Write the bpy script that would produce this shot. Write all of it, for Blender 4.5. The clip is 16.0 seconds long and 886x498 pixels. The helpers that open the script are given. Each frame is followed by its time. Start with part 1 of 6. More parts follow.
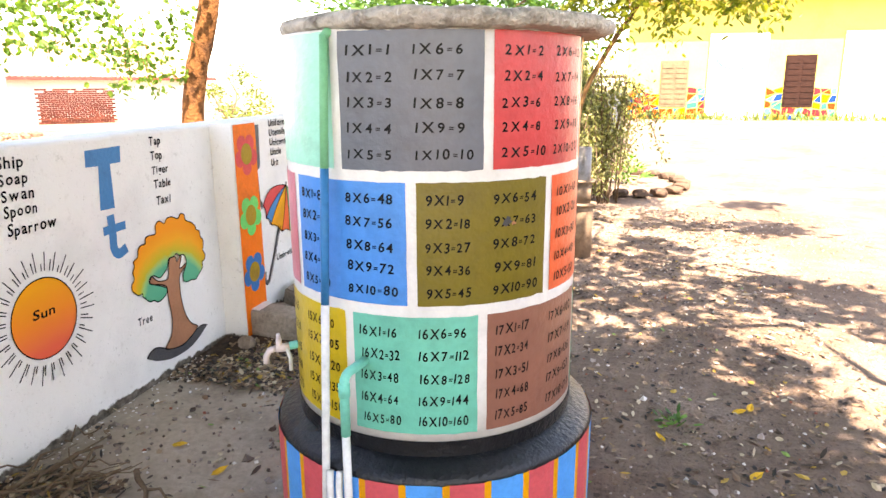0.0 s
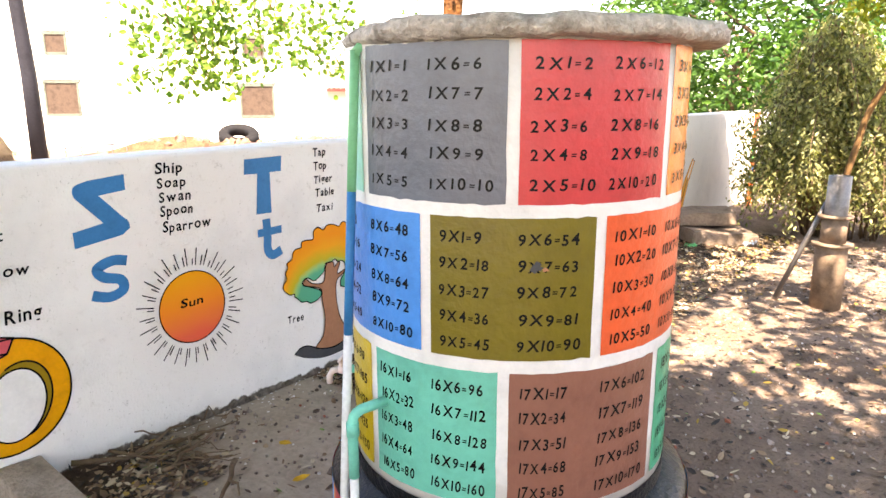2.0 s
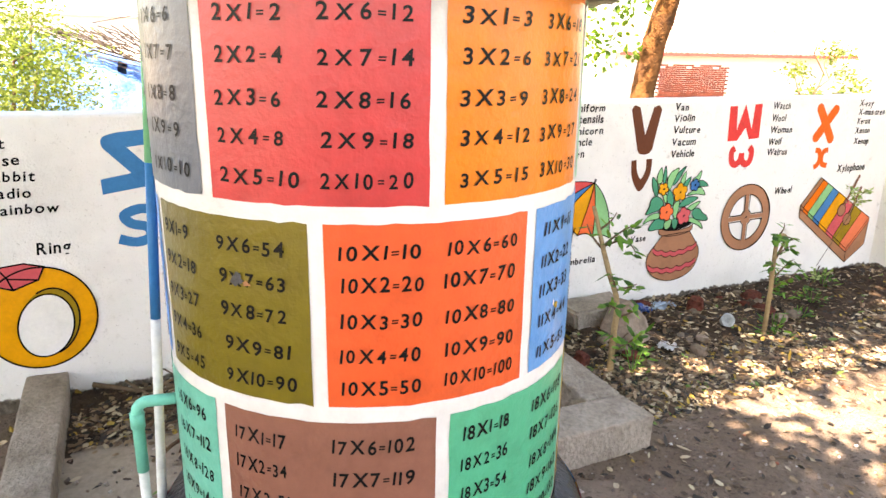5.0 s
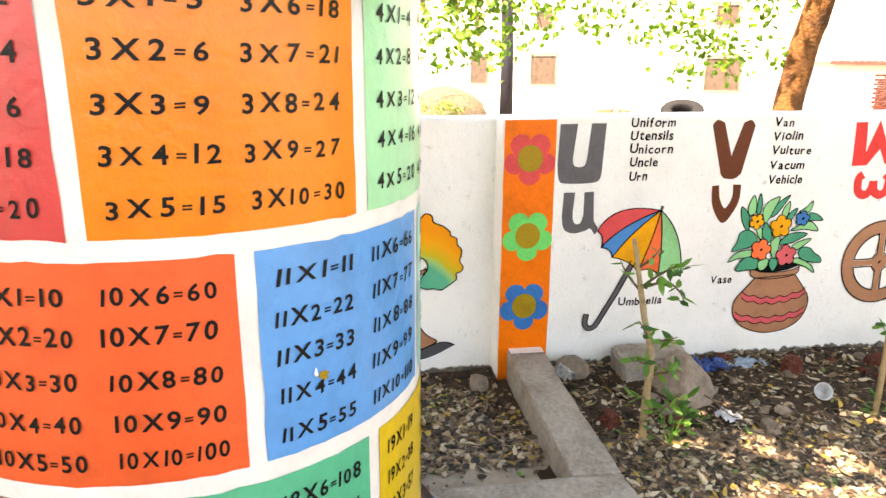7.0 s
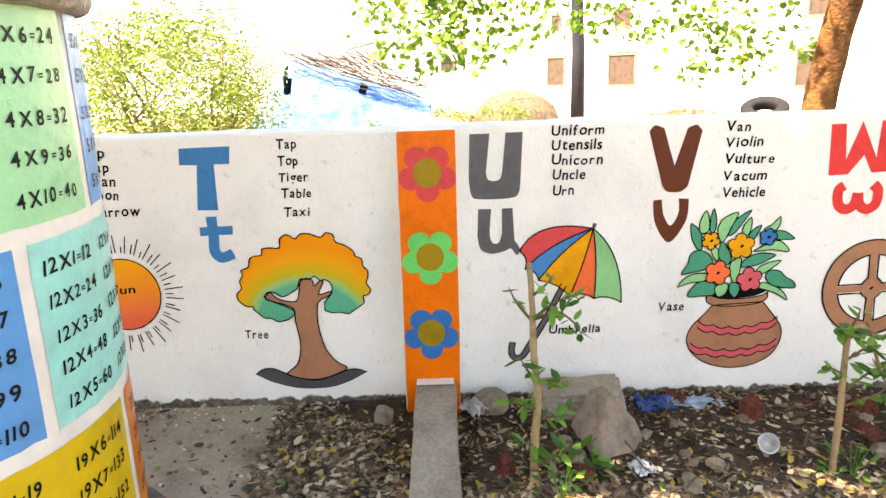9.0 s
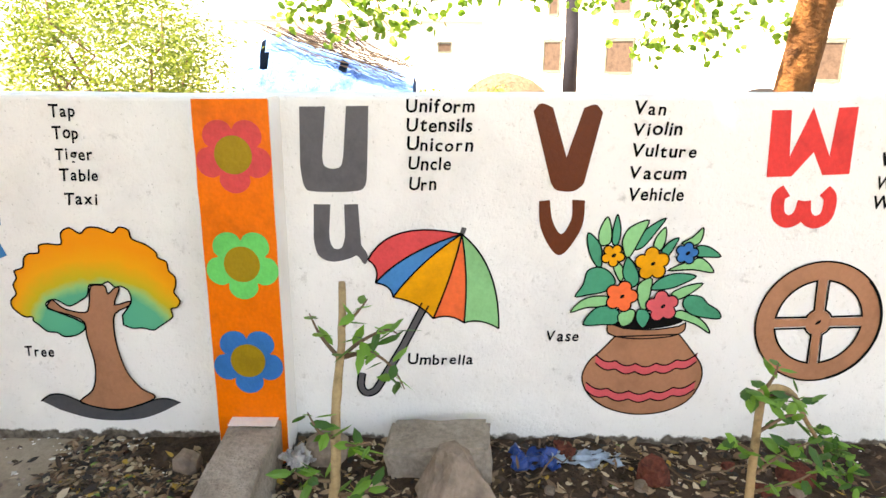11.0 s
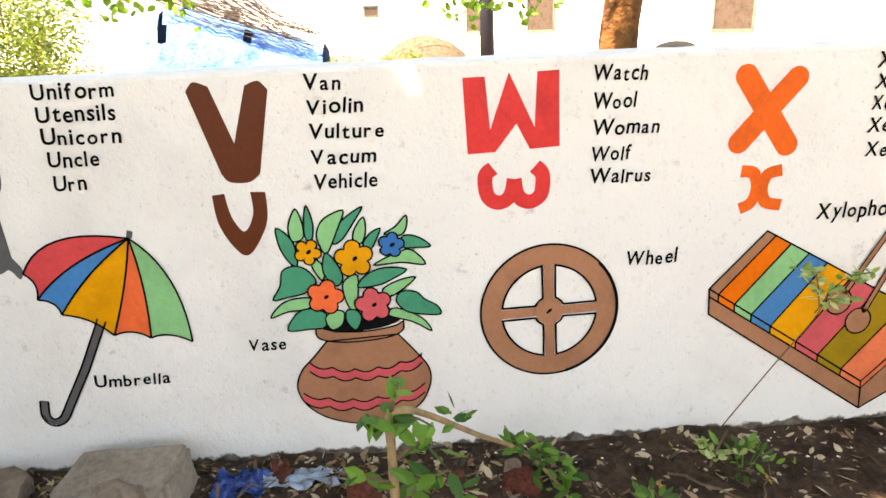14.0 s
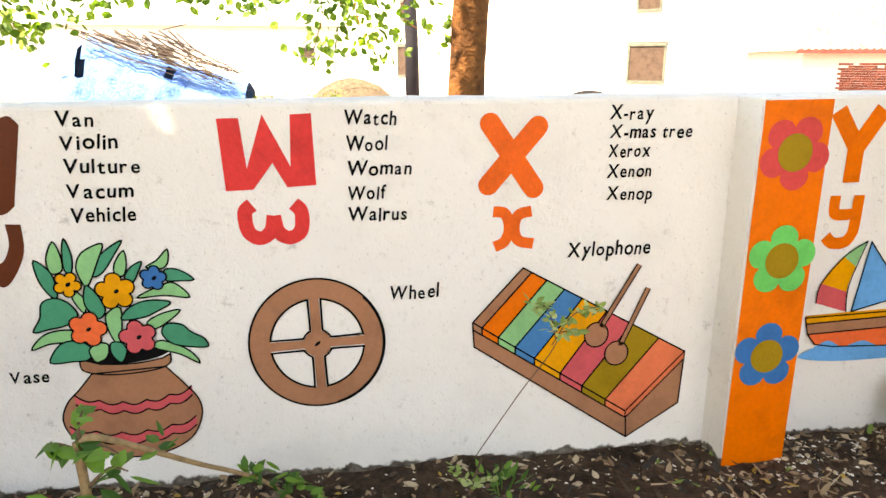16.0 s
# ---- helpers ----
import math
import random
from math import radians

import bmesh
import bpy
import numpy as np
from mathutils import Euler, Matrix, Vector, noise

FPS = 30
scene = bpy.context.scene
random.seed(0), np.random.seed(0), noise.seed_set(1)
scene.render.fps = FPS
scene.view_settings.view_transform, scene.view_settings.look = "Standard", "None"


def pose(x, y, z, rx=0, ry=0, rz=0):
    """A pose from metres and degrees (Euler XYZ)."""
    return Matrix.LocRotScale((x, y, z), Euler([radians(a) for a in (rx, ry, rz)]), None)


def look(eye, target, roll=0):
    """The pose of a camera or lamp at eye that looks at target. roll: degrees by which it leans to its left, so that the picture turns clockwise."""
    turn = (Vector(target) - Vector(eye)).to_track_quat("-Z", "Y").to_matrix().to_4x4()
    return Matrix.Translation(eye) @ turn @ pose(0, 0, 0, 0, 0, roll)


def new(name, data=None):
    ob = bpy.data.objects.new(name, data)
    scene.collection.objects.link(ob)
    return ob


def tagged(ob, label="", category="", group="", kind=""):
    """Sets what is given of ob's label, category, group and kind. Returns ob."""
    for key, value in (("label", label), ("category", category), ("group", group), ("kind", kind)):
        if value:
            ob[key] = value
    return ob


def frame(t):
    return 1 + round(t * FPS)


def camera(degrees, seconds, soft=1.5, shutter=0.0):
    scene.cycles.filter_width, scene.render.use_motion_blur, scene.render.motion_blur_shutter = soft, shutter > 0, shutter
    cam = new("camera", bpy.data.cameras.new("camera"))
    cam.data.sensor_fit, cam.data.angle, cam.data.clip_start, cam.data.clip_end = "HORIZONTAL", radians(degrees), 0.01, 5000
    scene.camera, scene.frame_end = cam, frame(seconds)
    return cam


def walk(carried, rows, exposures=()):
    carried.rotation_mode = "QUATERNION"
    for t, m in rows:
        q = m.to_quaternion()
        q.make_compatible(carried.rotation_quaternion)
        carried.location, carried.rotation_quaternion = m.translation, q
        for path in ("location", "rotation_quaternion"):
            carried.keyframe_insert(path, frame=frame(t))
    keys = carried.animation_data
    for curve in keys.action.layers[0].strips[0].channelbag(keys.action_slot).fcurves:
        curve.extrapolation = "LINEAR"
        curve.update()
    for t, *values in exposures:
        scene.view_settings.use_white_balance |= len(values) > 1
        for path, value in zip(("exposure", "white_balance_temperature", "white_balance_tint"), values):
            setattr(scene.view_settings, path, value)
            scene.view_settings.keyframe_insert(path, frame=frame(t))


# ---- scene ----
cam = camera(66.5, 16.0)
PATH = [
    (0, (-0.004, 0.019, 1.482), (-0.498, 1.899, 1.012), -0.3),
    (0.5, (0.213, 0.08, 1.502), (-0.512, 1.898, 1.092), -0.4),
    (1, (0.307, 0.23, 1.48), (-0.644, 1.946, 1.089), 0.4),
    (1.5, (0.353, 0.411, 1.501), (-0.728, 2.041, 1.082), 1.1),
    (2, (0.512, 0.551, 1.5), (-0.722, 2.064, 1.063), -0.1),
    (2.5, (0.667, 0.64, 1.506), (-0.688, 2.042, 1.062), 0.9),
    (3, (0.723, 0.842, 1.488), (-0.697, 2.178, 1.042), 0.8),
    (3.5, (0.762, 1.057, 1.5), (-0.717, 2.316, 1.021), 1.4),
    (4, (0.867, 1.299, 1.489), (-0.698, 2.448, 1.006), 0.4),
    (4.2, (0.916, 1.389, 1.509), (-0.684, 2.476, 1.001), 0.7),
    (6.3, (0.957, 2.349, 1.481), (-0.937, 2.757, 0.988), 0.4),
    (6.5, (0.923, 2.427, 1.477), (-0.977, 2.802, 0.977), 0.5),
    (7, (0.842, 2.617, 1.487), (-1.069, 2.911, 0.975), 0.4),
    (7.5, (0.814, 2.81, 1.48), (-1.102, 3.053, 0.96), 0.2),
    (8, (0.818, 3.051, 1.484), (-1.106, 3.201, 0.959), -0.6),
    (8.5, (0.735, 3.266, 1.466), (-1.197, 3.293, 0.949), -1.5),
    (9, (0.661, 3.504, 1.493), (-1.276, 3.505, 0.994), -1.5),
    (9.2, (0.63, 3.624, 1.467), (-1.307, 3.64, 0.971), -0.7),
    (11.3, (-0.043, 4.187, 1.402), (-1.963, 4.15, 0.843), 0.8),
    (11.5, (-0.068, 4.254, 1.409), (-1.982, 4.189, 0.833), 0.7),
    (12, (-0.184, 4.404, 1.398), (-2.095, 4.344, 0.809), 0.4),
    (12.5, (-0.266, 4.525, 1.406), (-2.166, 4.516, 0.783), 0.2),
    (13, (-0.283, 4.671, 1.399), (-2.174, 4.703, 0.749), 0.3),
    (13.5, (-0.258, 4.846, 1.405), (-2.153, 4.875, 0.766), -0.3),
    (14, (-0.259, 4.971, 1.405), (-2.151, 5.073, 0.765), -1.9),
    (14.5, (-0.284, 5.107, 1.397), (-2.182, 5.264, 0.786), -0.3),
    (15, (-0.257, 5.238, 1.416), (-2.157, 5.438, 0.823), -0.0),
    (15.5, (-0.154, 5.391, 1.419), (-2.065, 5.61, 0.873), 0.2),
    (16, (-0.113, 5.53, 1.406), (-2.024, 5.793, 0.878), 0.0),
]
walk(cam, [(t, look(eye, target, roll)) for t, eye, target, roll in PATH], [(0.0, 2.92, 8250, 22), (2.5, 2.86, 8300, 21), (3.4, 3.00, 8400, 21), (4.0, 3.08, 8450, 21), (6.5, 3.05, 9200, 18), (7.4, 3.15, 9150, 18), (8.2, 3.12, 9050, 18), (9.0, 2.98, 8950, 18), (12.5, 3.03, 9000, 18), (14.0, 2.82, 9150, 18), (16.0, 2.66, 9450, 18)])

# ---- light ----
world = bpy.data.worlds.new("sky")
scene.world = world
world.use_nodes = True
wn = world.node_tree
sky = wn.nodes.new("ShaderNodeTexSky")
sky.sky_type, sky.sun_disc = "NISHITA", False
SUN_AZ, SUN_EL = 52.0, 58.0            # degrees: from +x towards -y, and height
sky.sun_elevation = radians(SUN_EL)
sky.sun_rotation = radians(90 + SUN_AZ)
sky.air_density, sky.dust_density = 1.0, 1.0
wn.links.new(sky.outputs[0], wn.nodes["Background"].inputs[0])
wn.nodes["Background"].inputs[1].default_value = 0.135
sun = new("sun", bpy.data.lights.new("sun", "SUN"))
sun.data.energy, sun.data.angle, sun.data.color = 5.0, radians(0.5), (1.0, 0.95, 0.86)
sun_way = Vector((math.cos(radians(SUN_AZ)) * math.cos(radians(SUN_EL)), -math.sin(radians(SUN_AZ)) * math.cos(radians(SUN_EL)), math.sin(radians(SUN_EL))))
sun.matrix_world = look(sun_way * 60, (0, 0, 0))

# ---- materials ----
WALL_X = -2.195
rng = random.Random(7)


def nodes_of(name):
    m = bpy.data.materials.new(name)
    m.use_nodes = True
    return m, m.node_tree.nodes, m.node_tree.links, m.node_tree.nodes["Principled BSDF"]


def noise_tex(ns, ln, coord, scale, detail=5.0, rough=0.6):
    n = ns.new("ShaderNodeTexNoise")
    n.inputs["Scale"].default_value, n.inputs["Detail"].default_value, n.inputs["Roughness"].default_value = scale, detail, rough
    ln.new(coord, n.inputs["Vector"])
    return n


def ramp_of(ns, ln, fac, stops):
    r = ns.new("ShaderNodeValToRGB")
    while len(r.color_ramp.elements) < len(stops):
        r.color_ramp.elements.new(0.5)
    for e, (p, c) in zip(r.color_ramp.elements, stops):
        e.position, e.color = p, (*c, 1) if len(c) == 3 else c
    ln.new(fac, r.inputs[0])
    return r


def mixed(ns, ln, fac, a, b, mode="MIX"):
    m = ns.new("ShaderNodeMix")
    m.data_type, m.blend_type = "RGBA", mode
    for socket, v in ((m.inputs[0], fac), (m.inputs[6], a), (m.inputs[7], b)):
        if isinstance(v, (int, float)):
            socket.default_value = v
        elif isinstance(v, tuple):
            socket.default_value = (*v, 1)
        else:
            ln.new(v, socket)
    return m.outputs[2]


def surface(name, colour, rough=0.7, scale=6.0, vary=0.18, fine=60.0, bump=0.15, metal=0.0, second=None, depth=0.01, per_object=0.0, shine=0.15):
    """A surface with broad stains, fine grain and relief."""
    m, ns, ln, bsdf = nodes_of(name)
    co = ns.new("ShaderNodeTexCoord").outputs["Object"]
    broad = noise_tex(ns, ln, co, scale, 6)
    grain = noise_tex(ns, ln, co, fine, 4)
    low = tuple(c * (1 - 2 * vary) for c in colour) if second is None else second
    high = tuple(min(1, c * (1 + 0.6 * vary)) for c in colour)
    base = ramp_of(ns, ln, broad.outputs["Fac"], [(0.28, low), (0.5, colour), (0.75, high)]).outputs[0]
    tone = ramp_of(ns, ln, grain.outputs["Fac"], [(0.3, (1 - vary,) * 3), (0.7, (1 + 0.3 * vary,) * 3)]).outputs[0]
    out = mixed(ns, ln, 1.0, base, tone, "MULTIPLY")
    if per_object:
        info = ns.new("ShaderNodeObjectInfo")
        shade = ramp_of(ns, ln, info.outputs["Random"], [(0.0, (1 - per_object,) * 3), (1.0, (1 + per_object,) * 3)]).outputs[0]
        out = mixed(ns, ln, 1.0, out, shade, "MULTIPLY")
    ln.new(out, bsdf.inputs["Base Color"])
    bsdf.inputs["Roughness"].default_value, bsdf.inputs["Metallic"].default_value, bsdf.inputs["Specular IOR Level"].default_value = rough, metal, shine
    if bump:
        b = ns.new("ShaderNodeBump")
        b.inputs["Strength"].default_value, b.inputs["Distance"].default_value = bump, depth
        ln.new(grain.outputs["Fac"], b.inputs["Height"])
        ln.new(b.outputs[0], bsdf.inputs["Normal"])
    return m


def foliage(name, a, b, rough=0.55, trans=0.35):
    """Leaves that differ one from the next and let some light through."""
    m, ns, ln, bsdf = nodes_of(name)
    geo = ns.new("ShaderNodeNewGeometry")
    col = ramp_of(ns, ln, geo.outputs["Random Per Island"], [(0.0, a), (0.6, tuple((x + y) / 2 for x, y in zip(a, b))), (1.0, b)]).outputs[0]
    ln.new(col, bsdf.inputs["Base Color"])
    bsdf.inputs["Roughness"].default_value = rough
    t = ns.new("ShaderNodeBsdfTranslucent")
    lit = mixed(ns, ln, 1.0, col, (1.6, 1.9, 0.7), "MULTIPLY")
    ln.new(lit, t.inputs[0])
    mix = ns.new("ShaderNodeMixShader")
    mix.inputs[0].default_value = trans
    ln.new(bsdf.outputs[0], mix.inputs[1]), ln.new(t.outputs[0], mix.inputs[2])
    ln.new(mix.outputs[0], ns["Material Output"].inputs[0])
    return m


def litter_mat(name, stops, rough=0.8):
    m, ns, ln, bsdf = nodes_of(name)
    geo = ns.new("ShaderNodeNewGeometry")
    col = ramp_of(ns, ln, geo.outputs["Random Per Island"], stops)
    col.color_ramp.interpolation = "CONSTANT"
    ln.new(col.outputs[0], bsdf.inputs["Base Color"])
    bsdf.inputs["Roughness"].default_value = rough
    return m


def whitewash(name, foot=0.068, white=(0.80, 0.775, 0.72)):
    """Lime wash over rough plaster: brush marks, smudges, chips, and a ragged lower edge where the bare footing shows."""
    m, ns, ln, bsdf = nodes_of(name)
    co = ns.new("ShaderNodeTexCoord").outputs["Object"]
    sep = ns.new("ShaderNodeSeparateXYZ")
    ln.new(co, sep.inputs[0])
    broad, grain, pits = noise_tex(ns, ln, co, 1.7, 5), noise_tex(ns, ln, co, 30, 6, 0.65), noise_tex(ns, ln, co, 90, 3)
    stretched = ns.new("ShaderNodeMapping")
    stretched.inputs["Scale"].default_value = (11, 11, 9)
    ln.new(co, stretched.inputs[0])
    drip = noise_tex(ns, ln, stretched.outputs[0], 1.6, 5)
    base = ramp_of(ns, ln, broad.outputs["Fac"], [(0.3, tuple(c * 0.87 for c in white)), (0.50, white), (0.8, tuple(c * 0.97 for c in white))]).outputs[0]
    smudge = ramp_of(ns, ln, grain.outputs["Fac"], [(0.2, (0.82, 0.8, 0.77)), (0.42, (1, 1, 1)), (1, (1, 1, 1))]).outputs[0]
    base = mixed(ns, ln, 0.8, base, smudge, "MULTIPLY")
    chip = ramp_of(ns, ln, pits.outputs["Fac"], [(0.0, (0.25, 0.22, 0.2)), (0.29, (0.42, 0.4, 0.36)), (0.325, (1, 1, 1))]).outputs[0]
    base = mixed(ns, ln, 0.5, base, chip, "MULTIPLY")
    blot = noise_tex(ns, ln, co, 11, 7, 0.75)
    stain = ramp_of(ns, ln, blot.outputs["Fac"], [(0.0, (0.4, 0.38, 0.35)), (0.29, (0.62, 0.6, 0.57)), (0.385, (1, 1, 1))]).outputs[0]
    base = mixed(ns, ln, 0.8, base, stain, "MULTIPLY")
    # ragged foot
    add = ns.new("ShaderNodeMath")
    add.operation = "MULTIPLY_ADD"
    ln.new(drip.outputs["Fac"], add.inputs[0])
    add.inputs[1].default_value = -0.08
    ln.new(sep.outputs["Z"], add.inputs[2])
    lo = ns.new("ShaderNodeMapRange")
    lo.inputs["From Min"].default_value, lo.inputs["From Max"].default_value = foot - 0.046, foot - 0.036
    ln.new(add.outputs[0], lo.inputs["Value"])
    bare = ramp_of(ns, ln, grain.outputs["Fac"], [(0.25, (0.03, 0.025, 0.02)), (0.5, (0.13, 0.105, 0.08)), (0.75, (0.26, 0.23, 0.19))]).outputs[0]
    out = mixed(ns, ln, lo.outputs[0], bare, base)
    ln.new(out, bsdf.inputs["Base Color"])
    bsdf.inputs["Roughness"].default_value, bsdf.inputs["Specular IOR Level"].default_value = 0.85, 0.15
    b = ns.new("ShaderNodeBump")
    b.inputs["Strength"].default_value, b.inputs["Distance"].default_value = 0.38, 0.012
    both = ns.new("ShaderNodeMath")
    both.operation = "ADD"
    ln.new(grain.outputs["Fac"], both.inputs[0]), ln.new(pits.outputs["Fac"], both.inputs[1])
    ln.new(both.outputs[0], b.inputs["Height"]), ln.new(b.outputs[0], bsdf.inputs["Normal"])
    return m


def paint(name, colour, rough=0.45, vary=0.10):
    return surface("paint_" + name, tuple(c ** 1.16 for c in colour), rough, 9.0, vary, 70.0, 0.3, depth=0.008, shine=0.22)


def graded(name, axis_from, axis_to, stops, radial=False, rough=0.5):
    """Paint blended from one colour to the next across a picture (y and z of the wall)."""
    m, ns, ln, bsdf = nodes_of("paint_" + name)
    co = ns.new("ShaderNodeTexCoord").outputs["Object"]
    wob = noise_tex(ns, ln, co, 9, 4)
    mp = ns.new("ShaderNodeVectorMath")
    mp.operation = "SUBTRACT"
    ln.new(co, mp.inputs[0])
    mp.inputs[1].default_value = (WALL_X, axis_from[0], axis_from[1])
    if radial:
        length = ns.new("ShaderNodeVectorMath")
        length.operation = "LENGTH"
        ln.new(mp.outputs[0], length.inputs[0])
        val, scale = length.outputs["Value"], 1 / axis_to
    else:
        d = Vector((0, axis_to[0] - axis_from[0], axis_to[1] - axis_from[1]))
        dot = ns.new("ShaderNodeVectorMath")
        dot.operation = "DOT_PRODUCT"
        ln.new(mp.outputs[0], dot.inputs[0])
        dot.inputs[1].default_value = d / d.length_squared
        val, scale = dot.outputs["Value"], 1.0
    a = ns.new("ShaderNodeMath")
    a.operation = "MULTIPLY"
    ln.new(val, a.inputs[0])
    a.inputs[1].default_value = scale
    s = ns.new("ShaderNodeMath")
    s.operation = "MULTIPLY_ADD"
    ln.new(wob.outputs["Fac"], s.inputs[0])
    s.inputs[1].default_value = 0.12
    ln.new(a.outputs[0], s.inputs[2])
    col = ramp_of(ns, ln, s.outputs[0], stops).outputs[0]
    ln.new(col, bsdf.inputs["Base Color"])
    bsdf.inputs["Roughness"].default_value, bsdf.inputs["Specular IOR Level"].default_value = rough, 0.2
    return m


M_WALL = whitewash("limewashed_plaster")
M_BLACK = surface("black_paint", (0.005, 0.005, 0.005), 0.75, 20, 0.2, 90, 0.1, shine=0.06)
M_WHITE = surface("white_gloss_paint", (0.80, 0.775, 0.72), 0.4, 7, 0.06, 60, 0.25, depth=0.006)
M_SOIL = None
PAL = {
    "grey": (0.205, 0.22, 0.25), "red": (0.72, 0.095, 0.095), "amber": (0.90, 0.31, 0.008), "lightgreen": (0.42, 0.78, 0.50),
    "aqua": (0.42, 0.82, 0.66), "blue": (0.075, 0.37, 0.76), "olive": (0.27, 0.215, 0.018), "coral": (0.90, 0.19, 0.065), "salmon": (0.82, 0.23, 0.11),
    "sky": (0.12, 0.42, 0.75), "paleaqua": (0.40, 0.82, 0.76), "pink": (0.82, 0.30, 0.36), "yellow": (0.78, 0.58, 0.04),
    "mint": (0.20, 0.64, 0.50), "brown": (0.40, 0.20, 0.145), "green": (0.09, 0.55, 0.35), "orange": (0.86, 0.20, 0.006),
    "gold": (0.82, 0.38, 0.012), "seablue": (0.045, 0.25, 0.50), "royal": (0.018, 0.185, 0.44), "chocolate": (0.155, 0.040, 0.011), "clay": (0.45, 0.225, 0.13),
    "rose": (0.70, 0.135, 0.15), "letterred": (0.76, 0.06, 0.055), "letterorange": (0.88, 0.165, 0.02), "slate": (0.145, 0.138, 0.142),
    "letterblue": (0.034, 0.23, 0.45), "leafdark": (0.045, 0.33, 0.20), "leaflight": (0.26, 0.56, 0.27), "petalgreen": (0.12, 0.60, 0.17), "pipegreen": (0.20, 0.52, 0.30),
    "mustard": (0.38, 0.25, 0.015), "ash": (0.10, 0.10, 0.105),
}


def varnished(m, weight=0.12, rough=0.18):
    """A coat of clear varnish over a paint."""
    bsdf = m.node_tree.nodes["Principled BSDF"]
    bsdf.inputs["Coat Weight"].default_value, bsdf.inputs["Coat Roughness"].default_value = weight, rough
    return m


PAINT = {k: paint(k, c) for k, c in PAL.items()}
GLOSS = {k: varnished(surface("gloss_paint_" + k, tuple(0.88 * v ** 1.32 for v in PAL[k]), 0.34, 9.0, 0.08, 38.0, 0.35, depth=0.008, shine=0.5)) for k in ("grey", "red", "amber", "lightgreen", "sky", "coral", "aqua", "blue", "olive", "paleaqua", "mint", "pink", "yellow", "brown", "green")}
M_SUM = varnished(surface("black_enamel_paint", (0.005, 0.005, 0.005), 0.55, 20, 0.2, 38, 0.35, depth=0.008, shine=0.15))
M_TANKWHITE = varnished(surface("white_enamel_paint", (0.74, 0.71, 0.655), 0.4, 7, 0.06, 38, 0.3, depth=0.008))
M_CONCRETE = surface("weathered_concrete", (0.37, 0.31, 0.25), 0.9, 5, 0.28, 55, 0.8, depth=0.02, second=(0.21, 0.17, 0.13))
M_SLAB = surface("lichen_grey_cement", (0.54, 0.49, 0.42), 0.9, 12, 0.34, 45, 1.0, depth=0.025, second=(0.17, 0.14, 0.11))
M_TAR = surface("black_bitumen_paint", (0.007, 0.008, 0.010), 0.30, 10, 0.25, 45, 0.55, shine=0.4, depth=0.012, second=(0.018, 0.018, 0.021))
M_STONE = surface("grey_brown_stone", (0.27, 0.205, 0.155), 0.9, 7, 0.25, 40, 0.6, depth=0.02, per_object=0.2)
M_BRICK = surface("red_brick", (0.15, 0.045, 0.030), 0.95, 14, 0.35, 60, 1.0, depth=0.02, per_object=0.35, second=(0.05, 0.025, 0.018))
M_BARK = surface("brown_bark", (0.208, 0.089, 0.032), 0.9, 5, 0.3, 28, 0.9, depth=0.03, second=(0.07, 0.035, 0.02))
M_TWIG = surface("dry_twig", (0.17, 0.115, 0.070), 0.85, 9, 0.25, 60, 0.4)
M_STEM = surface("pale_stem", (0.36, 0.25, 0.13), 0.8, 14, 0.25, 60, 0.4)
M_PIPEWHITE = surface("white_plastic", (0.74, 0.73, 0.69), 0.35, 12, 0.12, 60, 0.1)
M_TAP = surface("pinkish_plastic", (0.72, 0.60, 0.56), 0.4, 12, 0.1, 60, 0.1)
M_METAL = surface("galvanised_metal", (0.22, 0.21, 0.20), 0.45, 10, 0.2, 60, 0.2, metal=0.7)
M_CASING = surface("dusty_pump_casing", (0.23, 0.165, 0.115), 0.75, 8, 0.22, 45, 0.3, second=(0.11, 0.075, 0.05))
M_RUBBER = surface("dusty_black_rubber", (0.010, 0.010, 0.011), 0.75, 8, 0.3, 50, 0.4)
M_TARP = surface("blue_tarpaulin", (0.10, 0.24, 0.52), 0.5, 2.2, 0.3, 20, 0.8, depth=0.05, second=(0.012, 0.075, 0.36))
M_THATCH = surface("dry_thatch", (0.150, 0.118, 0.080), 0.95, 10, 0.3, 40, 1.0, depth=0.05)
M_PLASTER = surface("cream_house_plaster", (0.80, 0.78, 0.72), 0.9, 0.7, 0.06, 12, 0.2)
M_SHUTTER = surface("brown_timber_shutter", (0.080, 0.056, 0.042), 0.8, 6, 0.2, 30, 0.3)
M_FRAME = surface("grey_green_frame", (0.12, 0.135, 0.11), 0.8, 6, 0.2, 30, 0.3)
M_TILE = surface("red_roof_tile", (0.46, 0.29, 0.25), 0.9, 3, 0.3, 20, 0.5, second=(0.26, 0.12, 0.09))
M_POLE = surface("dark_pole", (0.022, 0.022, 0.028), 0.6, 3, 0.2, 30, 0.2)
M_CANOPY = foliage("shade_leaves", (0.05, 0.11, 0.025), (0.09, 0.17, 0.04))
M_HANG = foliage("hanging_leaves", (0.045, 0.115, 0.018), (0.19, 0.29, 0.045), trans=0.4)
M_BUSH = foliage("sunlit_shrub_leaves", (0.04, 0.075, 0.012), (0.20, 0.24, 0.04))
M_TREE = foliage("tree_leaves", (0.02, 0.075, 0.012), (0.09, 0.20, 0.03))
M_PALELEAF = foliage("pale_feathery_leaves", (0.16, 0.26, 0.06), (0.50, 0.55, 0.30))
M_SAP = foliage("sapling_leaves", (0.022, 0.085, 0.010), (0.13, 0.29, 0.035), trans=0.3)
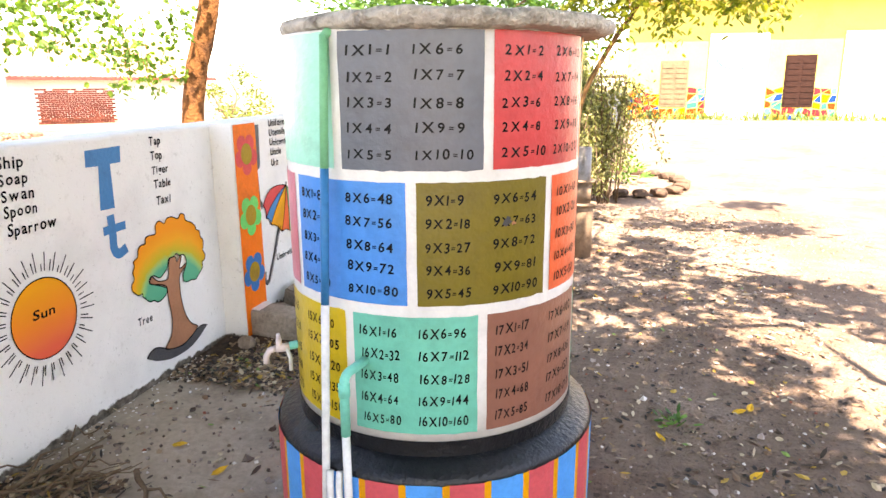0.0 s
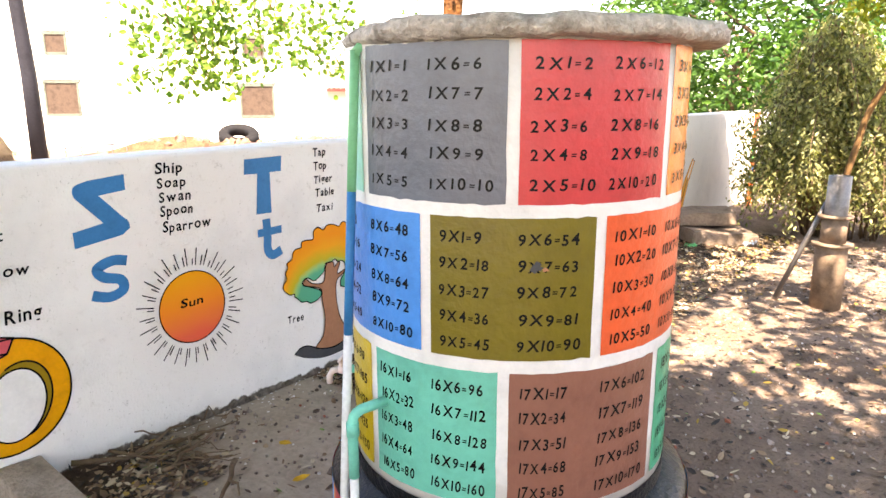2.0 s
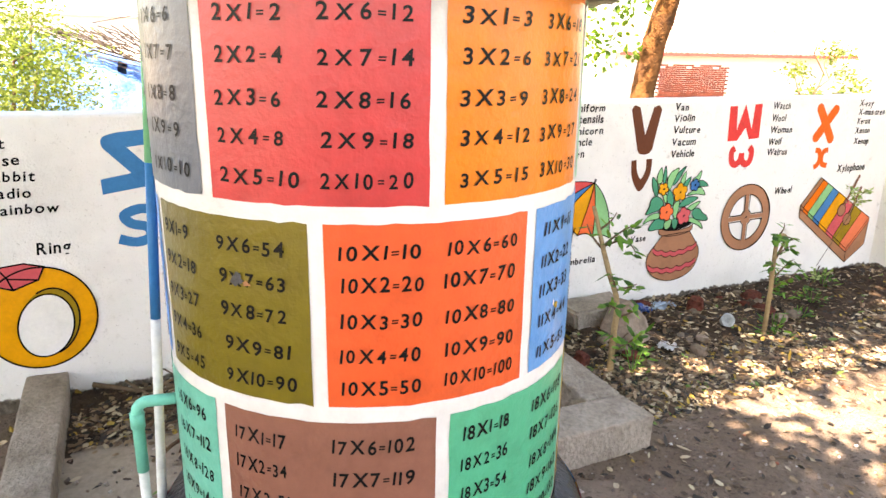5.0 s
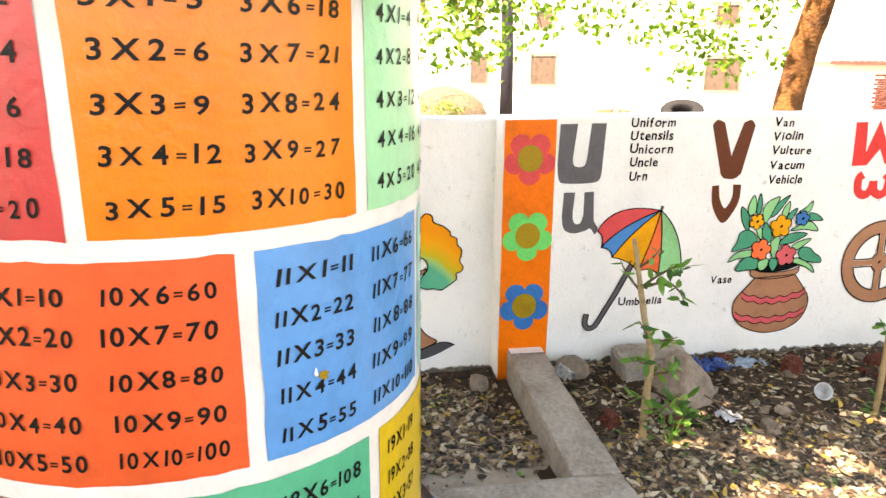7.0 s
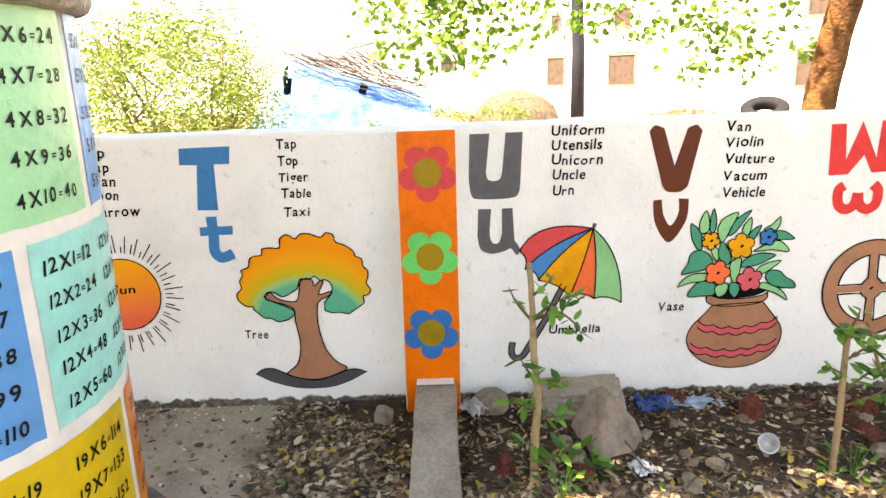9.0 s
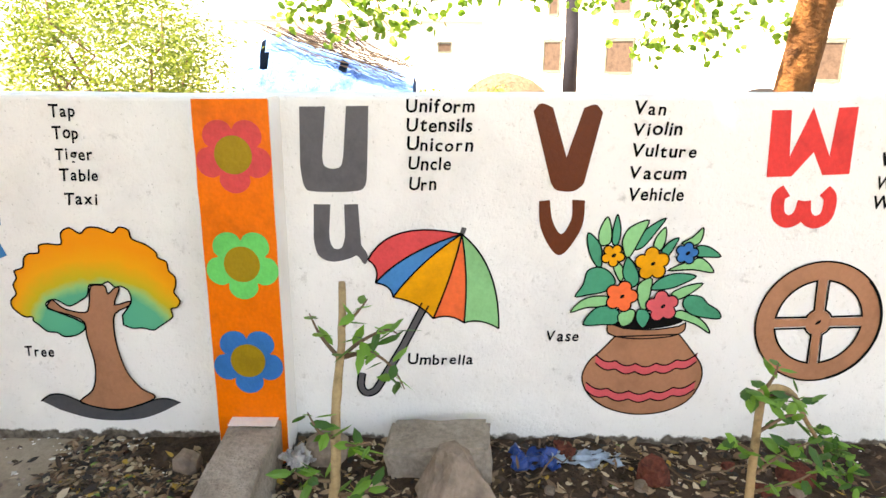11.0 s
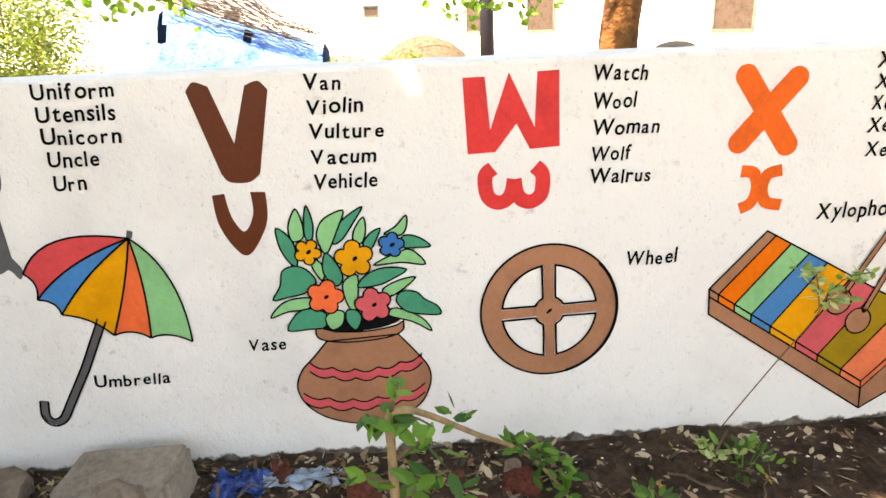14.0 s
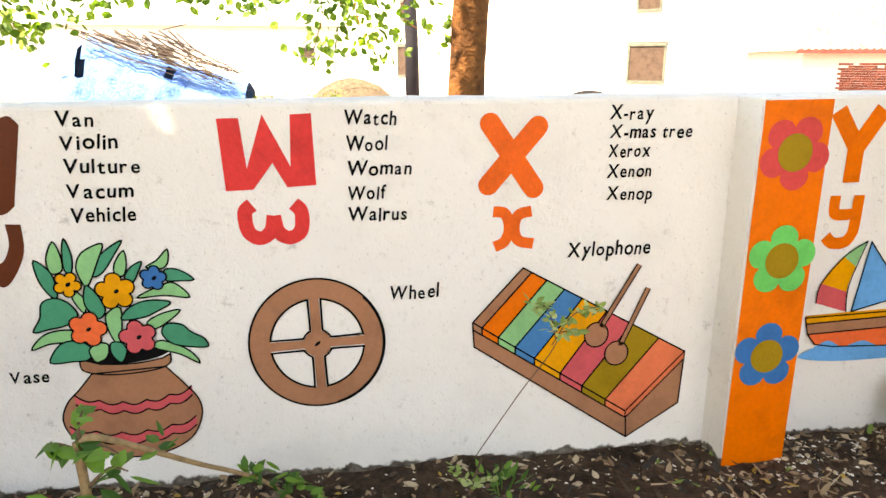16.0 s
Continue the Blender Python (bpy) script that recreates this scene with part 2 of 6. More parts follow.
M_BRUSH = foliage("dried_brush_leaves", (0.055, 0.065, 0.018), (0.40, 0.39, 0.16), trans=0.25)

# ---- shape helpers ----
def link(name, bm, material, parent=None, label="", smooth=False):
    me = bpy.data.meshes.new(name)
    bm.to_mesh(me)
    bm.free()
    me.materials.append(material)
    if smooth:
        me.polygons.foreach_set("use_smooth", [True] * len(me.polygons))
    ob = new(name, me)
    ob.parent = parent
    return tagged(ob, label)


def part(name, bm, material, parent, label="", smooth=False):
    return link(name, bm, material, parent, label, smooth)


def thing(name, at, label, category, group="", kind="", turn=0.0):
    ob = new(name)
    ob.empty_display_size = 0.1
    ob.matrix_basis = pose(*at, 0, 0, turn)
    return tagged(ob, label, category, group, kind)


def box(bm, x0, x1, y0, y1, z0, z1, bevel=0.0, worn=0.0, seed=0):
    made = bmesh.ops.create_cube(bm, size=1, matrix=Matrix.Translation(((x0 + x1) / 2, (y0 + y1) / 2, (z0 + z1) / 2)) @ Matrix.Diagonal((x1 - x0, y1 - y0, z1 - z0, 1)))
    if bevel:
        edges = list({e for v in made["verts"] for e in v.link_edges})
        bmesh.ops.bevel(bm, geom=edges, offset=bevel, segments=2, affect="EDGES")
    if worn:
        for v in bm.verts:
            v.co += noise.noise_vector(v.co * 9 + Vector((seed, 0, 0))) * worn
    return bm


def turned(bm, profile, n=40, wob=0.0, centre=(0, 0), seed=0, caps=True):
    """A round body from (radius, height) pairs."""
    rings = []
    for r, z in profile:
        ring = []
        for k in range(n):
            a = 2 * math.pi * k / n
            q = r + (noise.noise(Vector((math.cos(a) * 3, math.sin(a) * 3, z * 8 + seed))) * wob if wob else 0)
            ring.append(bm.verts.new((centre[0] + q * math.cos(a), centre[1] + q * math.sin(a), z)))
        rings.append(ring)
    for a, b in zip(rings, rings[1:]):
        for k in range(n):
            bm.faces.new((a[k], a[(k + 1) % n], b[(k + 1) % n], b[k]))
    if caps:
        bm.faces.new(rings[0][::-1]), bm.faces.new(rings[-1])
    return bm


def tube(bm, pts, radius, n=8, caps=True):
    """A pipe or stem along points; radius may be a pair (start, end)."""
    pts = [Vector(p) for p in pts]
    r0, r1 = radius if isinstance(radius, tuple) else (radius, radius)
    rings, side = [], None
    for i, p in enumerate(pts):
        d = (pts[min(i + 1, len(pts) - 1)] - pts[max(i - 1, 0)]).normalized()
        if side is None:
            side = d.orthogonal().normalized()
        side = (side - d * side.dot(d)).normalized()
        up = d.cross(side)
        r = r0 + (r1 - r0) * i / max(1, len(pts) - 1)
        rings.append([bm.verts.new(p + (side * math.cos(2 * math.pi * k / n) + up * math.sin(2 * math.pi * k / n)) * r) for k in range(n)])
    for a, b in zip(rings, rings[1:]):
        for k in range(n):
            bm.faces.new((a[k], a[(k + 1) % n], b[(k + 1) % n], b[k]))
    if caps:
        bm.faces.new(rings[0][::-1]), bm.faces.new(rings[-1])
    return bm


def stone(size, seed, flat=1.0, rough=0.3, cuts=2):
    bm = bmesh.new()
    bmesh.ops.create_icosphere(bm, subdivisions=cuts, radius=1)
    for v in bm.verts:
        f = 1 + rough * noise.noise(v.co * 1.3 + Vector((seed * 7.1, 0, 0))) + 0.35 * rough * noise.noise(v.co * 4 + Vector((0, seed * 3.3, 0)))
        c = v.co * f
        v.co = Vector((max(-0.8, min(0.8, c.x)) * size[0], max(-0.8, min(0.8, c.y)) * size[1], max(-0.7, min(0.8, c.z)) * size[2] * flat))
    return bm


def leaf(bm, base, way, side, length, width, fold=0.25, simple=False):
    """One pointed leaf of two folded halves."""
    way, side = way.normalized(), side.normalized()
    n = way.cross(side)
    b, t = bm.verts.new(base), bm.verts.new(base + way * length)
    m = bm.verts.new(base + way * length * 0.5 - n * width * fold)
    if simple:
        l, r = bm.verts.new(base + way * length * 0.42 + side * width), bm.verts.new(base + way * length * 0.42 - side * width)
        bm.faces.new((b, m, t, l)), bm.faces.new((b, r, t, m))
        return
    l1, l2 = bm.verts.new(base + way * length * 0.24 + side * width * 0.82), bm.verts.new(base + way * length * 0.62 + side * width * 0.85)
    r1, r2 = bm.verts.new(base + way * length * 0.24 - side * width * 0.82), bm.verts.new(base + way * length * 0.62 - side * width * 0.85)
    bm.faces.new((b, m, t, l2, l1)), bm.faces.new((b, r1, r2, t, m))


def any_way(r, flat=0.5):
    v = Vector((r.gauss(0, 1), r.gauss(0, 1), r.gauss(0, flat)))
    return v.normalized() if v.length > 1e-6 else Vector((1, 0, 0))


def leaves(bm, centre, spread, count, length, r, width=0.45, droop=0.3, simple=False):
    for _ in range(count):
        p = Vector(centre) + Vector((r.gauss(0, 1) * spread[0], r.gauss(0, 1) * spread[1], r.gauss(0, 1) * spread[2]))
        w = any_way(r) - Vector((0, 0, droop))
        leaf(bm, p, w, w.cross(any_way(r)), length * r.uniform(0.7, 1.25), length * width * r.uniform(0.7, 1.1) * 0.5, 0.25, simple)


def spline(ctrl, steps=8, closed=False):
    """A smooth line through a few control points."""
    pts, n = [], len(ctrl)
    for i in range(n if closed else n - 1):
        p0, p1, p2, p3 = (ctrl[(i + k) % n] if closed else ctrl[min(max(i + k, 0), n - 1)] for k in (-1, 0, 1, 2))
        for s in range(steps):
            t = s / steps
            pts.append(tuple(0.5 * (2 * b + (c - a) * t + (2 * a - 5 * b + 4 * c - d) * t * t + (3 * b - a - 3 * c + d) * t ** 3) for a, b, c, d in zip(p0, p1, p2, p3)))
    if not closed:
        pts.append(tuple(ctrl[-1]))
    return pts


def oval(cy, cz, ry, rz, n=48, a0=0.0, a1=360.0, lean=0.0):
    c, s = math.cos(radians(lean)), math.sin(radians(lean))
    out = []
    count = n if a1 - a0 >= 360 else n + 1
    for k in range(count):
        a = radians(a0 + (a1 - a0) * k / n)
        u, v = ry * math.cos(a), rz * math.sin(a)
        out.append((cy + u * c - v * s, cz + u * s + v * c))
    return out


LIFT = [0.0016, 0.0028, 0.0040, 0.0052, 0.0064]


def fill(bm, pts, lift, x=WALL_X):
    """A painted patch on the wall inside a closed line of (y, z)."""
    from mathutils.geometry import tessellate_polygon
    vs = [bm.verts.new((x + lift, y, z)) for y, z in pts]
    for tri in tessellate_polygon([[Vector((y, z, 0)) for y, z in pts]]):
        try:
            f = bm.faces.new([vs[k] for k in tri])
        except ValueError:
            continue
        f.normal_update()
        if f.normal.x < 0:
            f.normal_flip()


def stroke(bm, pts, width, lift, closed=False, x=WALL_X, round_ends=False, wobble=0.12):
    """A brush stroke along a line of (y, z)."""
    p = [Vector((a, b)) for a, b in pts]
    n = len(p)
    edge = []
    for i in range(n):
        a, c = (p[(i - 1) % n], p[(i + 1) % n]) if closed else (p[max(i - 1, 0)], p[min(i + 1, n - 1)])
        d1, d2 = p[i] - a, c - p[i]
        d1 = d1.normalized() if d1.length > 1e-9 else d2.normalized()
        d2 = d2.normalized() if d2.length > 1e-9 else d1
        d = (d1 + d2)
        d = d.normalized() if d.length > 1e-6 else d1
        nrm = Vector((-d.y, d.x))
        k = 1 / max(0.45, abs(nrm.dot(Vector((-d1.y, d1.x)))))
        w = width * 0.5 * k * (1 + wobble * noise.noise(Vector((p[i].x * 60, p[i].y * 60, 0))))
        edge.append((p[i] + nrm * w, p[i] - nrm * w))
    vs = [(bm.verts.new((x + lift, a.x, a.y)), bm.verts.new((x + lift, b.x, b.y))) for a, b in edge]
    for i in range(n if closed else n - 1):
        (a, b), (c, d) = vs[i], vs[(i + 1) % n]
        f = bm.faces.new((a, b, d, c))
        f.normal_update()
        if f.normal.x < 0:
            f.normal_flip()
    if round_ends:
        for q in (p[0], p[-1]):
            fill(bm, oval(q.x, q.y, width / 2, width / 2, 14), lift + 0.0004, x)


# ---- brush lettering ----
GLYPHS = {}


def glyph(ch):
    """Corners and faces of one character, scaled so that capitals are 1 high."""
    if ch in GLYPHS:
        return GLYPHS[ch]
    if ch == "1":
        w = 0.19
        GLYPHS[ch] = ([(0, 0), (w, 0), (w + 0.05, 1), (0.05, 1.0)], [(0, 1, 2, 3)], w + 0.05)
        return GLYPHS[ch]
    cu = bpy.data.curves.new("glyph", "FONT")
    cu.body, cu.size, cu.offset, cu.resolution_u = ch, 1.0, 0.020, 3
    ob = bpy.data.objects.new("glyph", cu)
    scene.collection.objects.link(ob)
    me = bpy.data.meshes.new_from_object(ob.evaluated_get(bpy.context.evaluated_depsgraph_get()))
    xs = [v.co.x for v in me.vertices]
    x0, s = min(xs), 1 / 0.70
    GLYPHS[ch] = ([((v.co.x - x0) * s, v.co.y * s) for v in me.vertices], [tuple(p.vertices) for p in me.polygons], (max(xs) - x0) * s)
    bpy.data.objects.remove(ob)
    bpy.data.curves.remove(cu)
    bpy.data.meshes.remove(me)
    return GLYPHS[ch]


def lettering(bm, body, height, width, place, slant=0.08, seed=0, gap=0.17, wild=1.0):
    """Hand lettering: each character leans and bounces a little. place(u, v) gives the point on the surface."""
    r = random.Random(f"{body}{seed}")
    total = sum(0.42 if c == " " else glyph(c)[2] + gap for c in body) - gap
    sx = width / total
    u = 0.0
    for c in body:
        if c == " ":
            u += 0.42
            continue
        pts, faces, w = glyph(c)
        lean, dy, k, turn = slant + r.uniform(-0.05, 0.05) * wild, r.uniform(-0.05, 0.05) * wild, 1 + r.uniform(-0.07, 0.07) * wild, r.uniform(-0.04, 0.04) * wild
        if c == "=":
            k, dy = 0.62, 0.12
        vs = []
        for a, b in pts:
            a2, b2 = a * k + b * lean, b * k + dy + a * turn
            vs.append(bm.verts.new(place((u + a2) * sx, b2 * height)))
        for f in faces:
            try:
                bm.faces.new([vs[i] for i in f])
            except ValueError:
                pass
        u += w * (k if c == "=" else 1) + gap


for ch in "ABCDEFGHIJKLMNOPQRSTUVWXYZ0123456789=-":
    glyph(ch)
for ch in "abcdefghiklmnoprstuvwxy":
    glyph(ch)

# ---- boundary wall ----
def wall_top(y):
    base = 1.272 + 0.0085 * min(max(y - 2.0, -6), 4.6)
    return base + 0.006 * noise.noise(Vector((y * 1.7, 3, 0))) + 0.003 * noise.noise(Vector((y * 9, 1, 0)))


def boundary_wall(y0, y1):
    bm = bmesh.new()
    n = int((y1 - y0) / 0.06)
    cols = []
    for i in range(n + 1):
        y = y0 + (y1 - y0) * i / n
        t = wall_top(y)
        w = 0.002 * noise.noise(Vector((y * 14, 5, 0)))
        prof = [(0, -0.25), (0, 0.4), (0, 0.9), (0, t - 0.016), (-0.004, t - 0.006), (-0.014, t + w), (-0.1, t + 0.004 + w), (-0.206, t + w), (-0.22, t - 0.014), (-0.22, -0.25)]
        cols.append([bm.verts.new((WALL_X + a, y, b)) for a, b in prof])
    for a, b in zip(cols, cols[1:]):
        for k in range(len(a) - 1):
            bm.faces.new((a[k], b[k], b[k + 1], a[k + 1]))
    bm.faces.new(cols[0]), bm.faces.new(cols[-1][::-1])
    bmesh.ops.recalc_face_normals(bm, faces=bm.faces)
    return bm


wall = tagged(link("wall_west", boundary_wall(-7.0, 26.0), M_WALL), "low limewashed boundary wall with painted alphabet pictures", "wall", kind="structure")
PILLAR_X = -2.056


def pillar(y0, y1, top, front):
    bm = bmesh.new()
    box(bm, WALL_X - 0.02, PILLAR_X, y0, y1, -0.2, top, 0.006)
    p = part("pillar", bm, M_WALL, wall, "square projecting pier with an orange painted face")
    bm = bmesh.new()
    cols = 14
    left = [(y0 + 0.004 + 0.004 * noise.noise(Vector((k, y0, 0))), 0.02 + (top - 0.025) * k / cols) for k in range(cols + 1)]
    right = [(y1 + 0.0 + 0.004 * noise.noise(Vector((k, y1, 3))), 0.02 + (top - 0.022) * k / cols) for k in range(cols + 1)]
    lift = 0.0022
    rows = [(bm.verts.new((PILLAR_X + lift, *a)), bm.verts.new((PILLAR_X + lift, *b))) for a, b in zip(left, right)]
    for a, b in zip(rows, rows[1:]):
        bm.faces.new((a[0], a[1], b[1], b[0]))
    part("painted_face", bm, PAINT["orange"], p, "bright orange painted face")
    for (cy, cz), colour, a in front:
        bm = bmesh.new()
        petals(bm, cy, cz, 0.115, 0.0042, a, PILLAR_X)
        part("painted_flower", bm, PAINT[colour], p, f"painted five-petal flower")
        bm = bmesh.new()
        fill(bm, [(q[0], q[1]) for q in oval(cy, cz, 0.058, 0.060, 28)], 0.0062, PILLAR_X)
        part("flower_centre", bm, PAINT["mustard"], p, "mustard flower centre")


def petals(bm, cy, cz, r, lift, turn=90.0, x=WALL_X, count=5):
    pts = []
    for k in range(count * 12):
        a = 360 * k / (count * 12)
        ph = ((a - turn) % (360 / count)) / (360 / count)
        rad = r * (0.68 + 0.36 * math.sin(math.pi * ((ph + 0.5) % 1.0)) ** 0.65)
        pts.append((cy + rad * math.cos(radians(a)), cz + rad * math.sin(radians(a))))
    fill(bm, pts, lift, x)
    return pts


pillar(3.326, 3.566, 1.284, [((3.449, 1.112), "red", 270), ((3.451, 0.761), "petalgreen", 270), ((3.447, 0.424), "royal", 270)])
pillar(6.782, 7.014, 1.305, [((6.903, 1.140), "red", 60), ((6.908, 0.789), "petalgreen", 90), ((6.900, 0.454), "royal", 90)])
pillar(10.25, 10.49, 1.310, [((10.37, 1.140), "red", 60), ((10.37, 0.789), "petalgreen", 90), ((10.37, 0.454), "royal", 90)])


def word(body, y, z, height, width, tilt=0.0):
    bm = bmesh.new()
    lettering(bm, body, height, width, lambda u, v: (WALL_X + 0.0030, y + u, z + v + tilt * u), 0.10, seed=y)
    part("painted_word", bm, M_BLACK, wall, f'black hand-painted word "{body}"')


def words(bodies, places, height, widths):
    for b, (y, z), w in zip(bodies, places, widths):
        word(b, y, z, height, w)


words(("Rat", "Rose", "Rabbit", "Radio", "Rainbow"), ((1.190, 1.138), (1.195, 1.072), (1.195, 1.006), (1.200, 0.940), (1.202, 0.872)), 0.042, (0.11, 0.145, 0.19, 0.165, 0.257))
word("Ring", 1.353, 0.697, 0.050, 0.125)
words(("Ship", "Soap", "Swan", "Spoon", "Sparrow"), ((1.971, 1.192), (1.975, 1.130), (1.978, 1.072), (1.978, 1.012), (1.982, 0.940)), 0.044, (0.125, 0.130, 0.145, 0.15, 0.228))
word("Sun", 2.032, 0.592, 0.036, 0.110)
words(("Tap", "Top", "Tiger", "Table", "Taxi"), ((2.816, 1.210), (2.817, 1.141), (2.815, 1.072), (2.820, 1.001), (2.824, 0.921)), 0.040, (0.085, 0.085, 0.125, 0.13, 0.112))
word("Tree", 2.605, 0.366, 0.040, 0.104)
words(("Uniform", "Utensils", "Unicorn", "Uncle", "Urn"), ((3.971, 1.236), (3.972, 1.174), (3.973, 1.112), (3.977, 1.050), (3.979, 0.982)), 0.042, (0.222, 0.212, 0.215, 0.140, 0.090))
word("Umbrella", 3.972, 0.352, 0.040, 0.232)
words(("Van", "Violin", "Vulture", "Vacum", "Vehicle"), ((4.701, 1.234), (4.703, 1.169), (4.703, 1.099), (4.703, 1.026), (4.704, 0.954)), 0.042, (0.105, 0.160, 0.215, 0.188, 0.186))
word("Vase", 4.458, 0.446, 0.040, 0.116)
words(("Watch", "Wool", "Woman", "Wolf", "Walrus"), ((5.514, 1.230), (5.517, 1.153), (5.517, 1.077), (5.516, 1.001), (5.515, 0.932)), 0.042, (0.158, 0.126, 0.200, 0.120, 0.186))
word("Wheel", 5.639, 0.669, 0.046, 0.162)
words(("X-ray", "X-mas tree", "Xerox", "Xenon", "Xenop"), ((6.348, 1.237), (6.352, 1.177), (6.351, 1.117), (6.350, 1.052), (6.354, 0.978)), 0.042, (0.145, 0.278, 0.140, 0.152, 0.156))
word("Xylophone", 6.231, 0.790, 0.048, 0.288)


def letter(name, colour, shapes, label):
    bm = bmesh.new()
    for k, (kind, pts, w) in enumerate(shapes):
        lift = LIFT[0] + 0.0012 * k
        if kind == "fill":
            fill(bm, pts, lift)
        else:
            stroke(bm, pts, w, lift, round_ends=(kind == "round"), wobble=0.04)
    part(name, bm, PAINT[colour], wall, label)


letter("painted_capital_letter", "letterblue", [("fill", [(1.842, 1.204)] + spline([(1.700, 1.190), (1.646, 1.172), (1.640, 1.135), (1.666, 1.102)], 4) + [(1.742, 1.018), (1.622, 0.996), (1.624, 0.932), (1.812, 0.960)] + spline([(1.846, 0.985), (1.842, 1.012), (1.822, 1.032)], 4) + [(1.734, 1.128), (1.842, 1.140)], 0)], "blue painted capital S")
letter("painted_small_letter", "letterblue", [("line", spline([(1.818, 0.852), (1.760, 0.862), (1.698, 0.838), (1.720, 0.800), (1.785, 0.778), (1.792, 0.735), (1.735, 0.715), (1.668, 0.735)], 6), 0.042)], "blue painted small s")
letter("painted_capital_letter", "letterblue", [("fill", [(2.408, 1.222), (2.622, 1.226), (2.614, 1.153), (2.548, 1.152), (2.546, 0.955), (2.458, 0.957), (2.476, 1.150), (2.402, 1.152)], 0)], "blue painted capital T")
letter("painted_small_letter", "letterblue", [("line", spline([(2.512, 0.928), (2.514, 0.84), (2.512, 0.775), (2.540, 0.745), (2.592, 0.762)], 6), 0.046), ("fill", [(2.458, 0.882), (2.600, 0.886), (2.598, 0.848), (2.458, 0.844)], 0)], "blue painted small t")
letter("painted_capital_letter", "slate", [("fill", [(3.628, 1.250)] + spline([(3.622, 1.060), (3.633, 0.990), (3.668, 0.973), (3.797, 0.975), (3.835, 0.995), (3.843, 1.060)], 5) + [(3.851, 1.254), (3.779, 1.253)] + spline([(3.765, 1.090), (3.755, 1.058), (3.727, 1.050), (3.702, 1.060), (3.696, 1.090)], 5) + [(3.712, 1.251)], 0)], "grey painted capital U")
letter("painted_small_letter", "slate", [("fill", [(3.661, 0.930)] + spline([(3.656, 0.810), (3.670, 0.752), (3.717, 0.730), (3.777, 0.742), (3.802, 0.752), (3.827, 0.722), (3.839, 0.752), (3.817, 0.790)], 5) + [(3.809, 0.932), (3.763, 0.930)] + spline([(3.763, 0.820), (3.751, 0.782), (3.727, 0.776), (3.712, 0.800), (3.710, 0.840)], 5) + [(3.717, 0.930)], 0)], "grey painted small u")
letter("painted_capital_letter", "chocolate", [("fill", spline([(4.382, 1.242), (4.405, 1.267), (4.444, 1.254)], 4) + [(4.496, 1.095)] + spline([(4.543, 1.253), (4.580, 1.265), (4.605, 1.240)], 4) + spline([(4.558, 1.007), (4.526, 0.983), (4.471, 0.985), (4.449, 1.009)], 4), 0)], "dark brown painted capital V")
letter("painted_small_letter", "chocolate", [("fill", spline([(4.413, 0.948), (4.421, 0.863), (4.454, 0.793), (4.490, 0.761), (4.526, 0.793), (4.563, 0.868), (4.566, 0.952)], 5) + spline([(4.523, 0.954), (4.524, 0.888), (4.493, 0.836), (4.461, 0.883), (4.449, 0.952)], 5), 0)], "dark brown painted small v")
letter("painted_capital_letter", "letterred", [("fill", [(5.145, 1.252), (5.208, 1.253), (5.222, 1.103), (5.276, 1.263), (5.351, 1.107), (5.357, 1.262), (5.419, 1.265), (5.425, 1.049), (5.338, 1.044), (5.298, 1.119), (5.237, 1.039), (5.156, 1.036)], 0)], "red painted capital W")
letter("painted_small_letter", "letterred", [("line", spline([(5.229, 0.992), (5.206, 0.968), (5.213, 0.909), (5.247, 0.887), (5.281, 0.908), (5.292, 0.957)], 6), 0.044), ("line", spline([(5.292, 0.957), (5.302, 0.908), (5.335, 0.886), (5.371, 0.907), (5.376, 0.966), (5.353, 0.993)], 6), 0.044)], "red painted small w")
letter("painted_capital_letter", "letterorange", [("round", [(5.964, 1.229), (6.109, 1.023)], 0.066), ("round", [(6.116, 1.218), (5.961, 1.036)], 0.066)], "orange painted capital X")
letter("painted_small_letter", "letterorange", [("line", spline([(5.979, 0.949), (6.018, 0.941), (6.033, 0.893), (6.018, 0.849), (5.985, 0.832)], 6), 0.036), ("line", spline([(6.105, 0.948), (6.062, 0.936), (6.049, 0.893), (6.065, 0.851), (6.114, 0.839)], 6), 0.036)], "orange painted small x")
letter("painted_capital_letter", "orange", [("line", [(7.142, 1.258), (7.223, 1.140)], 0.060), ("line", [(7.306, 1.262), (7.225, 1.130), (7.225, 1.015)], 0.062)], "orange painted capital Y")
letter("painted_small_letter", "orange", [("line", spline([(7.178, 0.970), (7.182, 0.911), (7.218, 0.902), (7.265, 0.906)], 5), 0.040), ("line", [(7.267, 0.970), (7.265, 0.858)] + spline([(7.263, 0.839), (7.240, 0.805), (7.191, 0.802), (7.161, 0.827)], 5), 0.042)], "orange painted small y")
letter("painted_capital_letter", "mustard", [("line", [(7.932, 1.217), (8.145, 1.217), (7.977, 0.974), (8.189, 0.970)], 0.058)], "olive painted capital Z")
letter("painted_small_letter", "mustard", [("line", spline([(8.006, 0.875), (8.105, 0.892), (8.135, 0.853), (8.056, 0.824), (8.145, 0.805), (8.135, 0.756), (8.026, 0.756)], 5), 0.036)], "olive painted small z")


def picture(name, label):
    """The outline of a wall picture, to which its colours are added."""
    ob = new(name, bpy.data.meshes.new(name))
    ob.parent = wall
    return tagged(ob, label)


def patch(host, name, pts, colour, lift=1, label=""):
    bm = bmesh.new()
    fill(bm, pts, LIFT[lift])
    return part(name, bm, PAINT[colour] if isinstance(colour, str) else colour, host, label)


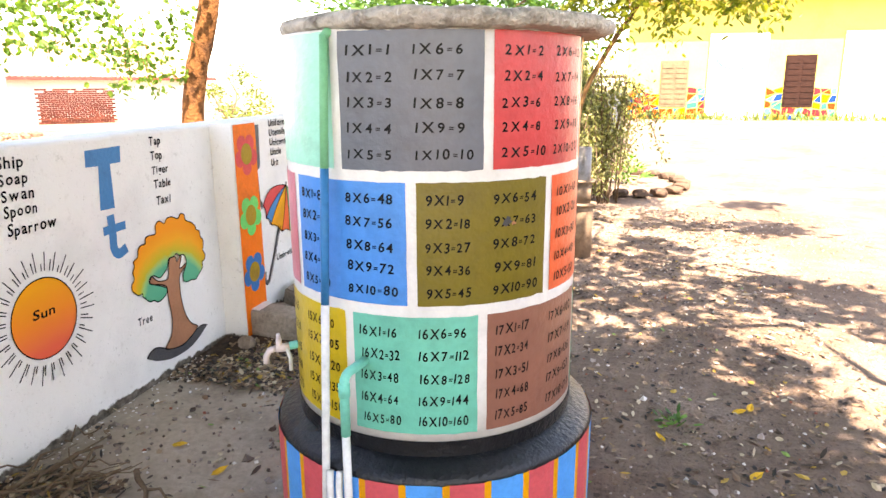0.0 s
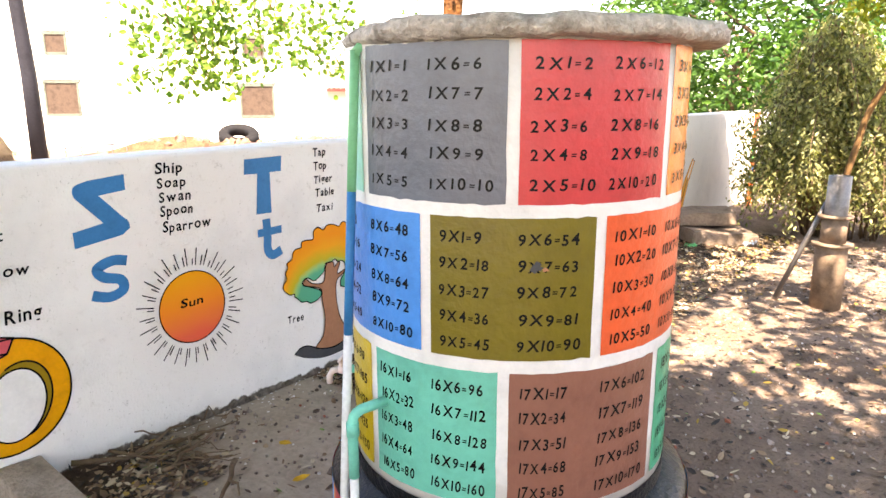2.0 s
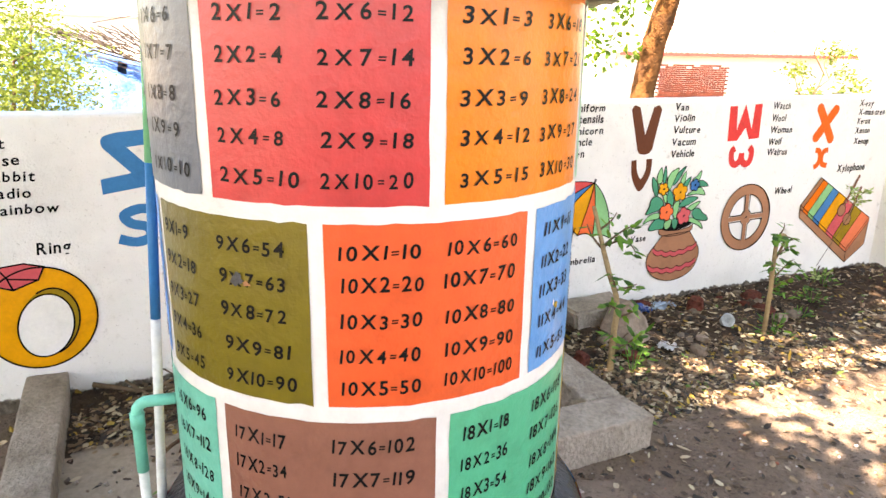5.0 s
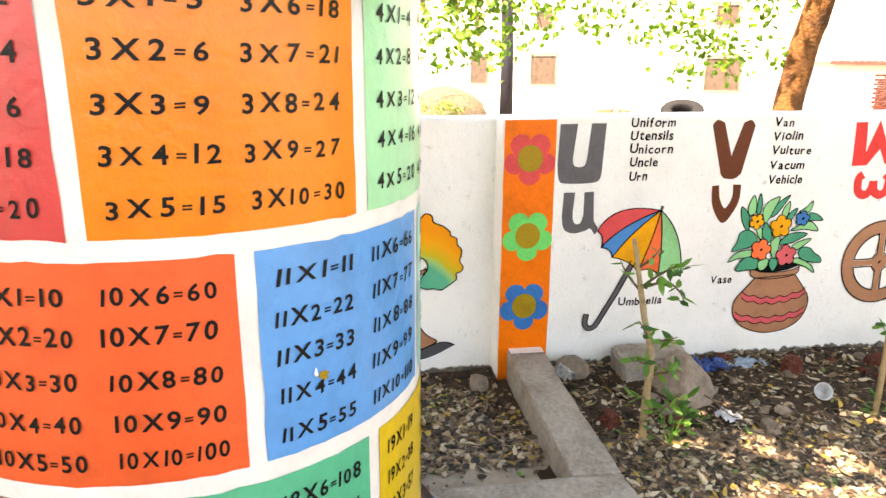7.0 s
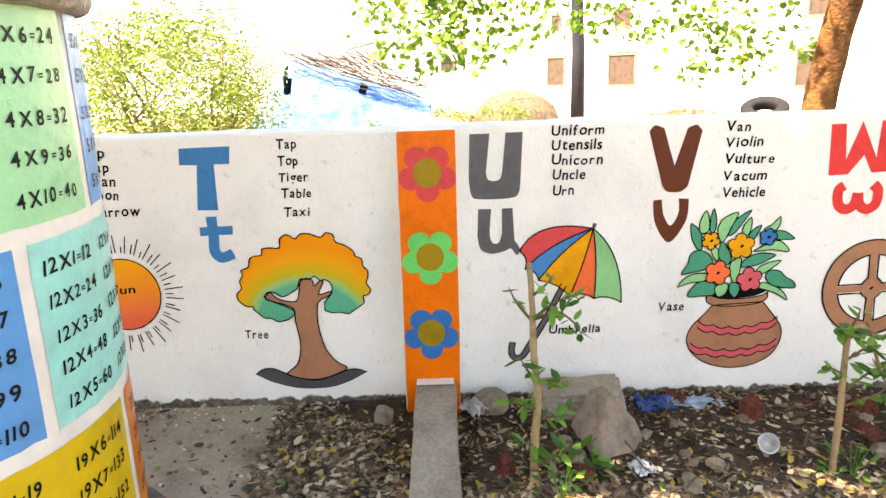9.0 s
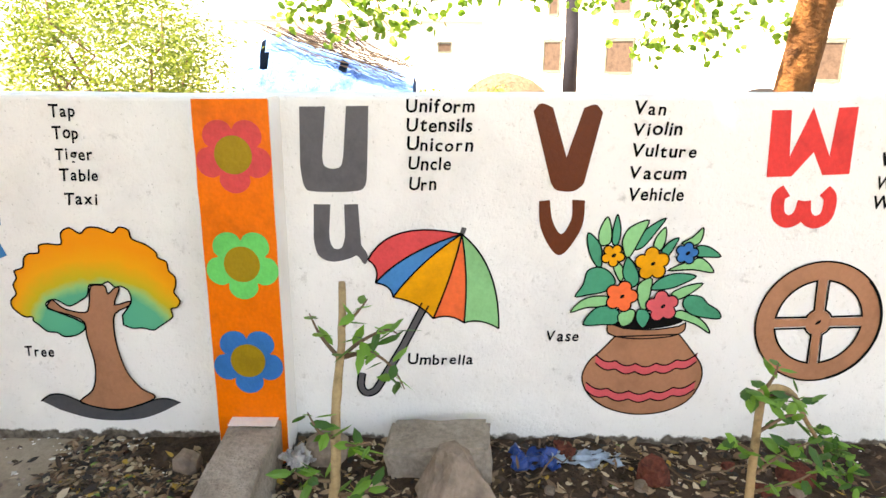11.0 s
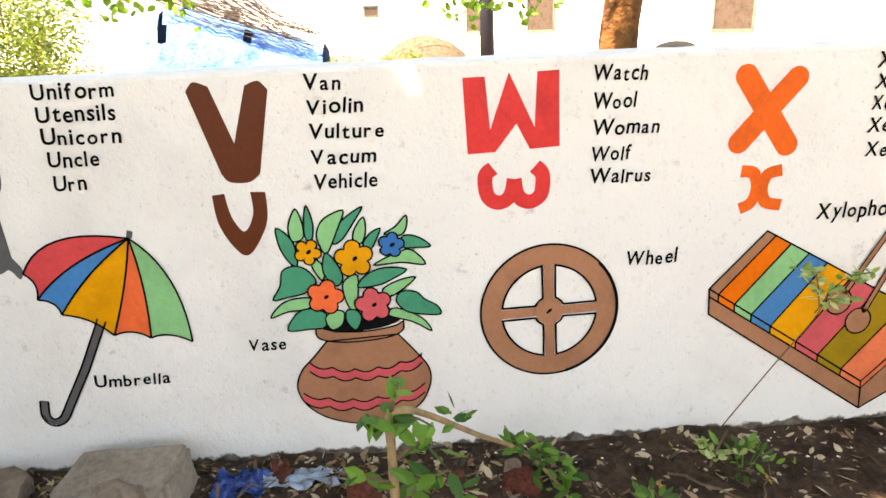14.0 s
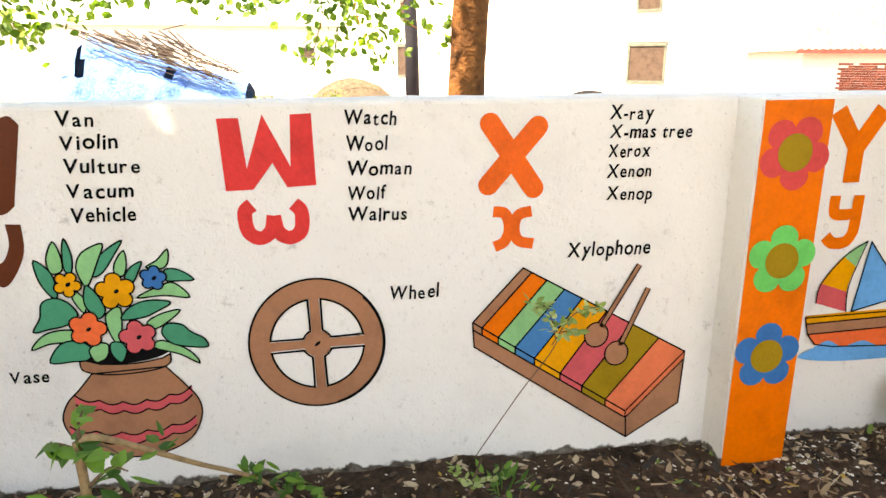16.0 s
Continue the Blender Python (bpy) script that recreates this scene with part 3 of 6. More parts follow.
def outline(host, lines, width=0.006, lift=3):
    bm = bmesh.new()
    for pts, closed in lines:
        stroke(bm, pts, width, LIFT[lift], closed)
    bm.to_mesh(host.data)
    bm.free()
    host.data.materials.append(M_BLACK)


# ring
h = picture("painted_ring", "painted gold finger ring with a red stone")
outer, inner = oval(1.334, 0.420, 0.213, 0.226, 48, lean=-20), oval(1.350, 0.384, 0.104, 0.142, 40, lean=-14)
lining = oval(1.366, 0.398, 0.110, 0.152, 40, lean=-14)
lining_edge = oval(1.366, 0.398, 0.110, 0.152, 30, -62, 128, lean=-14)
patch(h, "band", outer, "gold")
patch(h, "inner_band", lining, "mustard", 2)
patch(h, "hole", inner, M_WHITE, 3)
gem = [(1.17, 0.585), (1.205, 0.655), (1.30, 0.665), (1.372, 0.645), (1.345, 0.590), (1.250, 0.555)]
patch(h, "stone", gem, "rose", 3, "red painted gemstone")
outline(h, [(outer, True), (inner, True), (lining_edge, False), (gem, True), ([(1.205, 0.655), (1.235, 0.605), (1.345, 0.590)], False), ([(1.235, 0.605), (1.250, 0.555)], False)], 0.007, 4)

# sun
h = picture("painted_sun", "painted orange sun with black rays and the word Sun")
disc = oval(2.092, 0.587, 0.160, 0.164, 56)
patch(h, "disc", disc, graded("sun", (2.07, 0.73), (2.10, 0.42), [(0.1, (0.86, 0.33, 0.01)), (0.5, (0.86, 0.24, 0.02)), (0.95, (0.80, 0.12, 0.06))]))
rays = [(disc, True)]
for k in range(58):
    a, r0, r1 = radians(360 * k / 58 + 1.5 * math.sin(k * 3.1)), 1.14, (1.60 if k % 2 else 1.36) + 0.05 * math.sin(k * 1.7)
    rays.append(([(2.092 + 0.160 * q * math.cos(a), 0.587 + 0.168 * q * math.sin(a)) for q in (r0, (r0 + r1) / 2, r1)], False))
outline(h, rays, 0.005, 2)

# tree
h = picture("painted_tree", "painted tree with an orange and green crown")
edge_left = [(2.656, 0.502), (2.654, 0.517), (2.626, 0.518), (2.592, 0.549), (2.59, 0.578), (2.612, 0.602), (2.606, 0.634), (2.622, 0.661), (2.618, 0.685), (2.650, 0.699), (2.658, 0.732), (2.678, 0.748), (2.713, 0.752), (2.717, 0.778), (2.75, 0.784), (2.794, 0.783)]
edge_top = [(2.798, 0.822), (2.829, 0.841), (2.864, 0.821), (2.889, 0.842), (2.93, 0.842), (2.975, 0.825), (2.999, 0.845), (3.03, 0.835), (3.038, 0.804), (3.082, 0.785), (3.115, 0.758), (3.120, 0.738), (3.148, 0.724), (3.152, 0.692)]
edge_right = [(3.172, 0.67), (3.171, 0.638), (3.163, 0.613), (3.181, 0.583), (3.168, 0.559), (3.147, 0.552), (3.15, 0.525), (3.135, 0.51), (3.1, 0.486), (3.076, 0.472), (3.038, 0.480), (3.005, 0.478), (2.973, 0.491)]
crown = spline(edge_left + edge_top + edge_right, 3)
under = spline([(2.973, 0.526), (3.002, 0.564), (3.011, 0.589), (3.004, 0.619), (2.979, 0.634), (2.96, 0.63), (2.938, 0.65), (2.909, 0.637), (2.872, 0.638), (2.859, 0.599), (2.829, 0.577), (2.8, 0.561), (2.781, 0.562), (2.745, 0.583), (2.716, 0.574), (2.719, 0.549), (2.834, 0.495), (2.814, 0.456), (2.761, 0.443), (2.734, 0.459), (2.701, 0.462), (2.675, 0.486)], 3)
patch(h, "crown", crown + under, graded("crown", (2.90, 0.36), 0.50, [(0.30, (0.045, 0.36, 0.22)), (0.575, (0.06, 0.38, 0.22)), (0.625, (0.24, 0.50, 0.18)), (0.68, (0.52, 0.40, 0.02)), (0.80, (0.84, 0.34, 0.012)), (0.92, (0.86, 0.27, 0.008))], True))
trunk = spline([(2.782, 0.194), (2.829, 0.234), (2.848, 0.291), (2.851, 0.353), (2.837, 0.445), (2.835, 0.5), (2.783, 0.527), (2.714, 0.549), (2.731, 0.581), (2.744, 0.573), (2.775, 0.547), (2.842, 0.535), (2.861, 0.564), (2.876, 0.633), (2.923, 0.636), (2.932, 0.606), (2.96, 0.63), (2.973, 0.622), (2.95, 0.566), (3.003, 0.579), (3.0, 0.562), (2.948, 0.532), (2.937, 0.472), (2.942, 0.396), (2.964, 0.308), (3.008, 0.244), (3.056, 0.21), (2.974, 0.171), (2.905, 0.155), (2.8, 0.177)], 3, True)
patch(h, "trunk", trunk, "clay", 2)
hill_top = spline([(2.636, 0.189), (2.672, 0.214), (2.716, 0.217), (2.763, 0.198), (2.819, 0.171), (2.905, 0.158), (2.984, 0.173), (3.053, 0.200), (3.102, 0.204), (3.145, 0.188)], 4)
hill = hill_top + spline([(3.08, 0.152), (3.0, 0.122), (2.902, 0.112), (2.805, 0.120), (2.701, 0.152)], 4)
patch(h, "painted_ground", hill, "ash", 1)
outline(h, [(crown + under, True), (trunk, True), (hill_top, False)], 0.0055, 3)

# umbrella
h = picture("painted_umbrella", "painted open umbrella in five colours")
tip = (4.158, 0.833)
rim = [(3.839, 0.739), (3.863, 0.656), (3.923, 0.604), (4.063, 0.527), (4.171, 0.512), (4.293, 0.492)]
bend = [(3.911, 0.885), (3.961, 0.770), (4.015, 0.735), (4.129, 0.690), (4.185, 0.680), (4.289, 0.729)]


def rib(k, n=10):
    return [tuple((1 - t) ** 2 * a + 2 * t * (1 - t) * b + t * t * c for a, b, c in zip(tip, bend[k], rim[k])) for t in (i / n for i in range(n + 1))]


def scallop(k, n=6):
    (ay, az), (by, bz) = rim[k], rim[k + 1]
    my, mz = (ay + by) / 2 + (tip[0] - (ay + by) / 2) * 0.10, (az + bz) / 2 + (tip[1] - (az + bz) / 2) * 0.10
    return [((1 - t) ** 2 * ay + 2 * t * (1 - t) * my + t * t * by, (1 - t) ** 2 * az + 2 * t * (1 - t) * mz + t * t * bz) for t in (i / n for i in range(n + 1))]


lines = []
for k, c in enumerate(("red", "seablue", "gold", "coral", "leaflight")):
    patch(h, "canopy_panel", rib(k)[:-1] + scallop(k)[:-1] + rib(k + 1)[:0:-1], c)
    lines.append((scallop(k), False))
lines += [(rib(k), False) for k in range(6)]
bm = bmesh.new()
shaft = [(4.035, 0.580), (3.956, 0.420), (3.887, 0.300)] + spline([(3.872, 0.272), (3.852, 0.245), (3.822, 0.238), (3.804, 0.265), (3.809, 0.315)], 5)
stroke(bm, shaft, 0.023, LIFT[0])
stroke(bm, [(4.159, 0.833), (4.166, 0.855)], 0.016, LIFT[1])
part("handle", bm, PAINT["slate"], h, "grey hooked handle")
off = [Vector(p) for p in shaft]
for s in (-1, 1):
    side = []
    for i in range(len(off)):
        d = (off[min(i + 1, len(off) - 1)] - off[max(i - 1, 0)]).normalized()
        side.append((off[i].x - d.y * 0.0125 * s, off[i].y + d.x * 0.0125 * s))
    lines.append((side, False))
outline(h, lines, 0.0058, 3)

# vase of flowers
h = picture("painted_vase", "painted clay vase of flowers and leaves")
body = spline([(4.701, 0.466), (4.659, 0.416), (4.615, 0.368), (4.596, 0.309), (4.618, 0.248), (4.674, 0.198), (4.751, 0.170), (4.828, 0.164), (4.912, 0.180), (4.984, 0.223), (5.020, 0.294), (5.018, 0.354), (4.985, 0.405), (4.926, 0.478)], 4)
lip = spline([(4.672, 0.518), (4.677, 0.480), (4.729, 0.463), (4.804, 0.460), (4.896, 0.470), (4.940, 0.490), (4.944, 0.522)], 4) + spline([(4.920, 0.508), (4.850, 0.496), (4.790, 0.494), (4.730, 0.498)], 3)
patch(h, "body", body, "clay", 1)
patch(h, "neck", lip, "clay", 2)
patch(h, "mouth", spline([(4.690, 0.520), (4.740, 0.540), (4.860, 0.545), (4.936, 0.528), (4.880, 0.504), (4.790, 0.494), (4.720, 0.500)], 4, True), M_BLACK, 0)
lines = [(body, True), (lip, True)]
for z, y0, y1 in ((0.352, 4.640, 4.998), (0.244, 4.612, 5.002)):
    up, low = [], []
    for k in range(49):
        q = k / 48
        bow = 0.148 * (q - 0.5) ** 2 + 0.010 * (q - 0.4)
        cusp = abs(math.sin(math.pi * 5 * q)) * 0.013
        y = y0 + (y1 - y0) * q
        up.append((y, z + 0.012 + bow - cusp)), low.append((y, z - 0.020 + bow - cusp))
    patch(h, "stripe", up + low[::-1], "rose", 2, "wavy red painted stripe")
    lines += [(up, False), (low, False)]
vase_leaves = []


def vase_leaf(ctrl, colour):
    """One painted leaf, laid over those before it; the first point is its sharp tip."""
    pts = spline(ctrl, 4, True)
    pts[0] = ctrl[0]
    lift = LIFT[1] + 0.00022 * len(vase_leaves)
    bm = bmesh.new()
    fill(bm, pts, lift)
    lf = part("leaf", bm, PAINT[colour], h)
    bm = bmesh.new()
    stroke(bm, pts, 0.0052, lift + 0.0001, True)
    part("leaf_outline", bm, M_BLACK, lf)
    vase_leaves.append(lf)


vase_leaf([(4.584, 0.841), (4.628, 0.799), (4.637, 0.729), (4.619, 0.725), (4.59, 0.777)], "leafdark")
vase_leaf([(4.645, 0.897), (4.662, 0.852), (4.66, 0.807), (4.628, 0.799), (4.62, 0.845)], "leaflight")
vase_leaf([(4.678, 0.905), (4.693, 0.851), (4.686, 0.801), (4.667, 0.808), (4.667, 0.861)], "leafdark")
vase_leaf([(4.84, 0.894), (4.812, 0.848), (4.776, 0.798), (4.746, 0.785), (4.755, 0.831), (4.797, 0.871)], "leafdark")
vase_leaf([(4.784, 0.887), (4.764, 0.831), (4.726, 0.754), (4.705, 0.787), (4.702, 0.824), (4.726, 0.864)], "leaflight")
vase_leaf([(4.842, 0.863), (4.846, 0.819), (4.832, 0.783), (4.808, 0.793), (4.814, 0.829)], "leaflight")
vase_leaf([(4.889, 0.827), (4.88, 0.8), (4.856, 0.759), (4.836, 0.778), (4.856, 0.81)], "leafdark")
vase_leaf([(4.968, 0.863), (4.967, 0.824), (4.947, 0.802), (4.901, 0.808), (4.935, 0.83)], "leaflight")
vase_leaf([(5.038, 0.764), (4.997, 0.796), (4.956, 0.799), (4.951, 0.765), (4.996, 0.761)], "leafdark")
vase_leaf([(5.02, 0.707), (4.979, 0.755), (4.934, 0.747), (4.865, 0.712), (4.946, 0.716)], "leaflight")
vase_leaf([(4.69, 0.741), (4.716, 0.707), (4.705, 0.67), (4.678, 0.718)], "leaflight")
vase_leaf([(4.725, 0.758), (4.755, 0.72), (4.768, 0.673), (4.743, 0.65), (4.712, 0.693), (4.713, 0.735)], "leafdark")
vase_leaf([(4.769, 0.663), (4.813, 0.681), (4.803, 0.577), (4.786, 0.568), (4.768, 0.616)], "leaflight")
vase_leaf([(4.988, 0.666), (4.934, 0.658), (4.886, 0.631), (4.902, 0.607), (4.941, 0.624)], "leaflight")
vase_leaf([(4.962, 0.693), (4.893, 0.702), (4.836, 0.68), (4.812, 0.643), (4.871, 0.646), (4.915, 0.663)], "leafdark")
vase_leaf([(5.031, 0.484), (5.001, 0.531), (4.924, 0.568), (4.898, 0.545), (4.974, 0.518)], "leaflight")
vase_leaf([(5.06, 0.539), (5.052, 0.568), (5.013, 0.593), (4.988, 0.618), (4.942, 0.622), (4.926, 0.592), (4.952, 0.557), (5.0, 0.543)], "leafdark")
vase_leaf([(4.553, 0.615), (4.578, 0.66), (4.589, 0.707), (4.628, 0.722), (4.666, 0.704), (4.687, 0.666), (4.653, 0.634), (4.599, 0.622)], "leafdark")
vase_leaf([(4.54, 0.557), (4.573, 0.599), (4.617, 0.616), (4.668, 0.614), (4.656, 0.581), (4.593, 0.574)], "leaflight")
vase_leaf([(4.587, 0.512), (4.62, 0.568), (4.665, 0.581), (4.708, 0.561), (4.702, 0.517), (4.652, 0.512)], "leafdark")
vase_leaf([(4.717, 0.51), (4.705, 0.546), (4.731, 0.569), (4.763, 0.564), (4.757, 0.525), (4.735, 0.508)], "leaflight")
vase_leaf([(4.796, 0.501), (4.77, 0.53), (4.772, 0.568), (4.804, 0.567), (4.816, 0.538)], "leafdark")
outline(h, lines, 0.005, 3)
for (fy, fz), c, rad, tn in (((4.671, 0.765), "gold", 0.039, 60), ((4.806, 0.737), "gold", 0.057, 95), ((4.920, 0.775), "royal", 0.038, 80), ((4.711, 0.618), "coral", 0.055, 75), ((4.855, 0.584), "rose", 0.055, 100)):
    bm = bmesh.new()
    edge = petals(bm, fy, fz, rad, 0.0095, tn)
    f = part("flower", bm, PAINT[c], h, "painted flower of five round petals")
    bm = bmesh.new()
    stroke(bm, edge, 0.005, 0.0105, True)
    fill(bm, oval(fy + 0.003, fz, 0.009, 0.006, 10, lean=40), 0.0105)
    part("flower_outline", bm, M_BLACK, f)

# wheel
h = picture("painted_wheel", "painted brown cart wheel with four spokes")
wy, wz = 5.404, 0.528
bm = bmesh.new()
stroke(bm, oval(wy, wz, 0.184, 0.188, 56), 0.066, LIFT[1], True, wobble=0)
part("rim", bm, PAINT["clay"], h)
bm = bmesh.new()
fill(bm, oval(wy, wz, 0.044, 0.046, 28), LIFT[2])
part("hub", bm, PAINT["clay"], h)
lines = [(oval(wy, wz, 0.217, 0.222, 60), True)]
for k in range(4):
    a = radians(90 * k + 2)
    c, s = math.cos(a), math.sin(a)
    bm = bmesh.new()
    stroke(bm, [(wy + c * 0.03, wz + s * 0.03), (wy + c * 0.16, wz + s * 0.16)], 0.030, LIFT[1] + 0.0006)
    part("spoke", bm, PAINT["clay"], h)
    gap = []
    for q in range(13):
        b = a + radians(8.0 + 74.0 * q / 12)
        gap.append((wy + 0.150 * math.cos(b), wz + 0.154 * math.sin(b)))
    for q in range(7):
        b = a + radians(66 - 42 * q / 6)
        gap.append((wy + 0.048 * math.cos(b), wz + 0.050 * math.sin(b)))
    lines.append((gap, True))
outline(h, lines, 0.0065, 3)
bm = bmesh.new()
stroke(bm, oval(wy + 0.002, wz - 0.001, 0.214, 0.219, 40, -75, 45), 0.010, LIFT[3] + 0.0008)
fill(bm, oval(wy, wz, 0.012, 0.005, 12, lean=40), LIFT[3])
part("shadow_line", bm, M_BLACK, h)

# xylophone
h = picture("painted_xylophone", "painted xylophone with eight coloured bars and two mallets")
qa, qb, qc, qd = Vector((5.916, 0.573)), Vector((6.083, 0.757)), Vector((6.681, 0.424)), Vector((6.477, 0.204))
near = (0, 0.057, 0.158, 0.264, 0.387, 0.554, 0.70, 0.859, 1.0)
far = (0, 0.05, 0.138, 0.243, 0.35, 0.50, 0.656, 0.83, 1.0)
lines = []
drop = Vector((0.001, -0.026))
low = Vector((0.006, -0.088))
patch(h, "box_front", [tuple(qa + drop), tuple(qd + drop), tuple(qd + Vector((0.008, -0.104))), tuple(qa + low)], "clay", 0)
patch(h, "box_end", [tuple(qd + drop), tuple(qc + drop), (6.674, 0.223), tuple(qd + Vector((0.008, -0.104)))], "clay", 0)
for k, c in enumerate(("clay", "orange", "leaflight", "seablue", "gold", "rose", "mustard", "salmon")):
    p0, p1, p2, p3 = qa.lerp(qd, near[k]), qa.lerp(qd, near[k + 1]), qb.lerp(qc, far[k + 1]), qb.lerp(qc, far[k])
    patch(h, "bar", [tuple(p0 + drop), tuple(p1 + drop), tuple(p1), tuple(p2), tuple(p3), tuple(p0)], c, 1)
    lines += [([tuple(p1 + drop), tuple(p1), tuple(p2)], False)]
patch(h, "bar_end", [tuple(qd), tuple(qd + drop), tuple(qc + drop), tuple(qc)], "salmon", 2)
lines += [([tuple(qa), tuple(qb), tuple(qc), tuple(qd)], True), ([tuple(qa + drop), tuple(qd + drop), tuple(qc + drop)], False), ([tuple(qa), tuple(qa + low), tuple(qd + Vector((0.008, -0.104))), (6.674, 0.223), tuple(qc)], False), ([tuple(qd), tuple(qd + Vector((0.008, -0.104)))], False)]
for (hy, hz), (ty, tz) in (((6.349, 0.506), (6.486, 0.753)), ((6.426, 0.433), (6.524, 0.668))):
    bm = bmesh.new()
    head = oval(hy, hz, 0.042, 0.045, 24)
    fill(bm, head, LIFT[3])
    d = (Vector((ty, tz)) - Vector((hy, hz))).normalized()
    stroke(bm, [(hy + d.x * 0.03, hz + d.y * 0.03), (ty, tz)], 0.017, LIFT[3], round_ends=False)
    m = part("mallet", bm, PAINT["clay"], h, "painted brown mallet")
    bm = bmesh.new()
    n = Vector((-d.y, d.x)) * 0.0085
    stroke(bm, oval(hy, hz, 0.042, 0.045, 26, math.degrees(math.atan2(d.y, d.x)) + 14, math.degrees(math.atan2(d.y, d.x)) + 346), 0.005, LIFT[4])
    for s in (-1, 1):
        stroke(bm, [(hy + d.x * 0.04 + n.x * s, hz + d.y * 0.04 + n.y * s), (ty + n.x * s, tz + n.y * s)], 0.0045, LIFT[4])
    part("mallet_outline", bm, M_BLACK, m)
outline(h, lines, 0.0055, 2)

# yacht
h = picture("painted_yacht", "painted sailing boat with coloured sails on blue water")
hull = [(7.129, 0.526), (7.147, 0.462), (7.181, 0.421), (7.255, 0.409), (7.472, 0.401), (7.591, 0.421), (7.650, 0.542)]
patch(h, "hull", hull, "coral", 1)
patch(h, "deck_stripe", [(7.129, 0.534), (7.650, 0.553), (7.641, 0.526), (7.135, 0.504)], "gold", 2)
patch(h, "plank_band", [(7.137, 0.502), (7.641, 0.524), (7.626, 0.481), (7.147, 0.462)], "clay", 2)
sea = spline([(7.122, 0.374), (7.176, 0.406), (7.235, 0.433), (7.295, 0.406), (7.374, 0.426), (7.453, 0.401), (7.552, 0.429), (7.670, 0.397), (7.611, 0.358), (7.354, 0.348), (7.206, 0.355)], 4, True)
patch(h, "sea", sea, "sky", 3)
sail = spline([(7.326, 0.805), (7.245, 0.751), (7.171, 0.654), (7.161, 0.581)], 5)
back = spline([(7.285, 0.542), (7.280, 0.644), (7.326, 0.805)], 5)
for (a, b), c in zip(((0.0, 0.35), (0.35, 0.68), (0.68, 1.0)), ("leaflight", "gold", "rose")):
    n1, n2 = len(sail) - 1, len(back) - 1
    s = sail[int(a * n1):int(b * n1) + 1]
    t = back[::-1][int(a * n2):int(b * n2) + 1]
    patch(h, "sail_band", s + t[::-1], c, 1)
main = [(7.342, 0.802), (7.512, 0.596), (7.306, 0.542)]
patch(h, "main_sail", main, "sky", 1)
outline(h, [(hull, True), (sail, False), (back, False), (main, True), ([(7.135, 0.502), (7.641, 0.524)], False), ([(7.147, 0.462), (7.626, 0.481)], False)], 0.005, 4)

# zip
h = picture("painted_zip", "painted yellow zip fastener, half open")
zip_tape = [(8.026, 0.304), (8.194, 0.596), (8.402, 0.819), (8.441, 0.790), (8.481, 0.780), (8.323, 0.557), (8.184, 0.267)]
patch(h, "tape", zip_tape, "gold", 1)
patch(h, "opening", [(8.273, 0.615), (8.412, 0.790), (8.441, 0.780), (8.303, 0.586)], M_WHITE, 2)
bm = bmesh.new()
stroke(bm, [(8.105, 0.295), (8.288, 0.601)], 0.016, LIFT[2])
part("teeth", bm, M_BLACK, h)
outline(h, [(zip_tape, True)], 0.005, 3)

# ---- ground ----
def smooth_step(a, b, v):
    t = min(1, max(0, (v - a) / (b - a)))
    return t * t * (3 - 2 * t)


def ground_z(x, y):
    z = 0.012 * noise.noise(Vector((x * 1.1, y * 1.1, 0))) + 0.007 * noise.noise(Vector((x * 5, y * 5, 1)))
    bed = smooth_step(3.5, 3.65, y) * smooth_step(-1.2, -1.9, x) * smooth_step(-2.9, -2.4, x)
    z += bed * (0.045 + 0.03 * noise.noise(Vector((x * 3, y * 3, 5))) + 0.012 * noise.noise(Vector((x * 14, y * 14, 5))))
    z += 0.22 * smooth_step(9, 26, y) * smooth_step(-3.5, -1.5, x) - 0.006 * noise.noise(Vector((x * 17, y * 17, 2)))
    return z


def ground_mat():
    m, ns, ln, bsdf = nodes_of("dry_soil")
    co = ns.new("ShaderNodeTexCoord").outputs["Object"]
    broad, mid, fine = noise_tex(ns, ln, co, 0.9, 6), noise_tex(ns, ln, co, 7, 7, 0.7), noise_tex(ns, ln, co, 55, 5, 0.7)
    base = ramp_of(ns, ln, broad.outputs["Fac"], [(0.3, (0.150, 0.104, 0.077)), (0.5, (0.218, 0.160, 0.122)), (0.72, (0.33, 0.256, 0.206))]).outputs[0]
    patch_ = ramp_of(ns, ln, mid.outputs["Fac"], [(0.3, (0.62, 0.6, 0.58)), (0.5, (1, 1, 1)), (0.72, (1.25, 1.2, 1.15))]).outputs[0]
    base = mixed(ns, ln, 0.8, base, patch_, "MULTIPLY")
    grit = ramp_of(ns, ln, fine.outputs["Fac"], [(0.30, (0.22, 0.2, 0.18)), (0.46, (1, 1, 1)), (0.62, (1.0, 1, 1)), (0.70, (2.0, 1.9, 1.8))]).outputs[0]
    base = mixed(ns, ln, 0.8, base, grit, "MULTIPLY")
    ln.new(base, bsdf.inputs["Base Color"])
    bsdf.inputs["Roughness"].default_value, bsdf.inputs["Specular IOR Level"].default_value = 0.95, 0.1
    add = ns.new("ShaderNodeMath")
    add.operation = "ADD"
    ln.new(mid.outputs["Fac"], add.inputs[0]), ln.new(fine.outputs["Fac"], add.inputs[1])
    b = ns.new("ShaderNodeBump")
    b.inputs["Strength"].default_value, b.inputs["Distance"].default_value = 0.8, 0.03
    ln.new(add.outputs[0], b.inputs["Height"]), ln.new(b.outputs[0], bsdf.inputs["Normal"])
    return m


M_SOIL = ground_mat()


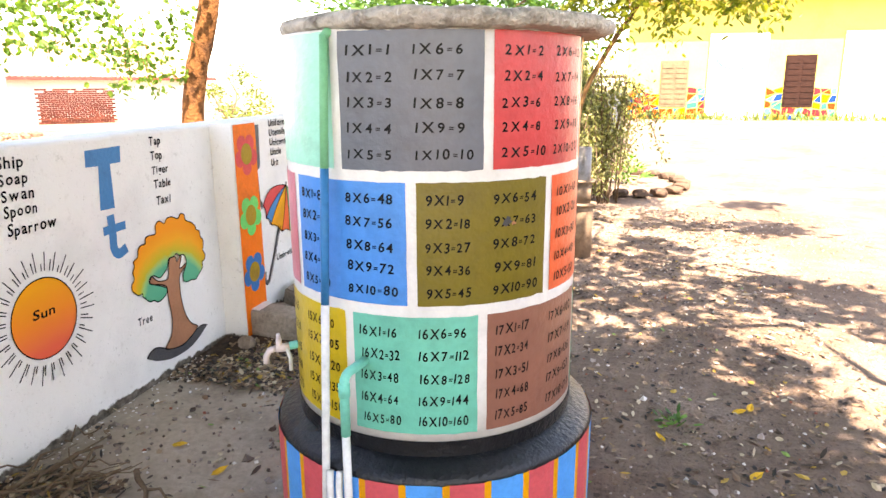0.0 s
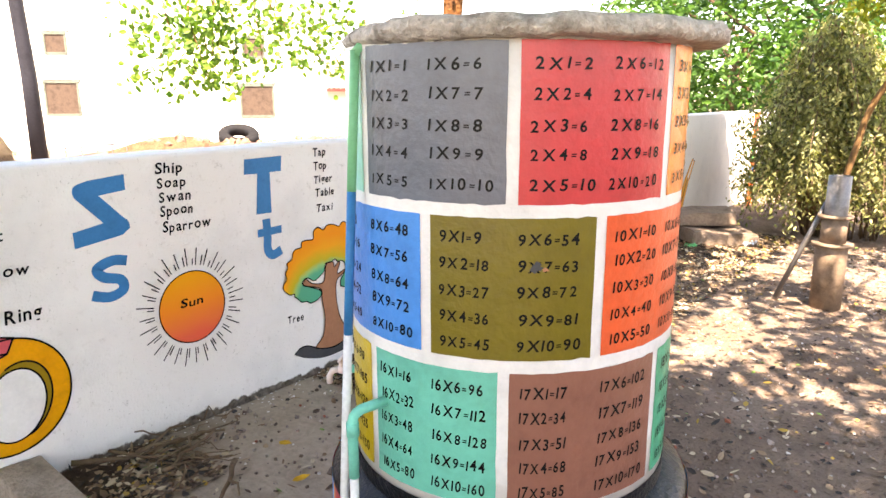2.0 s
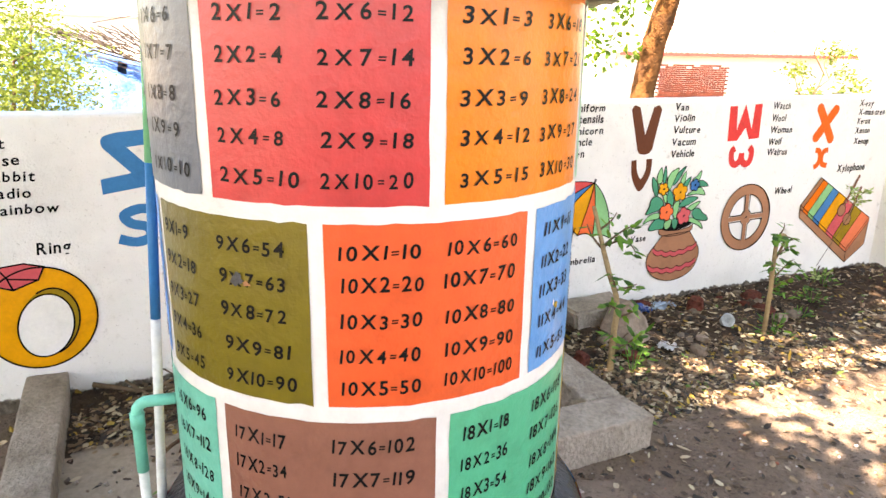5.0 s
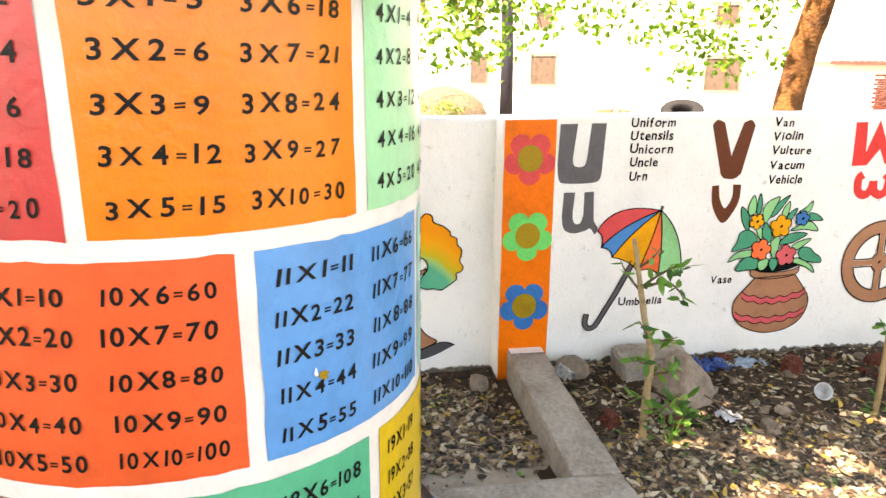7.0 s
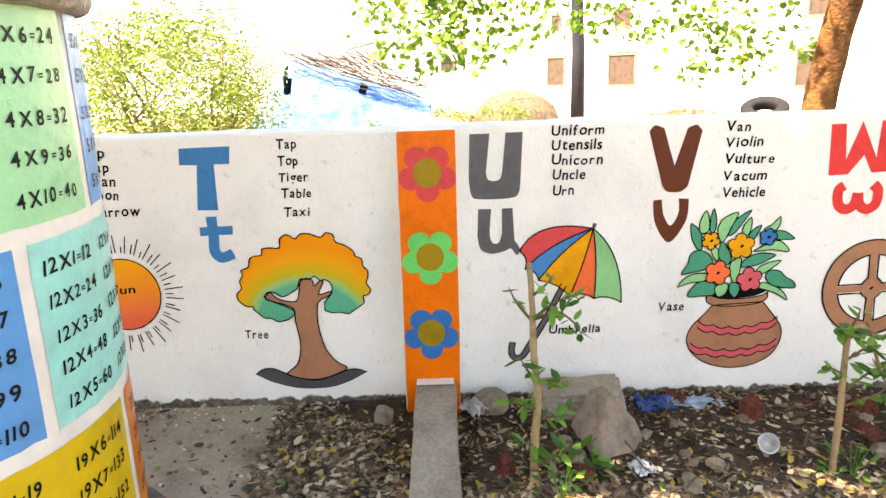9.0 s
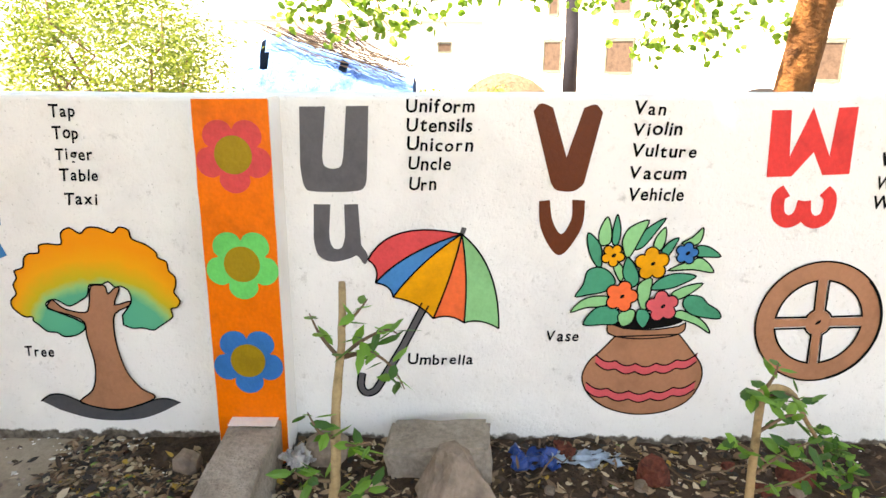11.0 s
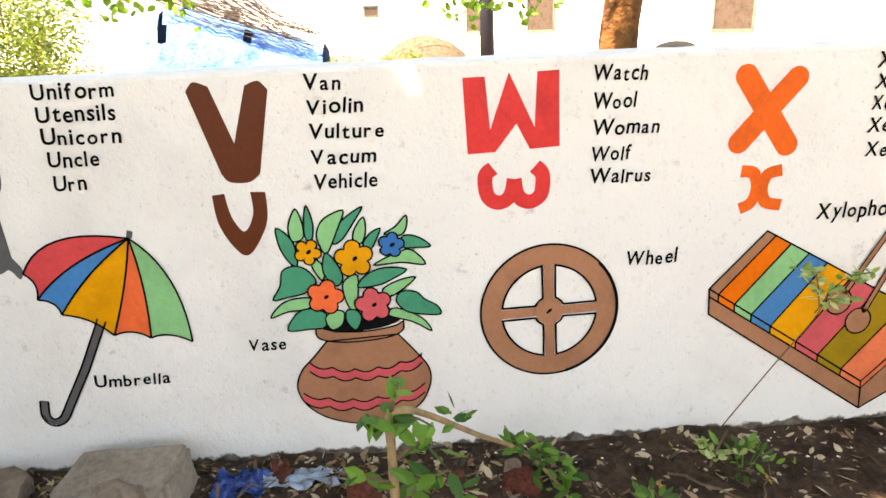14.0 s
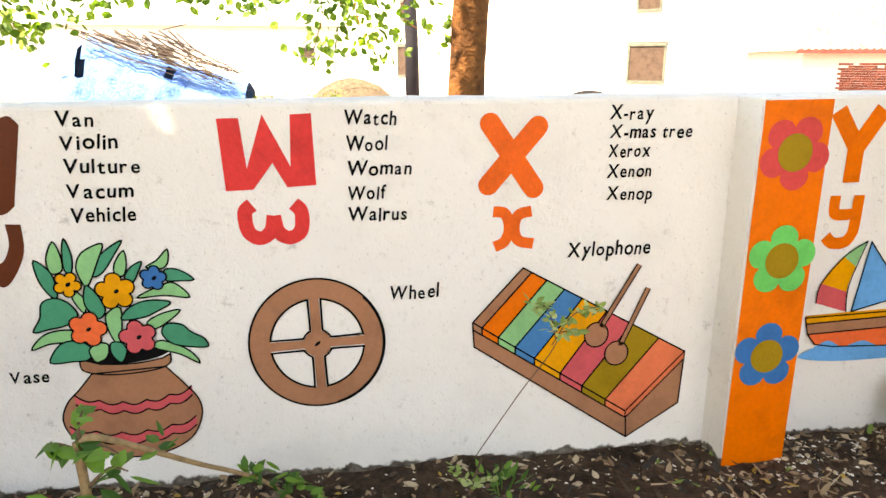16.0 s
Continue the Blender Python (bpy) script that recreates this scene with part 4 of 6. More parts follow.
def steps_of(lo, hi, fine):
    out, v = [], lo
    while v <= hi:
        out.append(v)
        v += fine
    step, a, b = fine, lo, hi
    left, right = [], []
    while b < 600:
        step *= 1.3
        a, b = a - step, b + step
        left.append(a), right.append(b)
    return left[::-1] + out + right


bm = bmesh.new()
gx, gy = steps_of(-2.8, 3.0, 0.05), steps_of(0.2, 9.0, 0.06)
grid = [[bm.verts.new((x, y, ground_z(x, y))) for y in gy] for x in gx]
for a, b in zip(grid, grid[1:]):
    for k in range(len(gy) - 1):
        bm.faces.new((a[k], b[k], b[k + 1], a[k + 1]))
tagged(link("ground", bm, M_SOIL, smooth=True), "bare dusty brown soil with grit", "ground", kind="structure")

# dark humus of the planting bed along the wall
M_HUMUS = surface("dark_bed_soil", (0.078, 0.050, 0.033), 0.95, 7.0, 0.35, 45, 1.0, depth=0.03, second=(0.016, 0.011, 0.008))
bm = bmesh.new()
rows = []
for i in range(25):
    x = -2.19 + 1.02 * i / 24
    row = []
    for k in range(121):
        y = 3.552 + 5.6 * k / 120
        edge = smooth_step(-1.62 + 0.16 * noise.noise(Vector((y * 1.4, 2, 0))), -1.20, x) + smooth_step(8.2, 9.0, y)
        row.append(bm.verts.new((x, y, ground_z(x, y) + 0.010 + 0.010 * noise.noise(Vector((x * 20, y * 20, 4))) - 0.045 * edge)))
    rows.append(row)
for a, b in zip(rows, rows[1:]):
    for k in range(120):
        bm.faces.new((a[k], b[k], b[k + 1], a[k + 1]))
tagged(link("planting_bed", bm, M_HUMUS, smooth=True), "dark crumbly soil of the bed along the wall", "soil", kind="structure")

# screed floor and kerbs of the washing place
M_SCREED = surface("dusty_cement_screed", (0.37, 0.305, 0.235), 0.9, 3.0, 0.2, 40, 0.6, depth=0.012, second=(0.22, 0.175, 0.13))
bm = bmesh.new()
n = 24
rows = []
for i in range(n + 1):
    x = -2.19 + 1.25 * i / n
    row = []
    for k in range(33):
        y = 1.40 + 1.98 * k / 32
        z = 0.032 + 0.008 * noise.noise(Vector((x * 3, y * 3, 8))) - 0.02 * smooth_step(-1.15, -0.95, x)
        row.append(bm.verts.new((x, y, z)))
    rows.append(row)
for a, b in zip(rows, rows[1:]):
    for k in range(32):
        bm.faces.new((a[k], b[k], b[k + 1], a[k + 1]))
tagged(link("washing_floor", bm, M_SCREED, smooth=True), "dusty grey cement floor of the washing place", "floor", kind="structure")

# mud and rotted leaves gathered in the floor's corners
for name_, x0_, x1_, y0_, y1_ in (("mud_patch", -2.19, -1.12, 2.62, 3.37), ("mud_patch", -2.19, -1.55, 1.41, 2.10)):
    bm = bmesh.new()
    rows = []
    for i in range(29):
        row = []
        for k in range(25):
            x, y = x0_ + (x1_ - x0_) * i / 28, y0_ + (y1_ - y0_) * k / 24
            cx, cy = (x - x0_) / (x1_ - x0_), (y1_ - y) / (y1_ - y0_) if y0_ > 2 else (y - y0_) / (y1_ - y0_)
            fall = 0.030 - 0.050 * (cx * 0.7 + cy * 0.9) + 0.016 * noise.noise(Vector((x * 6, y * 6, 3))) + 0.008 * noise.noise(Vector((x * 22, y * 22, 7)))
            row.append(bm.verts.new((x, y, 0.030 + max(-0.02, fall))))
        rows.append(row)
    for a, b in zip(rows, rows[1:]):
        for k in range(24):
            bm.faces.new((a[k], b[k], b[k + 1], a[k + 1]))
    tagged(link(name_, bm, M_HUMUS, smooth=True), "dark mud and rotted leaves on the cement floor", "mud")


def kerb(x0, x1, y0, y1, z0, z1, seed, label):
    """A worn cement kerb whose top falls from z0 to z1 along its length."""
    bm = bmesh.new()
    box(bm, x0, x1, y0, y1, -0.1, 1.0)
    bmesh.ops.subdivide_edges(bm, edges=bm.edges[:], cuts=9, use_grid_fill=True)
    long_x = x1 - x0 > y1 - y0
    for v in bm.verts:
        s = (v.co.x - x0) / (x1 - x0) if long_x else (v.co.y - y0) / (y1 - y0)
        top = z0 + (z1 - z0) * s
        v.co.z = -0.1 + (v.co.z + 0.1) / 1.1 * (top + 0.1)
        v.co += noise.noise_vector(v.co * 7 + Vector((seed, 0, 0))) * 0.006
    ob = link("kerb", bm, M_CONCRETE, smooth=False)
    mod = ob.modifiers.new("worn", "BEVEL")
    mod.width, mod.segments, mod.angle_limit = 0.010, 2, radians(40)
    return tagged(ob, label, "kerb", "kerbs of the washing place")


kerb_pier = kerb(-2.06, -1.10, 3.372, 3.545, 0.205, 0.150, 1, "worn grey cement kerb running out from the pier")
kerb(-1.098, -0.895, 2.86, 3.55, 0.150, 0.150, 5, "worn grey cement kerb ending at the tank plinth")
kerb(-2.19, -1.12, 1.245, 1.405, 0.165, 0.110, 9, "worn grey cement kerb against the painted wall")

# whitewash spilt over the kerb's end beside the pier
bm = bmesh.new()
tops = [(-2.052 + 0.055 * i / 3 + (0.012 * noise.noise(Vector((k, 5, 0))) if i == 3 else 0), 3.378 + 0.160 * k / 8) for i in range(4) for k in range(9)]
vs = [bm.verts.new((x, y, 0.2135 - 0.0575 * (x + 2.06))) for x, y in tops]
for i in range(3):
    for k in range(8):
        bm.faces.new((vs[i * 9 + k], vs[i * 9 + 9 + k], vs[i * 9 + 10 + k], vs[i * 9 + k + 1]))
part("whitewash", bm, M_WHITE, kerb_pier, "white paint on the kerb end")

# ---- water tank ----
TX, TY, TR = -0.6354, 2.2919, 0.4945
tank = thing("water_tank", (TX, TY, 0), "round cement water tank painted with coloured multiplication tables", "water tank")
bm = bmesh.new()
turned(bm, [(TR, 0.425), (TR + 0.001, 0.6), (TR, 1.0), (TR + 0.001, 1.4), (TR, 1.634)], 96, 0.0)
part("body", bm, M_TANKWHITE, tank, "white painted round tank wall", True)
bm = bmesh.new()
turned(bm, [(TR + 0.002, 0.30), (TR + 0.003, 0.428)], 96, 0.0, caps=False)
part("skirting", bm, M_TAR, tank, "black painted band", True)
bm = bmesh.new()
turned(bm, [(0.577, -0.08), (0.577, 0.25), (0.576, 0.325), (0.568, 0.345), (0.545, 0.357), (0.52, 0.368), (TR, 0.378)], 96, 0.004)
plinth = part("plinth", bm, M_TAR, tank, "round plinth with glossy black top", True)
a, k = 0.0, 0
seq = (("rose", 10.5), ("gold", 2.2), ("blue", 10.8), ("gold", 2.2))
while a < 359:
    c, w = seq[k % 4]
    w = min(w * 360 / 359.8, 360 - a)
    bm = bmesh.new()
    m = max(2, int(w / 2))
    vs = [[bm.verts.new(((0.5795 + 0.002 * noise.noise(Vector((i, z * 9, k)))) * math.cos(radians(a - 96.1 + w * i / m)), (0.5795) * math.sin(radians(a - 96.1 + w * i / m)), z + (0.006 * noise.noise(Vector((a + i, 4, 0))) if z > 0.3 else 0))) for z in (-0.06, 0.14, 0.328)] for i in range(m + 1)]
    for p, q in zip(vs, vs[1:]):
        for j in range(2):
            bm.faces.new((p[j], q[j], q[j + 1], p[j + 1]))
    part("painted_stripe", bm, PAINT[c], plinth, f"{'yellow' if c == 'gold' else 'red' if c == 'rose' else 'blue'} painted upright stripe", True)
    a, k = a + w, k + 1
# cover slab with a chipped edge
bm = bmesh.new()
n = 120
prof = ((0.30, 1.632), (0.46, 1.630), (0.520, 1.632), (0.536, 1.640), (0.541, 1.654), (0.537, 1.668), (0.524, 1.679), (0.48, 1.686), (0.25, 1.690))
rings = []
for r_, z in prof:
    ring = []
    for i in range(n):
        an = 2 * math.pi * i / n
        d = noise.noise(Vector((math.cos(an) * 6, math.sin(an) * 6, z * 20))) * 0.013 + noise.noise(Vector((math.cos(an) * 24, math.sin(an) * 24, z * 60))) * 0.008
        e = d if r_ > 0.5 else 0
        ring.append(bm.verts.new((0.048 + (r_ + e) * math.cos(an), 0.014 + (r_ + e) * math.sin(an), z + d * 0.6)))
    rings.append(ring)
for p, q in zip(rings, rings[1:]):
    for i in range(n):
        bm.faces.new((p[i], p[(i + 1) % n], q[(i + 1) % n], q[i]))
bm.faces.new(rings[0][::-1]), bm.faces.new(rings[-1])
part("cover_slab", bm, M_SLAB, tank, "rough grey cement cover slab with a chipped edge", True)


def on_tank(angle, z, lift):
    return lambda u, v: ((TR + lift) * math.cos(angle + u / TR), (TR + lift) * math.sin(angle + u / TR), z + v)


PITCH = 360 / 7
ROWS_Z = ((1.252, 1.628), (0.860, 1.220), (0.452, 0.826))
COLOURS = (("grey", "red", "amber", "lightgreen", "sky", "coral", "aqua"), ("blue", "olive", "coral", "sky", "paleaqua", "mint", "pink"), ("yellow", "mint", "brown", "green", "yellow", "amber", "red"))
START = (-107.8, -133.2, -157.0)
PER_CHAR = (0.0285, 0.0225, 0.0180)
for row in range(3):
    z0, z1 = ROWS_Z[row]
    for k in range(7):
        number = row * 7 + k + 1
        a0, a1 = START[row] + PITCH * k + 1.7, START[row] + PITCH * (k + 1) - 1.7
        if number == 16:
            a1 -= 3.7
        if number == 17:
            a0 -= 3.7
        bm = bmesh.new()
        nx, nz = 16, 6
        vs = []
        for i in range(nx + 1):
            col = []
            for j in range(nz + 1):
                ea = 0.35 * noise.noise(Vector((number, j * 1.3, i > 8))) if i in (0, nx) else 0
                ez = 0.004 * noise.noise(Vector((number * 3, i * 0.9, j > 3))) if j in (0, nz) else 0
                an = radians(a0 + (a1 - a0) * i / nx + ea)
                col.append(bm.verts.new(((TR + 0.0022) * math.cos(an), (TR + 0.0022) * math.sin(an), z0 + (z1 - z0) * j / nz + ez)))
            vs.append(col)
        for p, q in zip(vs, vs[1:]):
            for j in range(nz):
                bm.faces.new((p[j], q[j], q[j + 1], p[j + 1]))
        panel = part("painted_panel", bm, GLOSS[COLOURS[row][k]], tank, f"painted panel with the {number} times table", True)
        if a0 > 110 or a1 < -170:
            continue
        width = radians(a1 - a0) * TR
        for i in range(10):
            col, line = divmod(i, 5)
            body = f"{number}X{i + 1}={number * (i + 1)}"
            zz = z1 - (z1 - z0) * ((0.165, 0.175, 0.18)[row] + 0.187 * line)
            u0 = width * (0.065 if col == 0 else 0.540) + rng.uniform(-0.004, 0.004)
            w = min(len(body) * PER_CHAR[row] * (1.16 if col and row else 1.13 if number == 3 else 1.0), width * 0.405)
            bm = bmesh.new()
            lettering(bm, body, (0.0265, 0.0275, 0.0295)[row], w, on_tank(radians(a0) + u0 / TR, zz + rng.uniform(-0.003, 0.003), 0.0040), 0.06, seed=number, gap=0.34 if row == 0 else 0.22)
            part("painted_sum", bm, M_SUM, panel, f'black hand-painted sum "{body}"')

# scuffs in the panel paint
for an, z, su, sv, m, lab in ((-49.2, 1.100, 0.020, 0.014, PAINT["ash"], "dark smudge on the paint"), (-46.8, 1.094, 0.011, 0.007, PAINT["clay"], "dark smudge on the paint"), (35.1, 0.986, 0.012, 0.009, PAINT["mustard"], "yellow chip in the paint"), (33.4, 0.994, 0.005, 0.009, M_WHITE, "chip in the paint")):
    bm = bmesh.new()
    place = on_tank(radians(an), z, 0.0046)
    bm.faces.new([bm.verts.new(place(su * math.cos(a) * rng.uniform(0.45, 1.2), sv * math.sin(a) * rng.uniform(0.45, 1.2))) for a in (2 * math.pi * i / 15 for i in range(15))])
    part("scuff", bm, m, tank, lab)

# pipes on the tank
pipe = thing("water_pipe", (-0.839, 1.720, 0), "upright plastic pipe painted green, blue and white beside the tank", "pipe")
for z0, z1, m, lab in ((-0.02, 0.855, M_PIPEWHITE, "chipped white length"), (0.855, 1.255, PAINT["letterblue"], "blue painted length"), (1.255, 1.620, PAINT["pipegreen"], "green painted length")):
    bm = bmesh.new()
    tube(bm, [(0.026 * (z / 1.62), 0.096 * z / 1.62, z) for z in (z0, (z0 + z1) / 2, z1)], 0.0125, 14)
    part("pipe_length", bm, m, pipe, lab, True)
bm = bmesh.new()
tube(bm, [(0.026, 0.096, 1.612), (0.032, 0.105, 1.626), (0.05, 0.13, 1.628)], 0.0135, 12)
part("elbow", bm, PAINT["pipegreen"], pipe, "", True)
outlet = thing("outlet_pipe", (-0.747, 1.704, 0), "bent plastic outlet pipe painted mint and white", "pipe")
bm = bmesh.new()
tube(bm, [(0, 0, z) for z in (-0.02, 0.24, 0.475)], 0.0125, 14)
part("pipe_length", bm, M_PIPEWHITE, outlet, "white lower length", True)
bm = bmesh.new()
tube(bm, [(0, 0, 0.475), (0, 0, 0.640)] + [(0.010 * (1 - math.cos(a)) * 1.6, 0.034 * (1 - math.cos(a)), 0.640 + 0.034 * math.sin(a)) for a in (0.4, 0.8, 1.2, 1.57)] + [(0.032, 0.115, 0.676)], 0.0145, 14)
part("bend", bm, PAINT["mint"], outlet, "mint painted bend", True)
bm = bmesh.new()
tube(bm, [(0, 0, 0.600), (0, 0, 0.640)], 0.0175, 14)
part("socket", bm, PAINT["mint"], outlet, "", True)
union = thing("pipe_union", (-0.793, 1.700, 0), "old white plastic pipe stub on the plinth", "pipe")
for dx in (-0.012, 0.014):
    bm = bmesh.new()
    tube(bm, [(dx, 0, -0.02), (dx * 1.1, 0.005, 0.30), (dx * 1.2, 0.012, 0.345)], 0.011, 10)
    part("stub", bm, M_PIPEWHITE, union, "", True)

tap = thing("water_tap", (-1.085, 2.02, 0.60), "small pinkish plastic bib tap on the tank side", "tap")
dirn = Vector((-1.085 - TX, 2.02 - TY, 0)).normalized()
sdir = Vector((-dirn.y, dirn.x, 0))
bm = bmesh.new()
tube(bm, [-dirn * 0.09 + Vector((0, 0, 0.012)), dirn * 0.0 + Vector((0, 0, 0.004))], 0.014, 12)
part("stub", bm, PAINT["mint"], tap, "mint painted stub", True)
bm = bmesh.new()
tube(bm, [dirn * 0.0, dirn * 0.045], 0.015, 12)
tube(bm, [dirn * 0.045, dirn * 0.068 + Vector((0, 0, -0.006)), dirn * 0.080 + Vector((0, 0, -0.028)), dirn * 0.080 + Vector((0, 0, -0.052))], 0.011, 10)
part("spout", bm, M_TAP, tap, "", True)
bm = bmesh.new()
tube(bm, [dirn * 0.035, dirn * 0.035 + Vector((0, 0, 0.032))], 0.011, 10)
part("stem", bm, M_TAP, tap, "", True)
bm = bmesh.new()
tube(bm, [dirn * 0.035 + Vector((0, 0, 0.038)) - sdir * 0.026, dirn * 0.035 + Vector((0, 0, 0.038)) + sdir * 0.026], 0.008, 8)
part("handle", bm, M_TAP, tap, "", True)
bm = bmesh.new()
tube(bm, [dirn * 0.01 + sdir * 0.008, dirn * 0.0 + sdir * 0.03 + Vector((0, 0, -0.03)), sdir * 0.028 + Vector((0, 0, -0.075))], 0.007, 8)
part("hose_end", bm, M_PIPEWHITE, tap, "short white hose end", True)

# ---- shade tree behind the walk, whose crown darkens the wall and dapples the yard ----
def limb(bm, start, end, r0, r1, r, bend=0.15, n=6):
    a, b = Vector(start), Vector(end)
    d = b - a
    pts = [a + d * (k / n) + any_way(r) * (d.length * bend * 0.2 * math.sin(math.pi * k / n)) for k in range(n + 1)]
    tube(bm, pts, (r0, r1), 8)
    return pts


def shade_tree():
    r = random.Random(11)
    root = thing("shade_tree", (4.4, -0.6, 0), "broad leafy shade tree with a spreading crown over the yard", "tree")
    bm = bmesh.new()
    limb(bm, (0, 0, -0.2), (-0.1, 0.2, 3.2), 0.22, 0.15, r)
    tips = []
    for k in range(7):
        a = radians(360 * k / 7 + r.uniform(-10, 10))
        end = Vector((-2.4 + 3.6 * math.cos(a), 1.2 + 5.0 * math.sin(a), 4.6 + r.uniform(-0.3, 0.6)))
        tips += limb(bm, (-0.1, 0.2, 3.1), end, 0.045, 0.010, r, 1.2)
    part("trunk", bm, M_BARK, root, "", True)
    bm = bmesh.new()
    reach = math.cos(radians(SUN_EL)) / math.sin(radians(SUN_EL))
    sx, sy = -math.cos(radians(SUN_AZ)) * reach, math.sin(radians(SUN_AZ)) * reach
    step = 0.36
    for i in range(-11, 14):
        for k in range(-14, 28):
            # where this clump's shade falls in the yard
            gx_, gy_ = step * i + r.uniform(-0.12, 0.12), step * k + r.uniform(-0.12, 0.12)
            z = r.uniform(4.3, 5.4)
            if gx_ < -1.85 or math.hypot(gx_ - TX, gy_ - TY) < 1.35:
                thick = 1.0
            elif gx_ < -1.0 and gy_ < 6.2:
                thick = 0.78
            else:
                thick = 0.70 - 0.16 * smooth_step(3.0, 5.0, gy_) - 0.26 * smooth_step(5.4, 7.2, gy_) - 0.20 * smooth_step(0.4, 1.6, gx_)
            if gy_ > 8.0 and gx_ > -1.5:
                thick *= 0.3
            if thick == 1.0:
                leaves(bm, (gx_ - sx * z - 4.4, gy_ - sy * z + 0.6, z), (0.22, 0.22, 0.14), 165, 0.25, r, 0.62, 0.1, True)
                continue
            for dx in (-0.09, 0.09):
                for dy in (-0.09, 0.09):
                    broad = smooth_step(0.3, 1.2, gx_)
                    cover = 0.5 + (0.40 + 0.50 * broad) * noise.noise(Vector(((gx_ + dx) * 0.95 + 3.1, (gy_ + dy) * 1.25, 2.0))) + r.uniform(-1, 1) * (0.36 - 0.29 * broad)
                    if cover < thick:
                        leaves(bm, (gx_ + dx - sx * z - 4.4, gy_ + dy - sy * z + 0.6, z), (0.10, 0.10, 0.10), 20, 0.17, r, 0.62, 0.1, True)
    part("crown", bm, M_CANOPY, root)


shade_tree()


# ---- tree behind the wall ----
def wall_tree():
    r = random.Random(5)
    root = thing("tree", (-4.36, 6.24, 0), "brown-barked tree with hanging round leaves behind the wall", "tree")
    bm = bmesh.new()
    pts = [(0.0, -0.02, -0.2), (0.02, 0.0, 0.6), (0.06, 0.01, 1.25), (0.16, 0.01, 1.7), (0.34, 0.02, 2.3), (0.36, 0.02, 3.2), (0.2, 0.1, 4.4)]
    tube(bm, spline(pts, 6), (0.125, 0.085), 20)
    for v in bm.verts:
        v.co += noise.noise_vector(Vector((v.co.x * 14, v.co.y * 14, v.co.z * 3))) * 0.012
    part("trunk", bm, M_BARK, root, "", True)
    bm = bmesh.new()
    twigs = []
    for a, b in (((0.33, 0, 3.3), (0.1, -2.5, 3.0)), ((0.3, 0.0, 3.6), (0.2, -3.4, 3.2)), ((0.33, 0, 3.3), (0.1, -0.7, 2.9)), ((0.3, 0, 3.4), (0.3, 1.8, 3.4)), ((0.3, 0, 3.6), (1.0, -2.8, 3.5))):
        twigs += limb(bm, a, b, 0.035, 0.008, r, 0.6, 8)
    part("limb", bm, M_BARK, root, "", True)
    bm = bmesh.new()
    # drooping sprays: a twig with its leaves, in two hanging groups
    sprays = [(-0.05, -0.72, 1.85, 0.40, 46), (0.0, -0.55, 1.80, 0.36, 36), (0.05, -0.30, 1.82, 0.26, 34), (0.0, -0.85, 1.70, 0.26, 30), (0.0, -2.55, 1.85, 0.34, 40), (0.0, -2.40, 1.95, 0.30, 40), (-0.05, -2.72, 1.9, 0.36, 40), (-0.05, -2.62, 2.1, 0.10, 34), (0.0, -2.45, 2.2, 0.30, 60), (0.0, -2.62, 1.95, 0.40, 40), (0.0, -2.85, 2.2, 0.22, 50), (0.05, -0.62, 1.95, 0.42, 30), (0.0, -0.95, 2.05, 0.30, 44), (0.0, -1.12, 2.1, 0.35, 50),
              (0.1, -0.40, 2.15, 0.28, 40), (0.12, 0.05, 1.66, 0.16, 22), (0.0, -1.6, 2.25, 0.2, 40), (0.0, -2.0, 2.3, 0.22, 40), (0.1, -0.2, 2.2, 0.2, 30),
              (0.0, -3.20, 2.15, 0.34, 46), (-0.05, -3.05, 2.05, 0.42, 50), (0.05, -2.95, 1.90, 0.28, 44), (0.0, -2.75, 2.05, 0.40, 46), (-0.08, -2.30, 2.05, 0.42, 52), (0.0, -2.15, 2.15, 0.36, 46), (0.05, -1.85, 2.10, 0.32, 44), (0.0, -1.65, 1.98, 0.22, 36), (-0.05, -1.40, 2.08, 0.34, 44), (0.05, -2.5, 2.3, 0.28, 60), (-0.1, -2.0, 2.3, 0.20, 50), (0.0, -1.2, 2.25, 0.26, 44)]
    tw = bmesh.new()
    for x, y, z, drop_, count in sprays:
        line = spline([(x + r.uniform(-.1, .1), y + r.uniform(-.2, .2), 3.0), (x, y, z + 0.15), (x + r.uniform(-.05, .05), y + r.uniform(-.08, .08), z - drop_ * 0.5), (x + r.uniform(-.1, .1), y + r.uniform(-.15, .15), z - drop_)], 5)
        tube(tw, line, (0.005, 0.002), 5)
        for k in range(int(count * 1.3)):
            p = Vector(line[min(len(line) - 1, 5 + int((len(line) - 5) * k / (count * 1.3)))])
            leaves(bm, p, (0.06, 0.075, 0.05), 1, 0.060, r, 0.95, 0.5)
    tagged(part("twig", tw, M_BARK, root), kind="stuff")
    leaves(bm, (0.2, -0.5, 3.7), (0.9, 1.2, 0.45), 1500, 0.08, r, 0.9, 0.3)
    part("crown", bm, M_HANG, root)


wall_tree()


